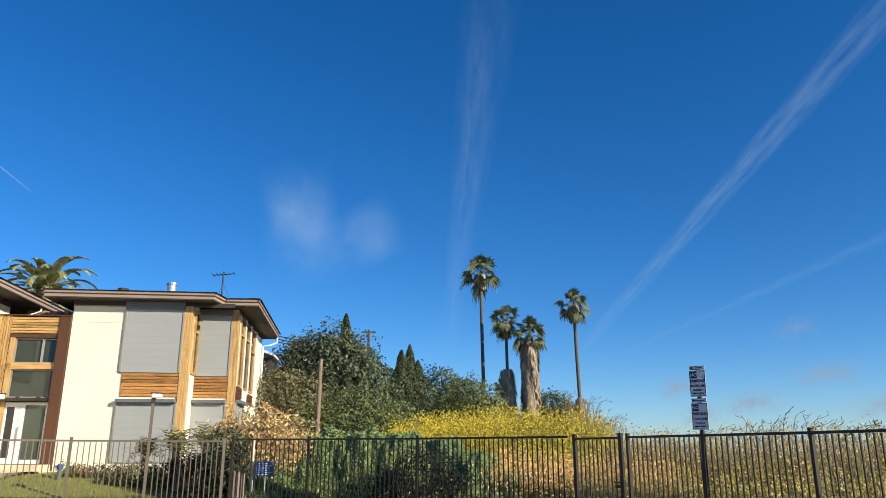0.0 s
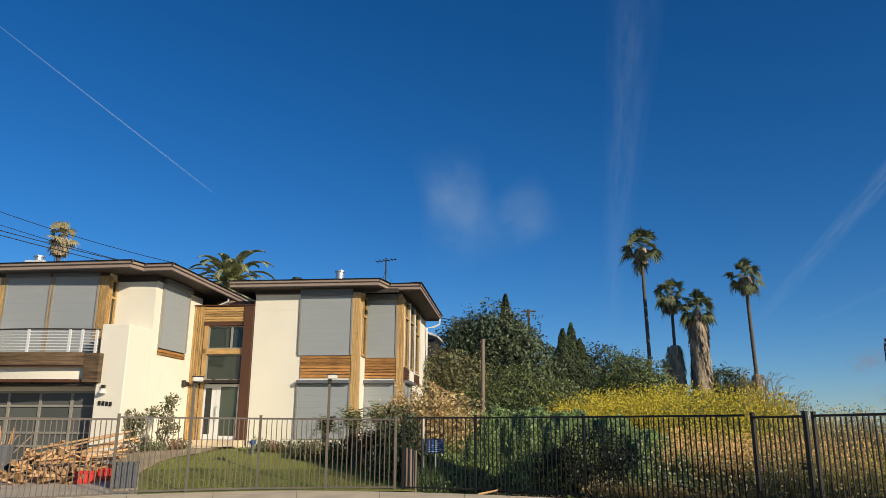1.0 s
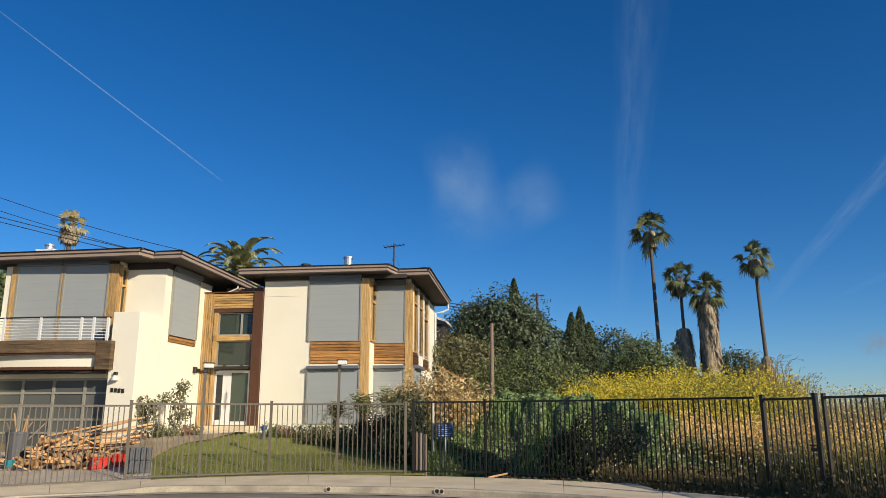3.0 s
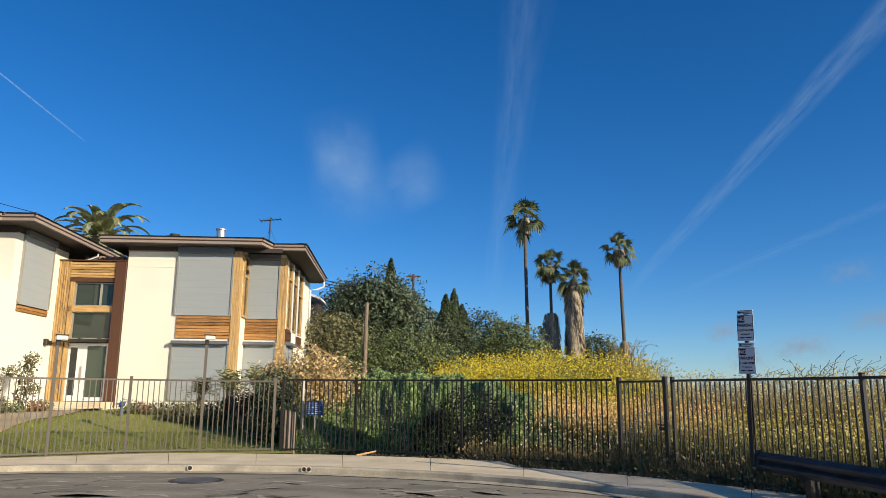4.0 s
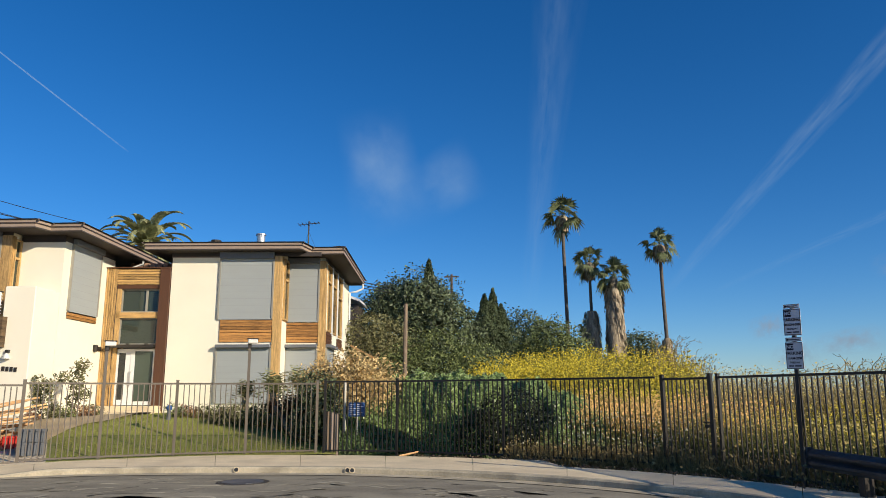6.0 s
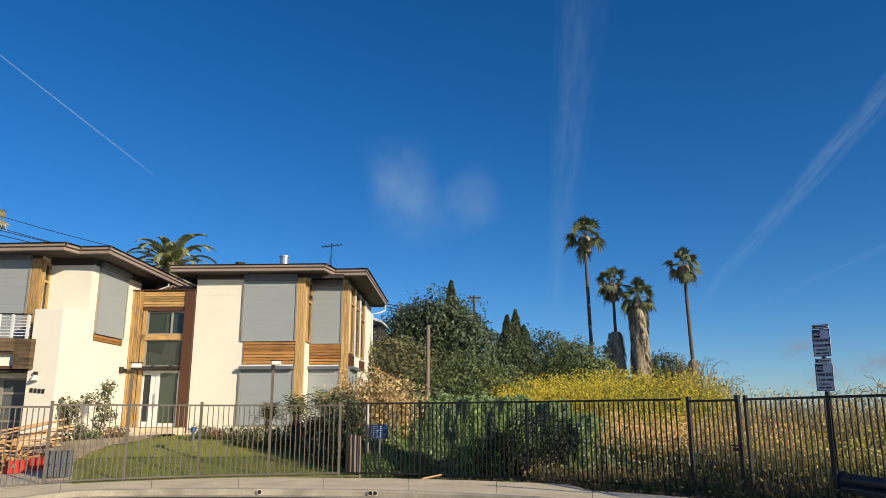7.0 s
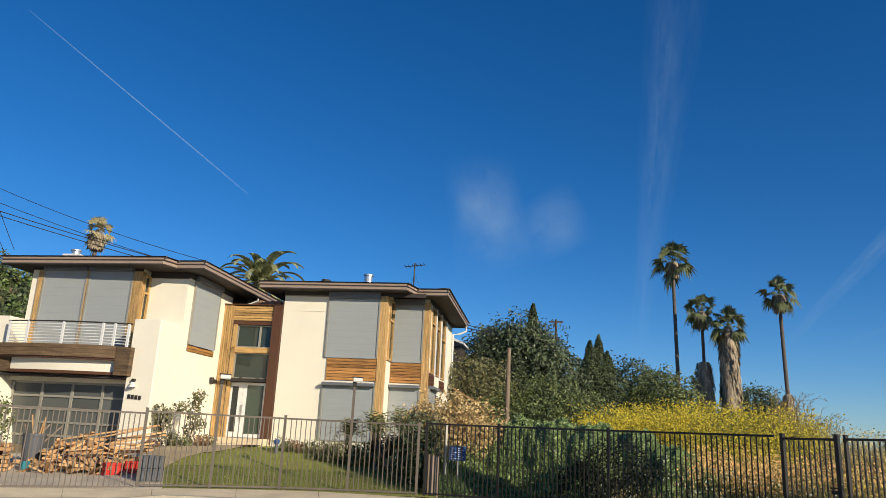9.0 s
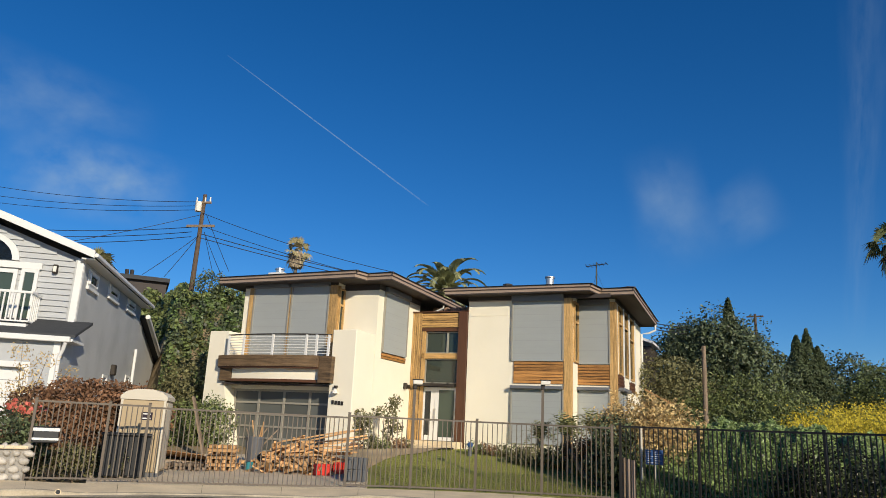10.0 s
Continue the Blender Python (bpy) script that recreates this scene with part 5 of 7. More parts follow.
tree("olive_shrub", at(12.8, 37), [(0, 0, 2.8, 1.9, 1.5, 1.4), (-1.3, 0, 2.1, 1.5, 1.4, 1.3), (1.2, 0, 2.2, 1.5, 1.3, 1.5), (0, 0, 0.9, 2.2, 1.4, 1.1)], "leaf_olive", "grey olive shrub by the house wall", 0.075, 130, 0.12, category="shrub", shell=0.7)
tree("green_shrub", at(7.0, 34), [(0, 0, 1.7, 1.9, 1.5, 1.5), (-1.7, 0, 1.2, 1.4, 1.3, 1.2), (1.6, 0, 1.3, 1.5, 1.4, 1.3), (0.5, -0.5, 0.5, 2.2, 1.5, 0.9)], "leaf_mid", "round mid-green shrub behind the fence", 0.062, 190, 0.1, category="shrub", shell=0.75)
tree("airy_tree", at(4.9, 50), [(0, 0, 4.5, 0.95, 0.9, 0.7), (0.7, 0, 3.7, 0.8, 0.7, 0.5), (-0.6, 0, 3.4, 0.9, 0.8, 0.5), (0.2, 0, 2.4, 1.1, 0.9, 0.6)], "leaf_dark", "thin airy tree with open branches", 0.12, 55, 0.12, shell=0.6)
for k, (az, r, h, rad) in enumerate(((3.35, 54, 6.7, 1.5), (2.7, 55, 7.3, 1.35), (2.05, 56, 6.3, 1.45), (3.9, 55, 5.2, 1.1))):
    cypress_tree(at(az, r), h, rad, "dark columnar cypress in a row", n=6500, group="cypress row")
tree("evergreen_tree", at(0.8, 58), [(0, 0, 4.0, 2.4, 1.8, 2.0), (1.9, 0, 3.3, 1.9, 1.5, 1.8), (-1.8, 0, 3.7, 1.8, 1.5, 1.9), (0.4, -0.8, 1.4, 3.0, 1.5, 1.5), (3.0, 0, 1.6, 1.5, 1.3, 1.5)], "leaf_dark", "broad dark evergreen tree", 0.11, 95, 0.2, rough=0.3, shell=0.75)
tree("evergreen_shrub", at(-1.9, 46, land(-1.9, 46) + 0.7), [(0, 0, 2.0, 1.7, 1.4, 1.5), (1.2, 0, 1.4, 1.3, 1.2, 1.2), (-1.2, 0, 1.4, 1.4, 1.2, 1.1)], "leaf_mid", "rounded green shrub above yellow mustard", 0.085, 130, 0.12, category="shrub", rough=0.3, shell=0.72)
tree("evergreen_tree", at(-4.1, 74), [(0, 0, 4.8, 1.3, 1.2, 1.3), (0.8, 0, 3.4, 1.2, 1.1, 1.3), (-0.7, 0, 3.4, 1.1, 1.0, 1.3), (2.2, 0, 3.6, 1.5, 1.2, 1.5)], "leaf_dark", "small dark tree behind palms", 0.12, 80, 0.15, rough=0.3)
tree("evergreen_tree", at(-8.3, 72), [(0, 0, 7.3, 1.9, 1.6, 1.5), (1.6, 0, 6.4, 1.4, 1.3, 1.3), (-1.4, 0, 6.4, 1.5, 1.4, 1.5), (0.3, 0, 4.9, 2.5, 1.5, 1.5), (0.3, 0, 3.3, 2.3, 1.5, 1.4)], "leaf_dark", "dark rounded tree behind palms", 0.12, 80, 0.2, rough=0.3)
tree("green_shrub", at(-6.2, 46), [(0, 0, 1.2, 2.0, 1.3, 0.9), (2.1, 0, 1.0, 1.6, 1.2, 0.8), (-2.2, 0, 1.1, 1.7, 1.2, 0.8), (3.4, 0, 0.9, 1.0, 1.0, 0.7)], "leaf_dark", "low dark shrub at the palms' foot", 0.12, 60, 0.1, category="shrub", rough=0.3)
# shade-dark undergrowth between trees and slope
tree("undergrowth", at(10.5, 31), [(0, 0, 0.6, 2.2, 1.3, 0.9), (2.4, -0.4, 0.5, 1.8, 1.2, 0.8), (4.3, -0.6, 0.4, 1.6, 1.2, 0.7)], "leaf_dark", "low dark undergrowth on the slope", 0.09, 55, 0.06, category="shrub")


# ---- fan palms ----
def fan_leaf(origin, direction, length, blades=13, spread=2.1, droop=0.55):
    """A stalk and a fan of narrow blades, as triangles."""
    d = Vector(direction).normalized()
    s = d.cross(Vector((0, 0, 1)))
    s = s.normalized() if s.length > 1e-3 else Vector((1, 0, 0))
    turn = rng.uniform(-1.1, 1.1)
    s = s * math.cos(turn) + s.cross(d) * math.sin(turn)
    u = s.cross(d)
    hub = Vector(origin) + d * length * 0.46
    tris = [(Vector(origin) - s * 0.035, Vector(origin) + s * 0.035, hub)]
    for k in range(blades):
        t = -spread / 2 + spread * k / (blades - 1)
        b = (d * math.cos(t) + s * math.sin(t)).normalized()
        w = s * math.cos(t) - d * math.sin(t)
        reach = length * 0.54 * (1 - 0.12 * abs(t)) * rng.uniform(0.85, 1.1)
        mid = hub + b * reach * 0.55 + u * 0.05 - Vector((0, 0, reach * droop * 0.2))
        end = hub + b * reach * 0.95 - Vector((0, 0, reach * droop * (0.5 + 0.5 * rng.uniform())))
        tris.append((hub, mid - w * 0.06 * length / 1.5, mid + w * 0.06 * length / 1.5))
        tris.append((mid - w * 0.06 * length / 1.5, end, mid + w * 0.06 * length / 1.5))
    return tris


def fan_palm(foot, top_z, crown_r, label, trunk_r=0.22, lean=(0, 0), leaves=30, skirt=0.0, skirt_r=0.5, boot=0.0, boot_r=0.6, green="palm_leaf", group="fan palms"):
    root = thing("fan_palm", Matrix.Translation(foot), label, "palm tree", group)
    h = top_z - foot.z - crown_r * 0.85
    pts = [(-lean[0] * (1 - t) ** 1.5, -lean[1] * (1 - t) ** 1.5, h * t - 0.3 * (t == 0)) for t in np.linspace(0, 1, 9)]
    bm = bmesh.new()
    path_tube(bm, pts, [trunk_r * (1.35 - 0.45 * min(1, t * 3)) * (1 - 0.2 * t) for t in np.linspace(0, 1, 9)], 10)
    part("trunk", bm, M["trunk"], root, "grey slender palm trunk", smooth=True)
    tris = []
    for k in range(leaves):
        t = (k + 0.5) / leaves
        el = radians(84 - 138 * t ** 0.95 + rng.normal(0, 9))
        az = k * 2.39996 + rng.normal(0, 0.15)
        d = (math.cos(az) * math.cos(el), math.sin(az) * math.cos(el), math.sin(el))
        tris += fan_leaf((0, 0, h + 0.1 * rng.uniform()), d, crown_r * rng.uniform(0.85, 1.12), 13, 2.7, droop=0.15 + 0.75 * t)
    for k in range(14):
        az, el = k * 2.39996, radians(rng.uniform(-25, 88))
        tris += fan_leaf((0, 0, h + 0.15), (math.cos(az) * math.cos(el), math.sin(az) * math.cos(el), math.sin(el)), crown_r * rng.uniform(0.35, 0.65), 10, 2.6, droop=0.3)
    np_mesh("crown", np.array([[tuple(v) for v in t_] for t_ in tris]), M[green], root, corners=3)
    # dead fronds hanging under the crown
    def thatch(z0, z1, rad_top, rad_low, n, name, neck=0.35):
        g = rng.uniform(0, 1, n)
        a_ = rng.uniform(0, math.tau, n)
        lump = 1 + 0.18 * np.sin(a_ * 4 + g * 9)
        r_ = (rad_low + (rad_top - rad_low) * g) * np.clip((1.06 - g) * 5, neck, 1) * lump * rng.uniform(0.75, 1.05, n)
        zc = z0 + (z1 - z0) * g
        cx = np.interp(zc, [p[2] for p in pts], [p[0] for p in pts])
        cy = np.interp(zc, [p[2] for p in pts], [p[1] for p in pts])
        c_ = np.stack([cx + np.cos(a_) * r_, cy + np.sin(a_) * r_, zc], 1)
        tan_ = np.stack([-np.sin(a_), np.cos(a_), np.zeros(n)], 1) * 0.09
        out = np.stack([np.cos(a_) * 0.16, np.sin(a_) * 0.16, np.full(n, -0.55)], 1) * rng.uniform(0.6, 1.3, n)[:, None]
        np_mesh(name, np.stack([c_ - tan_, c_ + tan_, c_ + tan_ * 0.4 + out, c_ - tan_ * 0.4 + out], 1), M["thatch"], root, "hanging tan dead fronds")
        bm2 = bmesh.new()
        path_tube(bm2, [(float(np.interp(z_, [p[2] for p in pts], [p[0] for p in pts])), float(np.interp(z_, [p[2] for p in pts], [p[1] for p in pts])), z_) for z_ in np.linspace(z0 - 0.3, z1, 6)], [(rad_low * 0.8 + (rad_top - rad_low) * 0.8 * t) * (neck if t == 1 else 1) for t in np.linspace(0, 1, 6)], 10)
        part("thatch_core", bm2, M["thatch"], root)
    thatch(h - max(skirt, 0.9), h + 0.1, skirt_r if skirt else trunk_r * 2.6, skirt_r if skirt else trunk_r * 1.5, int(900 + 500 * skirt), "skirt")
    if boot:
        thatch(0.2, boot, boot_r * 0.8, boot_r, 1700, "boot", 0.9)
    return root


def el_z(el, r):
    return 1.66 + r * math.tan(radians(el))


fan_palm(at(-2.97, 65), el_z(15.15, 65), 2.2, "tall slender fan palm with a green crown", 0.2, (-0.28, 0), 21)
fan_palm(at(-4.92, 63), el_z(11.2, 63), 1.8, "fan palm with a thatch-wrapped foot", 0.17, (-0.15, 0), 21, boot=el_z(6.2, 63) - land(-4.92, 63), boot_r=0.68)
fan_palm(at(-6.7, 62), el_z(10.2, 62), 1.9, "fan palm with a long skirt of dead fronds", 0.3, (0.0, 0), 24, skirt=el_z(8.75, 62) - el_z(1.8, 62), skirt_r=0.62)
fan_palm(at(-10.3, 66), el_z(12.3, 66), 1.9, "tall leaning fan palm with a green crown", 0.2, (-0.35, 0), 20, boot=el_z(4.0, 66) - land(-10.3, 66), boot_r=0.45)
fan_palm(at(-4.55, 68), el_z(5.6, 68), 1.0, "small dark fan palm among trees", 0.15, (0, 0), 26)
fan_palm(at(41.3, 74), el_z(14.1, 74), 1.75, "distant yellowish fan palm behind the roof", 0.25, (0, 0), 15, skirt=1.1, skirt_r=0.55, green="olive_palm")


def date_palm(foot, crown_z, reach, label, fronds=46):
    root = thing("date_palm", Matrix.Translation(foot), label, "palm tree")
    h = crown_z - foot.z
    part("trunk", tube(bmesh.new(), (0, 0, -0.3), (0, 0, h), 0.4, 0.35, 12), M["trunk"], root)
    quads = []
    for k in range(fronds):
        t = (k + 0.5) / fronds
        az = k * 2.39996
        el = radians(80 - 95 * t)
        d = Vector((math.cos(az), math.sin(az), 0))
        ln = reach * rng.uniform(0.85, 1.1)
        prev = Vector((0, 0, h))
        for j in range(1, 15):
            s_ = j / 14
            e2 = el - s_ * s_ * radians(95)
            step = d * math.cos(e2) + Vector((0, 0, math.sin(e2)))
            cur = prev + step * ln / 14
            side_ = d.cross(Vector((0, 0, 1)))
            for q in (-1, 1):
                lf = (side_ * q * 0.8 + step * 0.6 - Vector((0, 0, 0.35 * s_))).normalized() * 0.4 * (1 - 0.5 * abs(s_ - 0.45))
                quads.append((prev, cur, cur + lf, prev + lf * 0.9 + step * 0.03))
            prev = cur
    np_mesh("crown", np.array([[tuple(v) for v in q] for q in quads]), M["date_leaf"], root)
    bm = bmesh.new()
    bmesh.ops.create_icosphere(bm, subdivisions=2, radius=0.55, matrix=Matrix.Translation((0, 0, h - 0.3)))
    part("boss", bm, M["thatch"], root)
    return root


date_palm(at(29.35, 47), el_z(10.7, 47), 3.2, "green date palm rising behind the house roofs")

# ---- ground cover bank behind the black fence ----
def blanket(name, n, az0, az1, r_fn, h_fn, leaf, label, size=0.07, thick=0.25, category="ground cover", kind="stuff"):
    azs = rng.uniform(az0, az1, n)
    t = rng.uniform(0, 1, n)
    pts = []
    for a_, s_ in zip(azs, t):
        r0, r1 = r_fn(a_)
        r = r0 + (r1 - r0) * s_
        p = polar(a_, r)
        p.z = h_fn(a_, r, s_) + rng.uniform(-thick, thick * 0.5)
        pts.append(tuple(p))
    pts = np.array(pts)
    nos = np.tile(np.array([[0.1, -0.7, 0.8]]), (n, 1))
    return tagged(np_mesh(name, leaf_quads(pts, size, nos, 0.7), M[leaf]), label, category, kind=kind)


def bank_top(az):
    return float(np.interp(az, [-13, -10, -6, -1, 4, 8, 12, 15], [0.4, 0.5, 0.85, 1.75, 2.0, 2.05, 1.95, 1.7]))


def bank_h(az, r, s_):
    lump = 0.09 * math.sin(az * 1.9 + r * 1.3) + 0.05 * math.sin(az * 4.3 - r * 2.1) + 0.04 * math.sin(az * 9.1 + r * 3)
    dip = 0.75 * math.exp(-((az - 1.0) / 2.0) ** 2 - ((r - 19.4) / 0.9) ** 2)
    return 0.15 + bank_top(az) * (1 - (1 - min(1, s_ * 1.9)) ** 2.2) * (1 if s_ < 0.6 else 1 - 0.3 * (s_ - 0.6)) + lump * min(1, s_ * 6) - dip


# solid earth under the leaves
ring_sheet("bank", -13, 15, lambda az: curve(FENCE, az) + 0.25, lambda az: curve(FENCE, az) + 6.5, lambda az, r: bank_h(az, r, (r - curve(FENCE, az) - 0.25) / 6.25) - 0.3, M["ivy"], 90, 26, label="steep bank thick with ground cover")
blanket("ground_cover", 95000, -6, 15.6, lambda az: (curve(FENCE, az) + 0.3, curve(FENCE, az) + 3.8), lambda az, r, s_: bank_h(az, r, s_ * 0.56), "ivy", "dense bright green ground cover on the bank", 0.034, 0.14)
# a sprinkling of the dark leaf colour paints shade between the ivy leaves
blanket("ground_cover", 4000, -9, 15, lambda az: (curve(FENCE, az) + 0.3, curve(FENCE, az) + 3.4), lambda az, r, s_: bank_h(az, r, s_ * 0.5), "leaf_dark", "dark leaves painting shade through the ground cover", 0.04, 0.16)
# dark shrub whose leaf colour also carries the hollow's shade
tree("shaded_shrub", polar(1.5, curve(FENCE, 1.5) + 0.8, 0.1), [(0, 0, 0.85, 0.85, 0.55, 0.85), (0.75, 0.1, 0.55, 0.7, 0.5, 0.6), (-0.75, 0.1, 0.5, 0.65, 0.5, 0.6)], "hollow_leaf", "low domed dark shrub, leaves deepened for the shade of the bank's hollow", 0.04, 420, 0.04, category="shrub", rough=0.1, shell=0.8)


# ---- wild mustard and dry weeds ----
def field(name, n, az0, az1, r0, r1, h0, h1, flower, share, label, blossoms=9, bs=0.045, height_fn=None, stem="stalk", spread=0.16, low=0.55):
    """Thin stalks with blossoms over their upper part. Two objects: the stalks and the blossoms."""
    azs, u_ = rng.uniform(az0, az1, n), rng.uniform(0, 1, n)
    rr = np.array([(r0(a_) + (r1(a_) - r0(a_)) * k) for a_, k in zip(azs, u_)])
    base = np.array([tuple(polar(a_, r, height_fn(a_, r) if height_fn else land(a_, r) - 0.1)) for a_, r in zip(azs, rr)])
    hh = rng.uniform(h0, h1, n)
    lean_ = rng.normal(0, 0.14, (n, 2)) * hh[:, None]
    tips = base + np.column_stack([lean_, hh])
    quads = []
    for j in range(4):
        a_ = rng.uniform(0, math.tau, n)
        w_ = np.stack([np.cos(a_), np.sin(a_), np.zeros(n)], 1) * 0.011
        off = np.column_stack([rng.normal(0, spread * 0.8, (n, 2)), rng.uniform(-0.35, 0.0, n) * hh])
        b0 = base + (tips - base) * rng.uniform(0, 0.4, n)[:, None]
        quads.append(np.stack([b0 - w_, b0 + w_, tips + off], 1))
    tagged(np_mesh(name + "_stalks", np.concatenate(quads), M[stem], corners=3), label + " stalks", "weeds", kind="stuff")
    pick = rng.uniform(0, 1, n) < share
    b, t_ = base[pick], tips[pick]
    k = np.repeat(np.arange(len(b)), blossoms)
    f_ = rng.uniform(low, 1.02, len(k))[:, None]
    c_ = b[k] + (t_[k] - b[k]) * f_ + rng.normal(0, spread, (len(k), 3)) * np.array([1, 1, 0.5])
    tagged(np_mesh(name + "_blossoms", leaf_quads(c_, bs, np.tile([[0.3, -0.8, 0.5]], (len(k), 1)), 0.9), M[flower]), label + " blossoms", "wildflowers", kind="stuff")


field("gold_weed", 1500, -32, -14, lambda a_: curve(FENCE, a_) + 1.0, lambda a_: curve(FENCE, a_) + 5.5, 0.8, 1.5, "mustard", 0.7, "scattered yellow weeds on the slope", 6, 0.024)
field("mustard", 5200, -12.5, 4.2, lambda a_: 25.0, lambda a_: 39.0, 0.7, 2.15, "mustard", 0.75, "tall yellow wild mustard", 7, 0.037)
field("mustard_slope", 2600, -15, 0.5, lambda a_: curve(FENCE, a_) + 5.0, lambda a_: 27.0, 0.9, 1.5, "mustard", 0.75, "yellow wild mustard on the slope", 7, 0.026)
field("orange_weed", 2600, -17.5, -3.0, lambda a_: curve(FENCE, a_) + 1.2, lambda a_: curve(FENCE, a_) + 5.0, 0.8, 1.6, "orange", 0.85, "orange and gold weeds by the gate", 8, 0.026)
field("mustard_front", 1500, -3.5, 4.2, lambda a_: 25.5, lambda a_: 31.0, 0.9, 1.7, "mustard", 0.9, "dense yellow wild mustard", 9, 0.036)
field("daisy", 1700, -14, 2.0, lambda a_: curve(FENCE, a_) + 0.5, lambda a_: curve(FENCE, a_) + 3.5, 0.5, 1.2, "white_flower", 0.8, "white daisies by the gate", 3, 0.022)
field("dry_weed", 4600, -34, -11.0, lambda a_: curve(FENCE, a_) + 0.35, lambda a_: curve(FENCE, a_) + 4.5, 0.6, 1.4, "pale_flower", 0.75, "dry straw weeds with pale flowers", 6, 0.023, stem="stalk")
field("dry_weed_back", 4600, -34, -12.5, lambda a_: curve(FENCE, a_) + 3.5, lambda a_: curve(FENCE, a_) + 10.0, 1.1, 2.25, "pale_flower", 0.7, "tall straw weeds with pale flowers", 5, 0.025, stem="straw")
field("dry_grass", 11000, -34.0, 2.0, lambda a_: curve(FENCE, a_) - 0.2, lambda a_: curve(FENCE, a_) + 1.5, 0.15, 0.7, "straw", 0.3, "dry grass at the fence foot", 3, 0.03, stem="straw")
blanket("weed_leaves", 12000, -16, -3, lambda az: (curve(FENCE, az) + 0.4, curve(FENCE, az) + 7.0), lambda az, r, s_: land(az, r) + 0.35 + 0.4 * s_, "leaf_mid", "green leaves low among the weeds", 0.05, 0.3, "weeds")
blanket("weed_leaves", 9000, -34, -15, lambda az: (curve(FENCE, az) + 0.4, curve(FENCE, az) + 7.0), lambda az, r, s_: land(az, r) + 0.5 + 0.3 * s_, "leaf_mid", "dull green leaves among straw weeds", 0.045, 0.4, "weeds")
blanket("mustard_leaves", 22000, -13, 4.5, lambda az: (24.5, 39.0), lambda az, r, s_: land(az, r) + 0.75, "stalk", "green leaves under mustard blossoms", 0.06, 0.6, "weeds")
# arching dead stems that stand against the sky
bm = bmesh.new()
for k in range(330):
    if k < 130:
        az, r = rng.uniform(-16.5, -9.0), rng.uniform(27, 33)
        hgt = float(np.interp(az, [-16.5, -13, -9.0], [1.3, 2.1, 2.7])) * rng.uniform(0.75, 1.08)
    else:
        az, r = rng.uniform(-33, -15), rng.uniform(18.5, 23)
        hgt = rng.uniform(1.6, 2.2) + 0.35 * math.exp(-((az + 24) / 2.5) ** 2)
    p0 = at(az, r, land(az, r) - 0.1)
    reach = Vector((rng.normal(0.2, 0.4), rng.normal(0, 0.25), 0))
    bend = rng.uniform(0.9, 1.25)
    stem = []
    for t in np.linspace(0, 1, 8):
        q = float(t)
        stem.append(p0 + reach * q ** 2.2 + Vector((0, 0, hgt * math.sin(q * math.pi / 2 * bend))))
    path_tube(bm, stem, [0.010 - 0.0007 * i for i in range(8)], 4)
    for q in stem[4:]:
        e_ = q + Vector((rng.normal(0.05, 0.07), rng.normal(0, 0.05), rng.uniform(0.02, 0.12)))
        path_tube(bm, [q, e_], [0.005, 0.008], 3)
tagged(part("dead_stems", bm, M["straw"]), "arching dry flower stems against the sky", "weeds", kind="stuff")

# ---- planting in front of the house ----
def frond_plant(name, foot, reach, n, leaf, label, rise=0.6, trunk=0.3, droop=80, category="plant", group=""):
    root = thing(name, Matrix.Translation(foot), label, category, group)
    part("trunk", tube(bmesh.new(), (0, 0, -0.1), (0, 0, trunk), 0.13, 0.11, 8), M["thatch"], root)
    quads = []
    for k in range(n):
        az = k * 2.39996
        el = radians(85 - 80 * (k + 0.5) / n)
        d = Vector((math.cos(az), math.sin(az), 0))
        s = d.cross(Vector((0, 0, 1)))
        prev = Vector((0, 0, trunk))
        ln = reach * rng.uniform(0.85, 1.15)
        for j in range(1, 9):
            t = j / 8
            e2 = el - t * t * radians(droop)
            step = d * math.cos(e2) + Vector((0, 0, math.sin(e2)))
            cur = prev + step * ln / 8
            w = 0.2 * math.sin(math.pi * (0.12 + 0.85 * t)) * reach
            for q in (-1, 1):
                lf = s * q * w + step * w * 0.5
                quads.append((prev, prev * 0.6 + cur * 0.4, prev * 0.6 + cur * 0.4 + lf, prev + lf * 0.97))
            prev = cur
    np_mesh("fronds", np.array([[tuple(v) for v in q] for q in quads]), M[leaf], root)
    return root


def yard(az, r, dz=0.0):
    return polar(az, r, yard_z(az, r) + dz)


frond_plant("sago_palm", yard(19.6, 24.3), 1.05, 34, "date_leaf", "dusty green sago palm in the front bed", trunk=1.0, group="bed plants")
frond_plant("sago_palm", yard(21.6, 24.8), 0.9, 30, "leaf_olive", "dusty green sago palm in the front bed", trunk=0.8, group="bed plants")
frond_plant("sago_palm", yard(17.6, 24.6), 1.15, 34, "date_leaf", "feathery green palm by the corner window", trunk=1.1, droop=105, group="bed plants")
for az, r, s in ((19.4, 23.6, 0.9), (18.2, 22.9, 1.1), (17.2, 22.6, 1.15)):
    frond_plant("red_cordyline", yard(az, r), 0.8 * s, 38, "red_leaf", "dark reddish spiky plant in the front bed", trunk=0.5 * s, droop=60, group="red bed plants")
log = thing("dead_log", Matrix.Translation(yard(17.6, 22.0)), "pale bent dead log leaning over the lawn", "log")
bm = bmesh.new()
path_tube(bm, [(-1.1, 1.0, 0.9), (-0.75, 0.7, 0.62), (-0.45, 0.3, 0.3), (-0.15, 0.0, 0.12), (0.3, -0.25, 0.02)], [0.06, 0.08, 0.085, 0.08, 0.06], 8)
part("stem", bm, M["timber"], log, smooth=True)
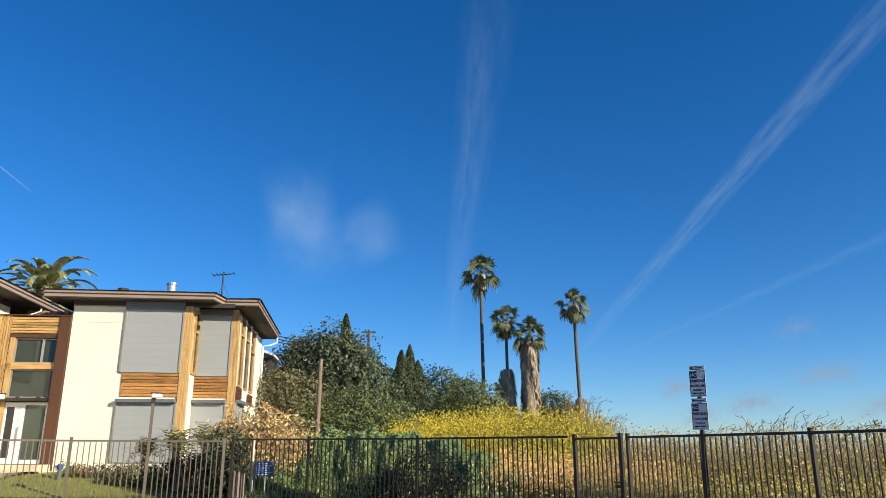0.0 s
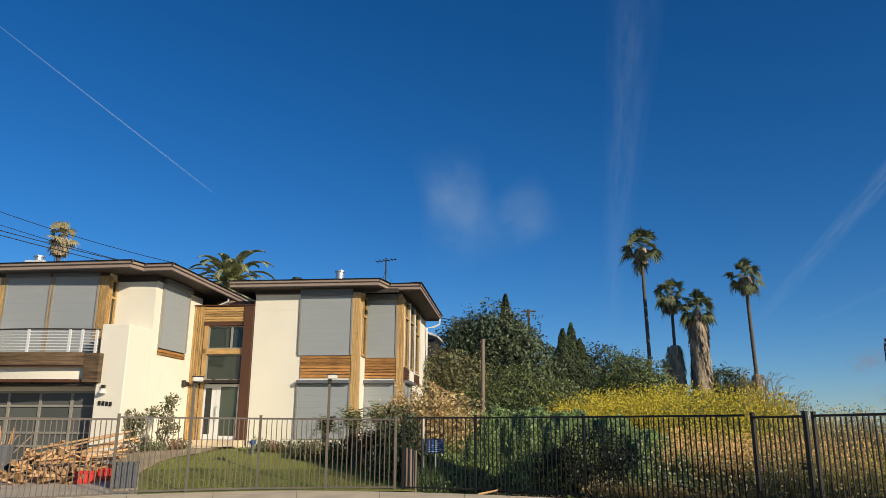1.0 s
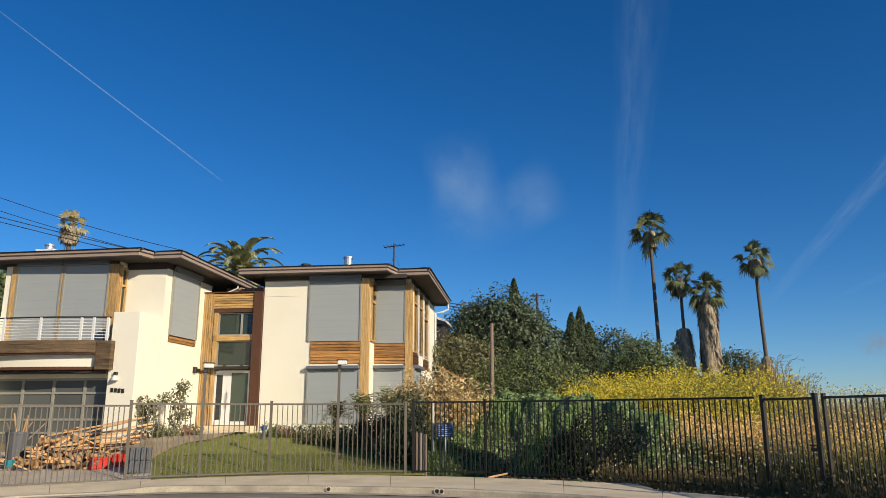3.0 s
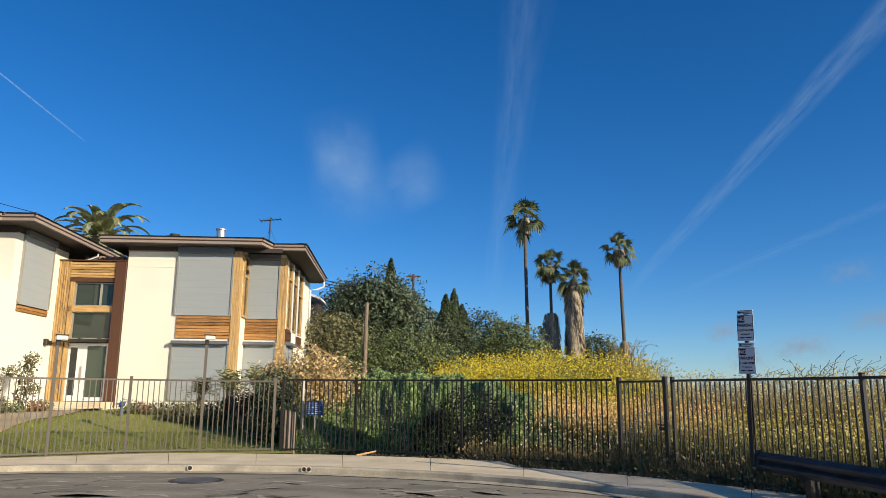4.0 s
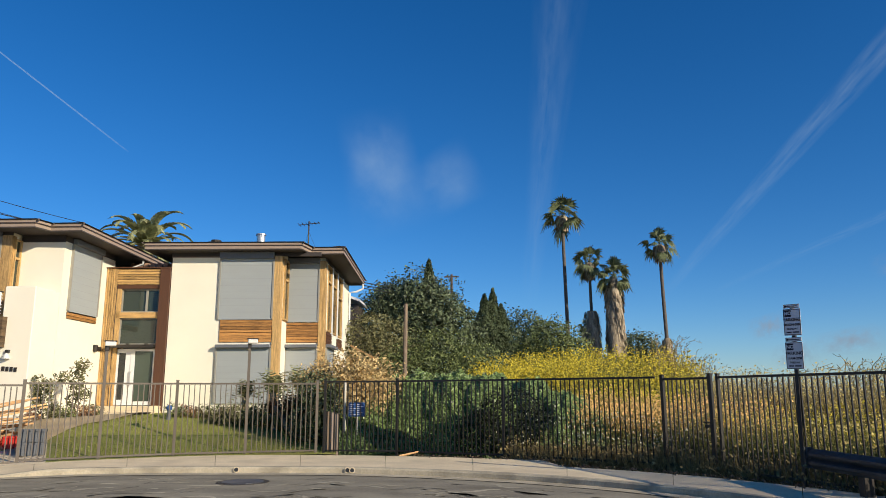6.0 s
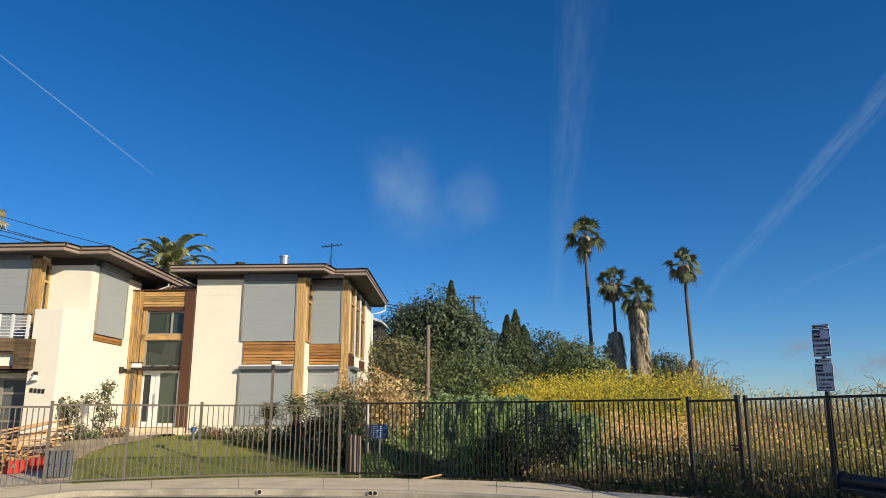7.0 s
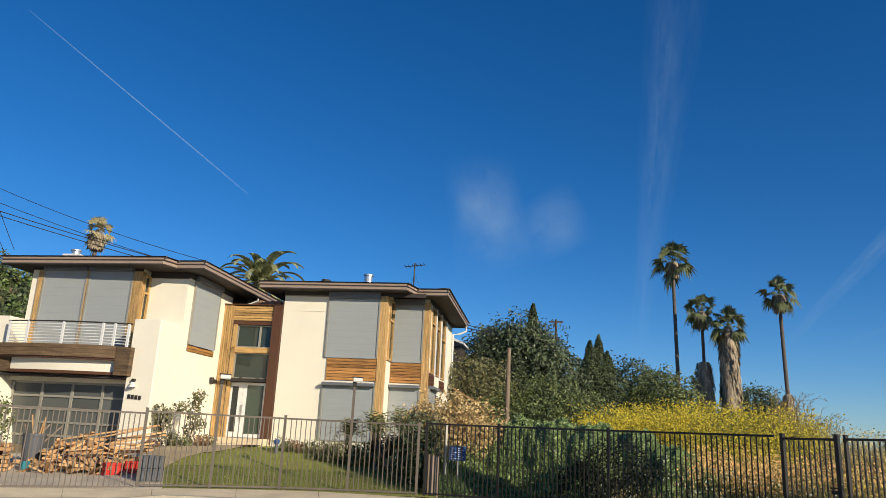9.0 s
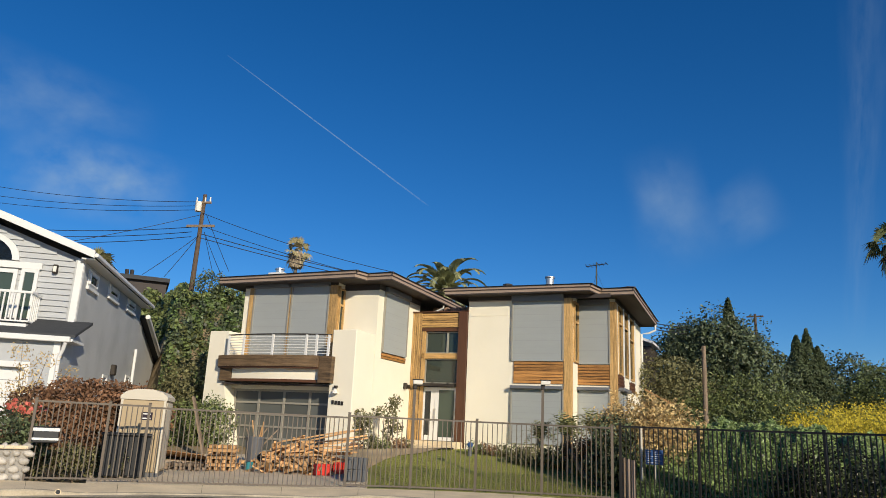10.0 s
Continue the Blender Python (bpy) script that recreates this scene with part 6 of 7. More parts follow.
tree("bed_shrub", yard(21.9, 24.2), [(0, 0, 0.35, 0.55, 0.45, 0.35), (0.7, 0, 0.35, 0.5, 0.45, 0.35), (-0.7, 0.2, 0.25, 0.5, 0.4, 0.25), (1.6, -0.3, 0.35, 0.55, 0.45, 0.35)], "leaf_olive", "dusty low shrub in the front bed", 0.05, 330, 0.03, category="shrub")
tree("dry_bush", yard(14.0, 21.9, -0.3), [(0, 0, 2.05, 1.05, 0.8, 0.75), (0.8, 0, 1.75, 0.9, 0.7, 0.75), (-0.75, 0, 1.9, 0.8, 0.6, 0.6), (0.9, -0.3, 1.0, 0.7, 0.5, 0.8), (0.2, -0.4, 1.3, 0.7, 0.5, 0.8)], "dry_leaf", "tangled bush of dry tan foliage by the fence", 0.05, 300, 0.07, category="shrub", rough=0.35)
tree("climbing_shrub", yard(15.6, 21.3, -0.2), [(0, 0, 0.9, 0.6, 0.45, 0.9), (-0.6, 0.3, 0.8, 0.6, 0.45, 0.8), (-0.2, 0, 1.7, 0.6, 0.4, 0.5)], "leaf_dark", "dark shrub at the fence corner", 0.05, 350, 0.05, category="shrub")
bm = bmesh.new()
for k in range(220):
    p0 = yard(13.6 + rng.normal(0, 1.1), 21.7 + rng.normal(0, 0.3), 0)
    p0.z = rng.uniform(0.6, 2.3)
    q = Vector((rng.normal(0.15, 0.4), rng.normal(-0.2, 0.3), rng.normal(-0.05, 0.3)))
    path_tube(bm, [p0, p0 + q * 0.5 + Vector((0, 0, 0.08)), p0 + q], [0.012, 0.01, 0.004], 4)
tagged(part("dry_twigs", bm, M["dry_leaf"]), "bare dry twigs through the tan bush", "twigs", kind="stuff")
for az, r, h in ((33.0, 27.0, 1.8), (35.3, 26.8, 1.3)):
    bl = [(rng.normal(0, 0.22), rng.normal(0, 0.2), h * t, 0.26, 0.24, 0.22) for t in (0.3, 0.42, 0.52, 0.62, 0.72, 0.82, 0.95)]
    tree("rose_bush", yard(az, r), bl, "leaf_olive", "leggy pale green rose bush by the entry walk", 0.05, 210, 0.025, category="shrub", limbs=7, group="rose bushes")
k = 0
for az, r in ((36.0, 26.8), (34.6, 26.9), (33.7, 26.8), (32.6, 27.0), (32.0, 27.3), (26.6, 25.9), (25.6, 25.8), (24.6, 25.7), (23.6, 25.6), (22.9, 25.3)):
    k += 1
    tree("edging_plant", yard(az, r, 0.02), [(0, 0, 0.2, 0.32, 0.26, 0.22), (0.25, 0, 0.15, 0.24, 0.2, 0.17)], ("leaf_mid", "red_leaf", "leaf_olive")[k % 3], ("green edging plant along the house bed", "reddish edging plant along the house bed", "dusty edging plant along the house bed")[k % 3], 0.04, 230, 0.015, category="plant", group="edging plants", limbs=2)
gnome = thing("garden_ornament", Matrix.Translation(yard(26.9, 25.5)), "small round garden ornament in the bed", "ornament")
bm = bmesh.new()
bmesh.ops.create_icosphere(bm, subdivisions=2, radius=0.1, matrix=Matrix.Translation((0, 0, 0.36)))
part("ball", bm, M["blue"], gnome, smooth=True)
part("stand", tube(bmesh.new(), (0, 0, -0.05), (0, 0, 0.28), 0.08, 0.05, 10), M["grey_plastic"], gnome)

# ---- driveway clutter ----
def pile(name, m, label, items, material="lumber"):
    root = thing(name, m, label, "lumber")
    for x, y, z, ln, w, h, yaw, tilt in items:
        part("board", boxed((-ln / 2, ln / 2, -w / 2, w / 2, 0, h)), M[material], root).matrix_local = pose(x, y, z, 0, tilt, yaw)
    return root


g = np.random.default_rng(5)
items = []
for k in range(260):
    x, y = g.normal(0, 0.85), g.normal(0, 0.5)
    top_ = 0.95 * math.exp(-(x / 1.1) ** 2 - (y / 0.75) ** 2)
    items.append((x, y, g.uniform(0.0, max(0.05, top_)), g.uniform(0.2, 0.75), g.uniform(0.05, 0.15), g.uniform(0.03, 0.09), g.uniform(-90, 90), g.uniform(-38, 38)))
pz = lambda x, y: yard_z(math.degrees(math.atan2(-x, y)), math.hypot(x, y))
pile("lumber_pile", pose(-14.75, 17.6, pz(-14.75, 17.6) - 0.02, 0, 0, 30), "heap of broken orange-brown lumber on the driveway", items)
items = [(g.normal(0, 0.25), g.normal(0, 0.3), 0.06 * k, g.uniform(1.2, 2.1), g.uniform(0.12, 0.24), 0.045, g.normal(-4, 12), g.normal(-7, 4)) for k in range(15)]
pile("lumber_stack", pose(-14.35, 18.75, pz(-14.35, 18.75) + 0.1, 0, 0, 32), "loose stack of long boards beside the heap", items)
items = []
for k in range(7):
    for j in range(4):
        items.append((0.0 if k % 2 else -0.3 + 0.2 * j, -0.3 + 0.2 * j if k % 2 else 0.0, 0.1 * k, 0.8, 0.11, 0.085, 0 if k % 2 else 90, 0))
pile("firewood_stack", pose(-16.0, 15.9, pz(-16.0, 15.9), 0, 0, 38), "cross-stacked short timber blocks on the driveway", items)
items = [(-0.5 + 0.2 * k, 0.0, 0.09 * j, 0.9, 0.1, 0.08, 88 + g.normal(0, 4), 0) for k in range(6) for j in range(2)]
pile("timber_blocks", pose(-16.6, 15.25, pz(-16.6, 15.25), 0, 0, 38), "low row of grey timber blocks", items, "timber")


def crate(m, material, label, w=0.5, dd=0.35, h=0.3):
    root = thing("crate", m, label, "crate", "crates")
    t = 0.02
    part("base", boxed((-w / 2, w / 2, -dd / 2, dd / 2, 0, t)), M[material], root)
    for s in (-1, 1):
        part("side", boxed((-w / 2, w / 2, s * (dd / 2 - t / 2) - t / 2, s * (dd / 2 - t / 2) + t / 2, t, h), (-w / 2 - 0.01, w / 2 + 0.01, s * (dd / 2) - 0.015, s * dd / 2 + 0.015, h - 0.05, h), bevel=0.004), M[material], root)
        part("end", boxed((s * (w / 2 - t / 2) - t / 2, s * (w / 2 - t / 2) + t / 2, -dd / 2 + t, dd / 2 - t, t, h)), M[material], root)
    for k in range(5):
        x = -w / 2 + w * (k + 0.5) / 5
        part("rib", boxed((x - 0.012, x + 0.012, -dd / 2 - 0.018, -dd / 2, t, h - 0.05)), M[material], root)
    return root


crate(pose(-13.5, 17.35, pz(-13.5, 17.35), 0, 0, 35), "red", "red plastic crate beside the lumber")
crate(pose(-13.1, 17.75, pz(-13.1, 17.75), 0, 0, 28), "red", "red plastic crate beside the lumber")
for k in range(2):
    crate(pose(-12.05, 16.95, pz(-12.05, 16.95) + 0.31 * k, 0, 0, 34), "grey_plastic", "grey plastic crate stacked by the gate post", 0.6, 0.4, 0.3)
bx = thing("teal_bucket", pose(-15.45, 16.4, pz(-15.45, 16.4)), "small teal bucket among timber", "bucket")
part("body", tube(bmesh.new(), (0, 0, 0), (0, 0, 0.24), 0.1, 0.13, 14), mat("teal plastic", (0.03, 0.22, 0.26), 0.5, vary=0.1), bx)


def bin_thing(m, material, label, w=0.58, dd=0.66, h=1.05, lid=True):
    root = thing("wheelie_bin", m, label, "bin", "bins")
    bm = boxed((-w / 2, w / 2, -dd / 2, dd / 2, 0.08, h))
    for v in bm.verts:
        if v.co.z < 0.1:
            v.co.x *= 0.82
            v.co.y *= 0.8
    bmesh.ops.bevel(bm, geom=list(bm.edges), offset=0.03, segments=2, affect="EDGES")
    part("body", bm, M[material], root, smooth=False)
    if lid:
        part("lid", boxed((-w / 2 - 0.03, w / 2 + 0.03, -dd / 2 - 0.04, dd / 2 + 0.02, h, h + 0.07), bevel=0.025), M[material], root)
        part("handle", tube(bmesh.new(), (-w / 2, dd / 2 + 0.06, h - 0.03), (w / 2, dd / 2 + 0.06, h - 0.03), 0.018, 0.018, 8), M[material], root)
    for s in (-1, 1):
        part("wheel", tube(bmesh.new(), (s * w * 0.42, dd * 0.4, 0.11), (s * (w * 0.42 + 0.05), dd * 0.4, 0.11), 0.11, 0.11, 14), M["black"], root)
    return root


for az, r in ((52.6, 20.5), (51.0, 20.55)):
    bin_thing(Matrix.Translation(polar(az, r, 0.13)) @ pose(0, 0, 0, 0, 0, az), "black", "black wheeled bin behind the fence")
bin_thing(Matrix.Translation(polar(60.8, 21.6, 0.6)) @ pose(0, 0, 0, 0, 0, 50), "grey_plastic", "grey wheeled bin before the neighbour's garage", 0.6, 0.7, 1.1)
bag = thing("garden_tub", Matrix.Translation(polar(60.6, 20.6, 0.8)), "black garden tub on the wall", "tub")
part("body", tube(bmesh.new(), (0, 0, 0), (0, 0, 0.3), 0.3, 0.36, 16), M["black"], bag)
can = thing("trash_can", pose(-16.05, 17.2, pz(-16.05, 17.2)), "blue-grey trash can stuffed with offcuts", "bin")
part("body", tube(bmesh.new(), (0, 0, 0), (0, 0, 0.82), 0.22, 0.28, 16), M["grey_plastic"], can)
part("rim", tube(bmesh.new(), (0, 0, 0.8), (0, 0, 0.86), 0.3, 0.3, 16), M["grey_plastic"], can)
for k in range(6):
    part("offcut", boxed((-0.018, 0.018, -0.01, 0.01, 0, 0.75 + 0.3 * g.uniform())), M["timber" if k % 2 else "lumber"], can).matrix_local = pose(g.normal(0, 0.08), g.normal(0, 0.08), 0.35, g.normal(0, 14), 40 if k == 1 else g.normal(0, 18), g.uniform(0, 180))
ply = thing("plywood_sheet", pose(-18.4, 16.5, pz(-18.4, 16.5) + 0.12, -14, 4, 20), "rusty brown plywood sheet lying on the driveway", "plywood")
part("sheet", boxed((-1.0, 1.0, -0.6, 0.6, 0, 0.03)), M["tin"], ply)
for k in range(5):
    part("plank", boxed((-0.9, 0.9, 0.75 + 0.16 * k, 0.85 + 0.16 * k, 0.02 * k, 0.04 + 0.02 * k)), M["timber"], ply).matrix_local = pose(0, 0, 0, 0, 0, 6 * k - 10)
board = thing("leaning_board", pose(-19.6, 18.6, 0.4, 0, -16, 40), "pale board leaning by the hedge", "board")
part("board", boxed((-0.03, 0.03, -0.25, 0.25, 0, 2.1)), M["timber"], board)

# portable toilet
pt = thing("portable_toilet", Matrix.Translation(polar(50.75, 21.3, 0.16)) @ pose(0, 0, 0, 0, 0, 40), "beige portable toilet with an off-white domed roof", "portable toilet")
part("skid", boxed((-0.56, 0.56, -0.58, 0.58, 0, 0.12)), M["grey_plastic"], pt)
body = part("body", boxed((-0.54, 0.54, -0.56, 0.56, 0.12, 1.95), bevel=0.03), M["beige"], pt)
bm = bmesh.new()
sec = [(-0.58, 1.93), (-0.58, 2.02), (-0.45, 2.13), (-0.2, 2.2), (0.2, 2.2), (0.45, 2.13), (0.58, 2.02), (0.58, 1.93)]
ra = [[bm.verts.new((x, y, z)) for x, z in sec] for y in (-0.6, 0.6)]
for k in range(len(sec)):
    j = (k + 1) % len(sec)
    bm.faces.new((ra[0][k], ra[0][j], ra[1][j], ra[1][k]))
bm.faces.new(ra[0])
bm.faces.new(ra[1][::-1])
bmesh.ops.recalc_face_normals(bm, faces=bm.faces)
part("roof", bm, M["cream_plastic"], pt)
part("arch_panel", boxed((-0.36, 0.36, -0.575, -0.56, 0.5, 1.82), bevel=0.007), M["beige"], body)
part("sticker", boxed((-0.02, 0.26, -0.585, -0.578, 1.42, 1.62)), M["ink"], body)
part("sticker_bar", boxed((0.02, 0.22, -0.589, -0.586, 1.56, 1.59), (0.02, 0.22, -0.589, -0.586, 1.45, 1.48)), M["white"], body)
dr = part("door", boxed((0.54, 0.565, -0.42, 0.42, 0.2, 1.88), bevel=0.01), M["cream_plastic"], pt)
part("handle", boxed((0.565, 0.59, 0.28, 0.36, 0.95, 1.15)), M["grey_plastic"], dr)
for s in (-1, 1):
    part("corner_post", boxed((s * 0.53 - 0.03, s * 0.53 + 0.03, -0.585, -0.53, 0.12, 1.95)), M["cream_plastic"], pt)

# mailbox on the fence
mb = thing("mailbox", Matrix.Translation(polar(56.9, 19.62, 0.98)) @ pose(0, 0, 0, 0, 0, 57), "black mailbox with white bands hung on the fence", "mailbox")
part("body", boxed((-0.27, 0.27, -0.2, 0.0, 0.0, 0.36), bevel=0.02), M["black"], mb)
part("band", boxed((-0.275, 0.275, -0.206, -0.2, 0.26, 0.33)), M["white"], mb)
part("band", boxed((-0.275, 0.275, -0.206, -0.2, 0.06, 0.11)), M["white"], mb)
# reddish hedge and planting on the neighbour's side
tree("hedge", polar(54.4, 22.4, 0.5), [(x, y, z, 0.75, 0.7, 0.7) for x, y, z in ((-1.15, -0.85, 1.2), (-0.55, -0.35, 1.4), (0.1, 0.1, 1.42), (0.7, 0.55, 1.35), (1.1, 0.95, 1.2), (-1.2, -0.9, 0.5), (-0.4, -0.4, 0.6), (0.4, 0.2, 0.6), (1.1, 0.8, 0.5))], "red_leaf", "clipped reddish brown hedge", 0.055, 420, 0.06, category="hedge", rough=0.08)
tree("low_hedge", polar(54.6, 20.9, 0.12), [(-0.9, -0.65, 0.4, 0.6, 0.35, 0.42), (-0.2, -0.2, 0.42, 0.6, 0.35, 0.4), (0.5, 0.35, 0.4, 0.6, 0.35, 0.4)], "leaf_olive", "low grey-green hedge behind the fence", 0.045, 480, 0.03, category="hedge")
tree("rose_shrub", polar(59.2, 20.4, 0.5), [(0, 0, 0.7, 0.6, 0.5, 0.5), (-0.5, -0.5, 0.6, 0.55, 0.5, 0.45), (0.3, 0.4, 0.5, 0.5, 0.4, 0.45), (-0.9, -0.9, 0.6, 0.5, 0.4, 0.45)], "leaf_dark", "dark green rose shrub on the stone wall", 0.05, 380, 0.04, category="shrub")
pts = np.array([tuple(polar(58.9 + rng.normal(0, 0.9), 20.1, 1.75 + rng.normal(0, 0.07))) for _ in range(60)])
tagged(np_mesh("rose_blossoms", leaf_quads(pts, 0.06, None, 0.9), M["pink"]), "coral pink rose blossoms on the shrub", "flowers", kind="stuff")
bl = [(rng.normal(0, 0.45), rng.normal(0, 0.4), z, 0.32, 0.3, 0.25) for z in (0.9, 1.2, 1.5, 1.8, 2.0, 2.3, 2.5, 1.6, 2.1)]
tree("pale_tree", polar(58.9, 22.6, 0.7), bl, "dry_leaf", "thin pale sapling with sparse leaves", 0.035, 100, 0.03, limbs=9, category="tree")

# cobble wall
sw = thing("stone_wall", Matrix.Translation(polar(61.6, 19.5, 0.1)) @ pose(0, 0, 0, 0, 0, 63), "low wall of pale rounded river stones in mortar", "wall")
part("core", boxed((-1.6, 1.28, 0.06, 0.5, -0.1, 0.72)), M["mortar"], sw)
part("coping", boxed((-1.65, 1.3, -0.02, 0.55, 0.72, 0.8), bevel=0.015), M["concrete"], sw)
base_me = []
for k in range(4):
    bm = bmesh.new()
    bmesh.ops.create_icosphere(bm, subdivisions=1, radius=0.5)
    for v in bm.verts:
        v.co *= 1 + 0.25 * noise.noise(v.co * 2 + Vector((k * 7, 0, 0)))
    me = bpy.data.meshes.new("stone")
    bm.to_mesh(me)
    bm.free()
    me.materials.append(M["stone"])
    me.polygons.foreach_set("use_smooth", [True] * len(me.polygons))
    base_me.append(me)
z, row = 0.02, 0
while z < 0.72:
    x = -1.55 + 0.1 * (row % 2)
    hgt = g.uniform(0.15, 0.2)
    while x < 1.25:
        w = g.uniform(0.16, 0.32)
        s = new("stone", base_me[int(g.integers(4))])
        s.parent = sw
        s.location = (x + w / 2, 0.07, z + hgt / 2)
        s.scale = (w * 1.02, 0.22, hgt * g.uniform(0.95, 1.15))
        s.rotation_euler = (0, g.uniform(-0.3, 0.3), 0)
        x += w
    z += hgt
    row += 1

# ---- hill to the left, thick with creepers ----
blanket("creeper", 20000, 42, 50.2, lambda az: (33.0, 45.0), lambda az, r, s_: land(az, r) + 0.1 + 0.35 * math.sin(az * 2.3 + r) + 0.25 * math.sin(az * 5 - r * 1.7), "hill_ivy", "green creeper covering the hillside", 0.11, 0.4)
blanket("creeper", 8000, 42, 50.2, lambda az: (33.0, 45.0), lambda az, r, s_: land(az, r) + 0.3 + 0.35 * math.sin(az * 2.3 + r), "leaf_dark", "dark leaves in the hillside creeper", 0.11, 0.4)
tree("hill_shrub", at(47.9, 33.5, 0.9), [(0, 0, 1.8, 1.6, 1.3, 1.6), (-1.2, 0.9, 1.4, 1.2, 1.2, 1.2), (0.8, -0.5, 1.0, 1.2, 1.0, 1.0)], "leaf_olive", "scrubby olive shrub under the hill", 0.08, 120, 0.1, category="shrub", rough=0.3)
tree("hill_shrub", at(46.4, 29.5, 0.5), [(0, 0, 1.0, 0.9, 0.9, 1.0), (-0.8, -0.6, 0.9, 0.8, 0.8, 0.9)], "leaf_mid", "bright green shrub beside the driveway", 0.06, 240, 0.07, category="shrub")
tree("hill_tree", at(47.6, 44.5), [(0, 0, 0.9, 0.9, 0.9, 0.9), (0.7, 0.5, 0.5, 0.7, 0.7, 0.6)], "leaf_dark", "clipped round tree on the hill crest", 0.09, 70, 0.08)
for az, h in ((49.0, 0.35), (45.8, 0.45), (44.2, 0.5)):
    tree("crest_shrub", at(az, 44.5), [(0, 0, h * 0.6, 1.3, 1.1, h), (1.0, 0.6, h * 0.4, 1.1, 1.0, h * 0.8)], "leaf_mid", "leafy shrub along the hill crest", 0.1, 50, 0.08, category="shrub", group="crest shrubs")
fan_palm(at(55.6, 70), el_z(11.6, 70), 1.9, "grey-green palm crown behind the neighbour's roof", 0.2, (0, 0), 30, green="leaf_olive")

# ---- poles and cables ----
up = thing("utility_pole", Matrix.Translation(at(48.75, 45)) @ pose(0, 0, 0, 0, 0, 20), "brown timber utility pole with a transformer", "utility pole")
top = el_z(16.55, 45) - at(48.75, 45).z
part("pole", tube(bmesh.new(), (-0.12, 0, -0.5), (0.0, 0, top), 0.16, 0.11, 10), M["bark"], up)
part("crossarm", boxed((-0.9, 0.9, -0.12, -0.02, top - 2.1, top - 1.95)), M["timber"], up)
part("crossarm", boxed((-0.5, 0.5, -0.12, -0.02, top - 0.6, top - 0.48)), M["timber"], up)
part("transformer", tube(bmesh.new(), (-0.28, -0.1, top - 1.1), (-0.28, -0.1, top - 0.5), 0.2, 0.2, 12), M["lamp_head"], up)
for x in (-0.45, 0.1, 0.42):
    part("insulator", tube(bmesh.new(), (x, -0.07, top - 0.48), (x, -0.07, top - 0.2), 0.05, 0.03, 8), M["lamp_head"], up)
P = up.matrix_world


def cable(p0, p1, sag, label="thin black overhead cable in the sky", r=0.017, n=14):
    p0, p1 = Vector(p0), Vector(p1)
    bm = bmesh.new()
    path_tube(bm, [p0.lerp(p1, t) - Vector((0, 0, sag * 4 * t * (1 - t))) for t in np.linspace(0, 1, n)], [r] * n, 5)
    return tagged(part("cable", bm, M["wire"]), label, "cable", "overhead cables")


def on(az, el, r):
    return polar(az, r, el_z(el, r))


pole_at = lambda z, x=0.0: P @ Vector((x, -0.1, top + z))
cable(pole_at(-1.2), on(33.5, 12.0, 40), 0.25)
for k in range(2):
    cable(pole_at(-2.5 - 0.25 * k), on(18.0, 9.3 - 0.3 * k, 62), 0.6, r=0.025)
cable(pole_at(-2.0), on(13.2, 8.6, 42), 0.9)
for k, el in enumerate((15.9, 15.2, 14.7)):
    cable(pole_at(-0.5 - 0.25 * k, -0.4), on(66, el - 1.2, 62), 0.5)
for k, el in enumerate((13.2, 12.7, 12.2)):
    cable(pole_at(-2.1 - 0.3 * k, -0.5), on(66, el - 1.4, 60), 0.5, r=0.022)
cable(pole_at(-1.3), on(58.0, 11.6, 44), 0.1)
cable(pole_at(-2.6), on(50.9, 10.1, 44), 0.05)
cable(pole_at(-2.6), on(52.4, 10.1, 44), 0.05)
cable(pole_at(-1.3, 0.3), on(46.3, 11.0, 46), 0.05)
cable(pole_at(-2.4, 0.3), on(47.4, 10.6, 46), 0.05)
cable(pole_at(-2.4, 0.3), on(46.9, 10.8, 46), 0.05)
# service cables at the far side of the house and a second pole
for k in range(3):
    cable(HOUSE @ Vector((1.42, 9.8, 7.2 - 0.15 * k)), on(6.1, 8.9 - 0.25 * k, 75), 0.5, r=0.025)
up2 = thing("utility_pole", Matrix.Translation(at(5.95, 75)), "far timber utility pole above the trees", "utility pole")
t2 = el_z(9.25, 75) - at(5.95, 75).z
part("pole", tube(bmesh.new(), (0, 0, -0.5), (0, 0, t2), 0.16, 0.12, 8), M["bark"], up2)
part("crossarm", boxed((-0.75, 0.75, -0.1, 0.0, t2 - 0.32, t2 - 0.18)), M["bark"], up2)
stump = thing("timber_pole", Matrix.Translation(at(9.65, 28, land(9.65, 28) - 0.1)), "bare weathered timber pole without wires", "pole")
part("shaft", tube(bmesh.new(), (0, 0, -0.3), (0.03, 0, el_z(7.15, 28) - land(9.65, 28)), 0.095, 0.075, 10), M["timber"], stump)
part("ferrule", tube(bmesh.new(), (0, -0.02, 0.9), (0.01, -0.02, 1.25), 0.115, 0.115, 10), M["lumber"], stump)
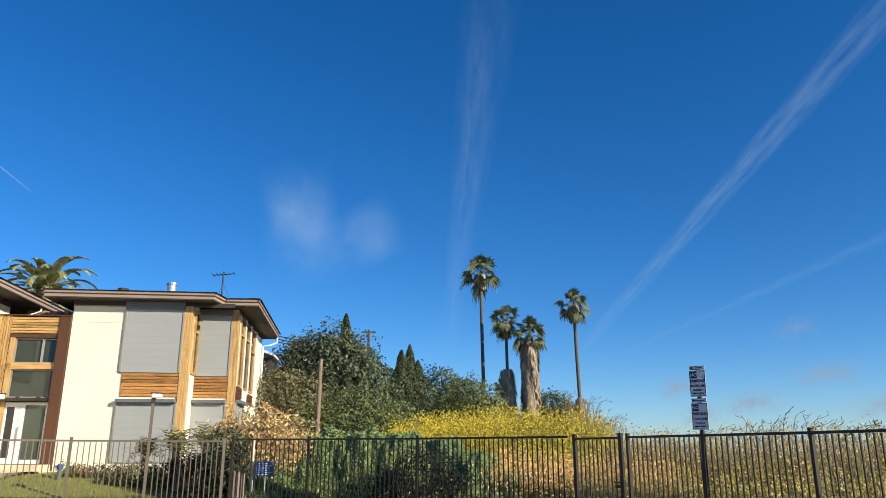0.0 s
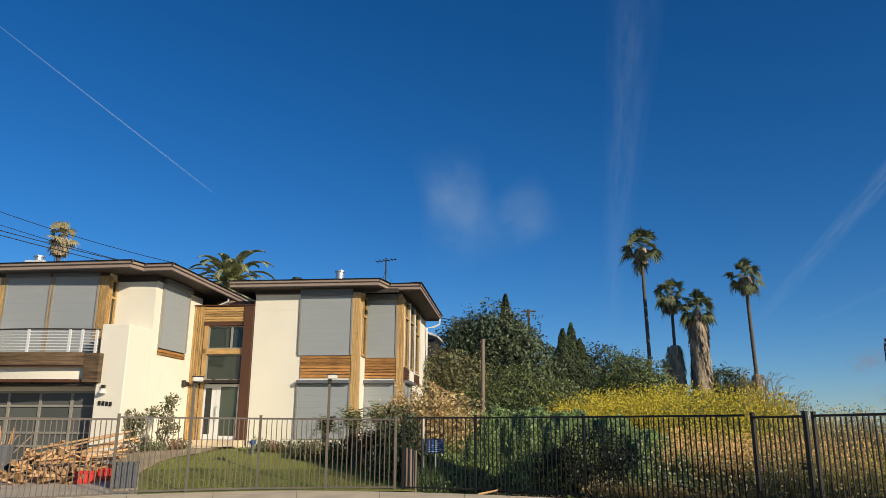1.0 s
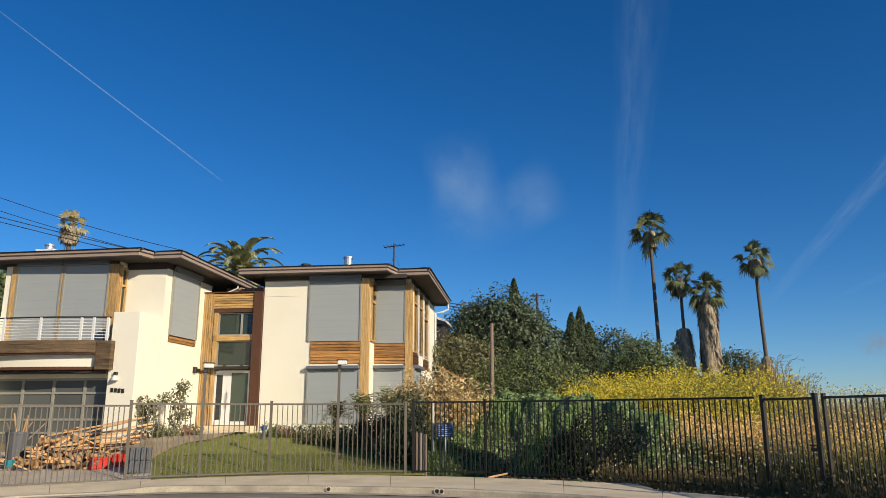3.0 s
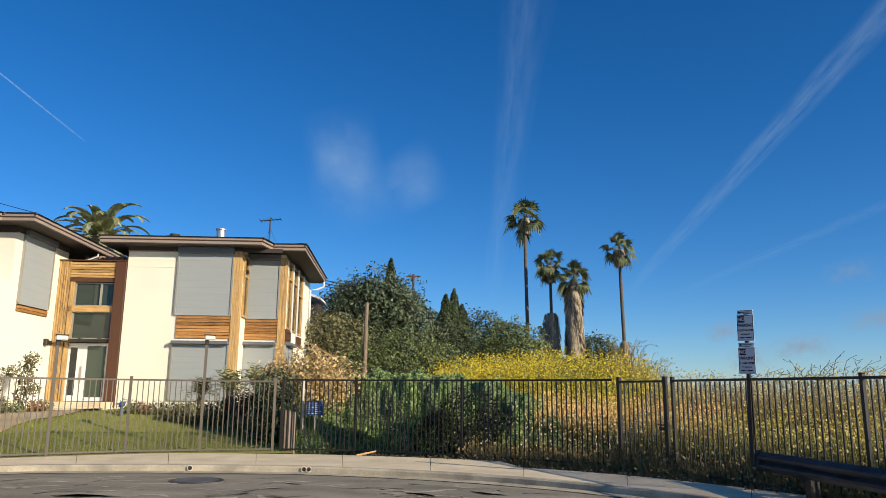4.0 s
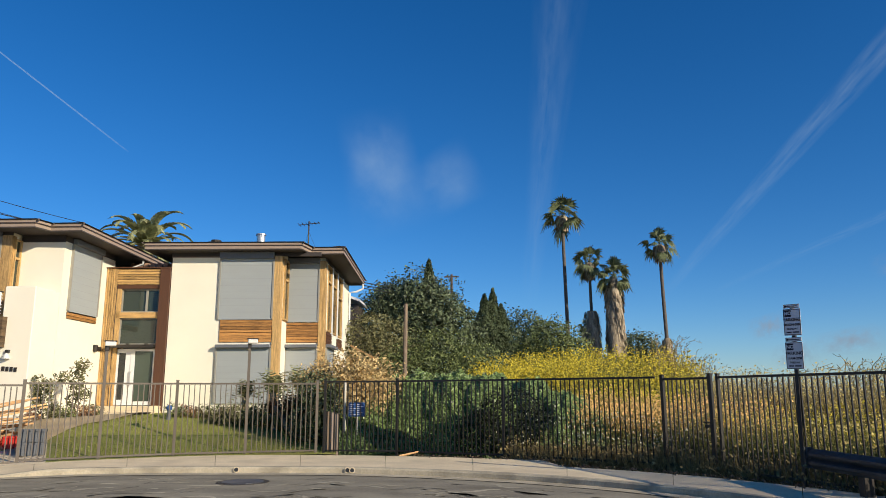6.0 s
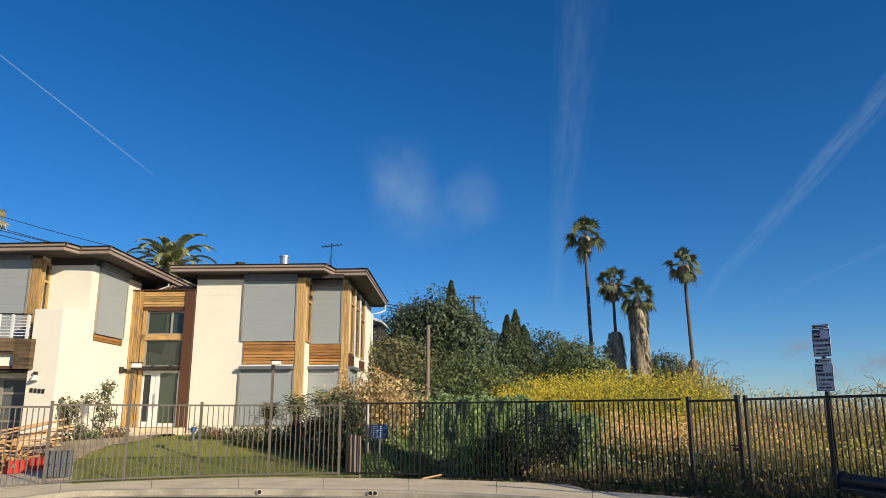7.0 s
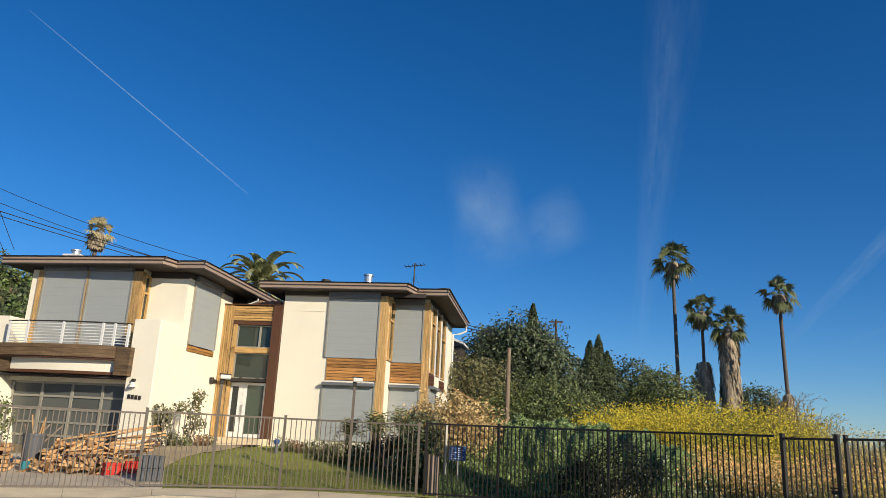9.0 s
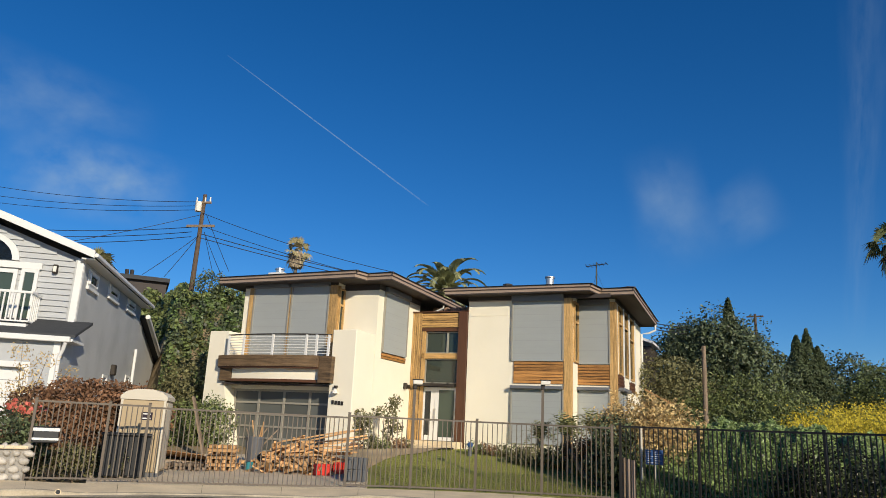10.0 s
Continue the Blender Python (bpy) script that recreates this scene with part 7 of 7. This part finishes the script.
# small gabled roof seen past the house corner
shed = thing("shed", HOUSE @ pose(1.15, 14.5, 0), "low white-eaved outbuilding behind the house", "shed")
part("wall", boxed((-2.2, -0.6, 0, 3, 0.5, 6.7)), M["soffit"], shed)
bm = bmesh.new()
vs = [bm.verts.new(p) for p in ((-2.2, -0.4, 7.4), (-0.4, -0.4, 6.75), (-0.4, 3.4, 6.75), (-2.2, 3.4, 7.4))]
f = bm.faces.new(vs)
r = bmesh.ops.extrude_face_region(bm, geom=[f])
bmesh.ops.translate(bm, verts=[v for v in r["geom"] if isinstance(v, bmesh.types.BMVert)], vec=(0, 0, 0.14))
bmesh.ops.recalc_face_normals(bm, faces=bm.faces)
part("roof", bm, M["white"], shed)
# stair rail by the side wall
sr = thing("stair_rail", HOUSE @ pose(1.0, 8.2, 0), "pale timber stair rail beside the house", "railing")
part("top_rail", boxed((-0.04, 0.04, -0.04, 0.04, 0, 3.4)), M["lumber"], sr).matrix_local = pose(0.0, 0, 3.9, 0, 118, 0)
for k in range(4):
    part("baluster", boxed((0.3 + 0.7 * k, 0.36 + 0.7 * k, -0.03, 0.03, 1.2, 3.7 - 0.36 * k)), M["lumber"], sr)

# street details: manhole, weep holes, loose stick and litter
mh = thing("manhole_cover", Matrix.Translation(at(21.5, 15.1, 0.0)), "round iron manhole cover in the asphalt", "manhole cover")
part("frame", tube(bmesh.new(), (0, 0, -0.02), (0, 0, 0.008), 0.5, 0.5, 24), M["bronze"], mh)
part("lid", tube(bmesh.new(), (0, 0, 0.008), (0, 0, 0.014), 0.4, 0.4, 24), M["steel_rail"], mh)
for az in (22.0, 13.9, 13.55, 55.6):
    r = curve(KERB, az)
    dp = thing("drain_pipe", Matrix.Translation(polar(az, r - 0.012, 0.075)) @ pose(0, 0, 0, 90, 0, az), "dark drain outlet in the kerb face", "drain", "kerb drains")
    part("ring", tube(bmesh.new(), (0, 0, -0.02), (0, 0, 0.012), 0.06, 0.06, 14), M["concrete"], dp)
    part("bore", tube(bmesh.new(), (0, 0, 0.012), (0, 0, 0.016), 0.045, 0.045, 14), M["black"], dp)
st = thing("stick", Matrix.Translation(polar(9.2, 19.2, 0.16)) @ pose(0, 0, 0, 0, 80, 30), "bleached stick lying on the pavement edge", "stick")
part("shaft", tube(bmesh.new(), (0, 0, -0.3), (0, 0, 0.35), 0.03, 0.02, 6), M["lumber"], st)
pts = []
for k in range(900):
    az = rng.uniform(-30, 9)
    pts.append(tuple(polar(az, pave_outer(az) + rng.normal(0.1, 0.15), 0.16 + rng.uniform(0, 0.02))))
tagged(np_mesh("leaf_litter", leaf_quads(np.array(pts), 0.03, np.tile([[0, 0, 1.0]], (900, 1))), M["bark"]), "dry leaf litter along the fence", "leaf litter", kind="stuff")

blanket("hill_scrub", 16000, 49.0, 57, lambda az: (45.0, 61.0), lambda az, r, s_: land(az, r) + 0.5 + 0.4 * math.sin(az * 3 + r), "leaf_mid", "green scrub on the far hill", 0.16, 0.5)


# ---- cloud and vapour trails, far off ----
def trail(name, az0, el0, az1, el1, w0, w1, amount, label, scale=6.0, stretch=(1.0, 3.0, 1.0), power=1.2, dist=3200.0, n=20, colour=(0.62, 0.80, 0.92)):
    def way(az, el):
        return Vector((-math.sin(radians(az)) * math.cos(radians(el)), math.cos(radians(az)) * math.cos(radians(el)), math.sin(radians(el))))
    bm = bmesh.new()
    uvl = bm.loops.layers.uv.new()
    rows = []
    for i in range(n + 1):
        t = i / n
        c = way(az0, el0).lerp(way(az1, el1), t).normalized()
        tan_ = (way(az1, el1) - way(az0, el0)).normalized()
        s = c.cross(tan_).normalized()
        hw = radians(w0 + (w1 - w0) * t) / 2
        rows.append([(bm.verts.new((c + s * hw * k) * dist), (k + 1) / 2, t) for k in (-1, -0.5, 0, 0.5, 1)])
    for p, q in zip(rows, rows[1:]):
        for k in range(4):
            quad = (p[k], p[k + 1], q[k + 1], q[k])
            f = bm.faces.new([v[0] for v in quad])
            for lp, v in zip(f.loops, quad):
                lp[uvl].uv = (v[1], v[2])
    ob = part(name, bm, sky_mat(name, amount, scale, stretch, power, 1.8 if "cloud" in name else 0.5, colour))
    ob.visible_shadow = False
    return tagged(ob, label, kind="structure")


trail("backdrop_trail", -4.6, 36.0, -0.2, 7.0, 5.2, 1.4, 0.08, "broad faint vapour trail in the blue sky", 3.0, (1.5, 2.0, 1))
trail("backdrop_trail", -3.2, 33.0, -0.6, 9.0, 1.5, 0.6, 0.05, "streak inside the broad vapour trail", 4.0, (1.0, 4.0, 1))
trail("backdrop_trail", -42.0, 33.5, -10.6, 7.6, 3.0, 0.9, 0.16, "bright slanting vapour trail", 4.0, (1.2, 3.0, 1), 1.0)
trail("backdrop_trail", -40.0, 16.5, -14.0, 7.4, 1.2, 0.5, 0.07, "thin pale vapour trail low in the sky", 5.0, (1.0, 4.0, 1))
trail("backdrop_trail", 48.5, 27.0, 31.0, 17.4, 0.09, 0.14, 0.6, "sharp thin vapour trail of an aircraft", 20.0, (0.2, 3.0, 1), 0.7)
trail("backdrop_cloud", 12.7, 22.5, 10.6, 12.0, 6.0, 7.0, 0.34, "soft wisp of white cloud", 1.5, (1.0, 1.3, 1), 1.6)
trail("backdrop_cloud", 9.4, 15.0, 3.4, 18.2, 5.0, 6.0, 0.26, "soft wisp of white cloud", 1.3, (1.0, 1.0, 1), 1.6)
trail("backdrop_cloud", 64.0, 16.5, 49.0, 16.0, 7.0, 6.0, 0.5, "ragged bank of white cloud", 3.2, (1.0, 1.6, 1), 1.3)
trail("backdrop_cloud", 70.0, 21.0, 52.0, 20.5, 9.0, 5.0, 0.24, "thin high veil of cloud", 3.0, (1.0, 1.6, 1), 1.4)
for az, el, w, amt in ((-17.5, 4.6, 3.2, 0.3), (-22.5, 3.4, 5.0, 0.32), (-27.5, 5.2, 5.5, 0.28), (-31.0, 3.0, 6.0, 0.3), (-19.0, 2.6, 3.5, 0.26), (-35.5, 6.0, 6.0, 0.28), (-26.0, 8.5, 4.0, 0.14)):
    trail("backdrop_cloud", az + w / 2, el - 0.25, az - w / 2, el + 0.35, 1.7, 2.2, min(0.9, amt * 2.7), "small grey cloud low over the horizon", 3.0, (1.0, 2.0, 1), 1.2, colour=(0.33, 0.40, 0.50))

# worn pale patches and dark cracks in the asphalt
wear_rng = np.random.default_rng(77)
pale = mat("worn pale asphalt", (0.38, 0.335, 0.245), 0.95, vary=0.4, scale=3, fine=20, bump=0.5, island=0.35)
tar = mat("dark cracked asphalt", (0.12, 0.106, 0.08), 0.95, vary=0.3, scale=3, fine=20, bump=0.4, island=0.3)


def street_patches(name, n, length, depth, material, z, label):
    bm = bmesh.new()
    for k in range(n):
        az, r = wear_rng.uniform(-40, 64), wear_rng.uniform(8.5, 17.4)
        if r > curve(KERB, az) - 1.0:
            continue
        c = polar(az, r, z)
        a_ = radians(az + wear_rng.normal(0, 22))
        ln, dp_ = length * wear_rng.uniform(0.3, 1.5), depth * wear_rng.uniform(0.4, 1.5)
        rim = []
        for j in range(14):
            t = j / 14 * math.tau
            q = wear_rng.uniform(0.45, 1.1)
            x, y = math.cos(t) * ln / 2 * q, math.sin(t) * dp_ / 2 * q + 0.12 * ln * math.sin(math.cos(t) * 2.5 + k)
            rim.append(bm.verts.new((c.x + x * math.cos(a_) - y * math.sin(a_), c.y + x * math.sin(a_) + y * math.cos(a_), z)))
        bm.faces.new(rim)
    bmesh.ops.recalc_face_normals(bm, faces=bm.faces)
    tagged(part(name, bm, material), label, "road wear", kind="stuff")


street_patches("worn_asphalt", 520, 0.8, 0.16, pale, 0.004, "pale worn patches in the asphalt surface")
street_patches("asphalt_cracks", 200, 1.0, 0.035, tar, 0.0065, "dark cracks in the asphalt surface")
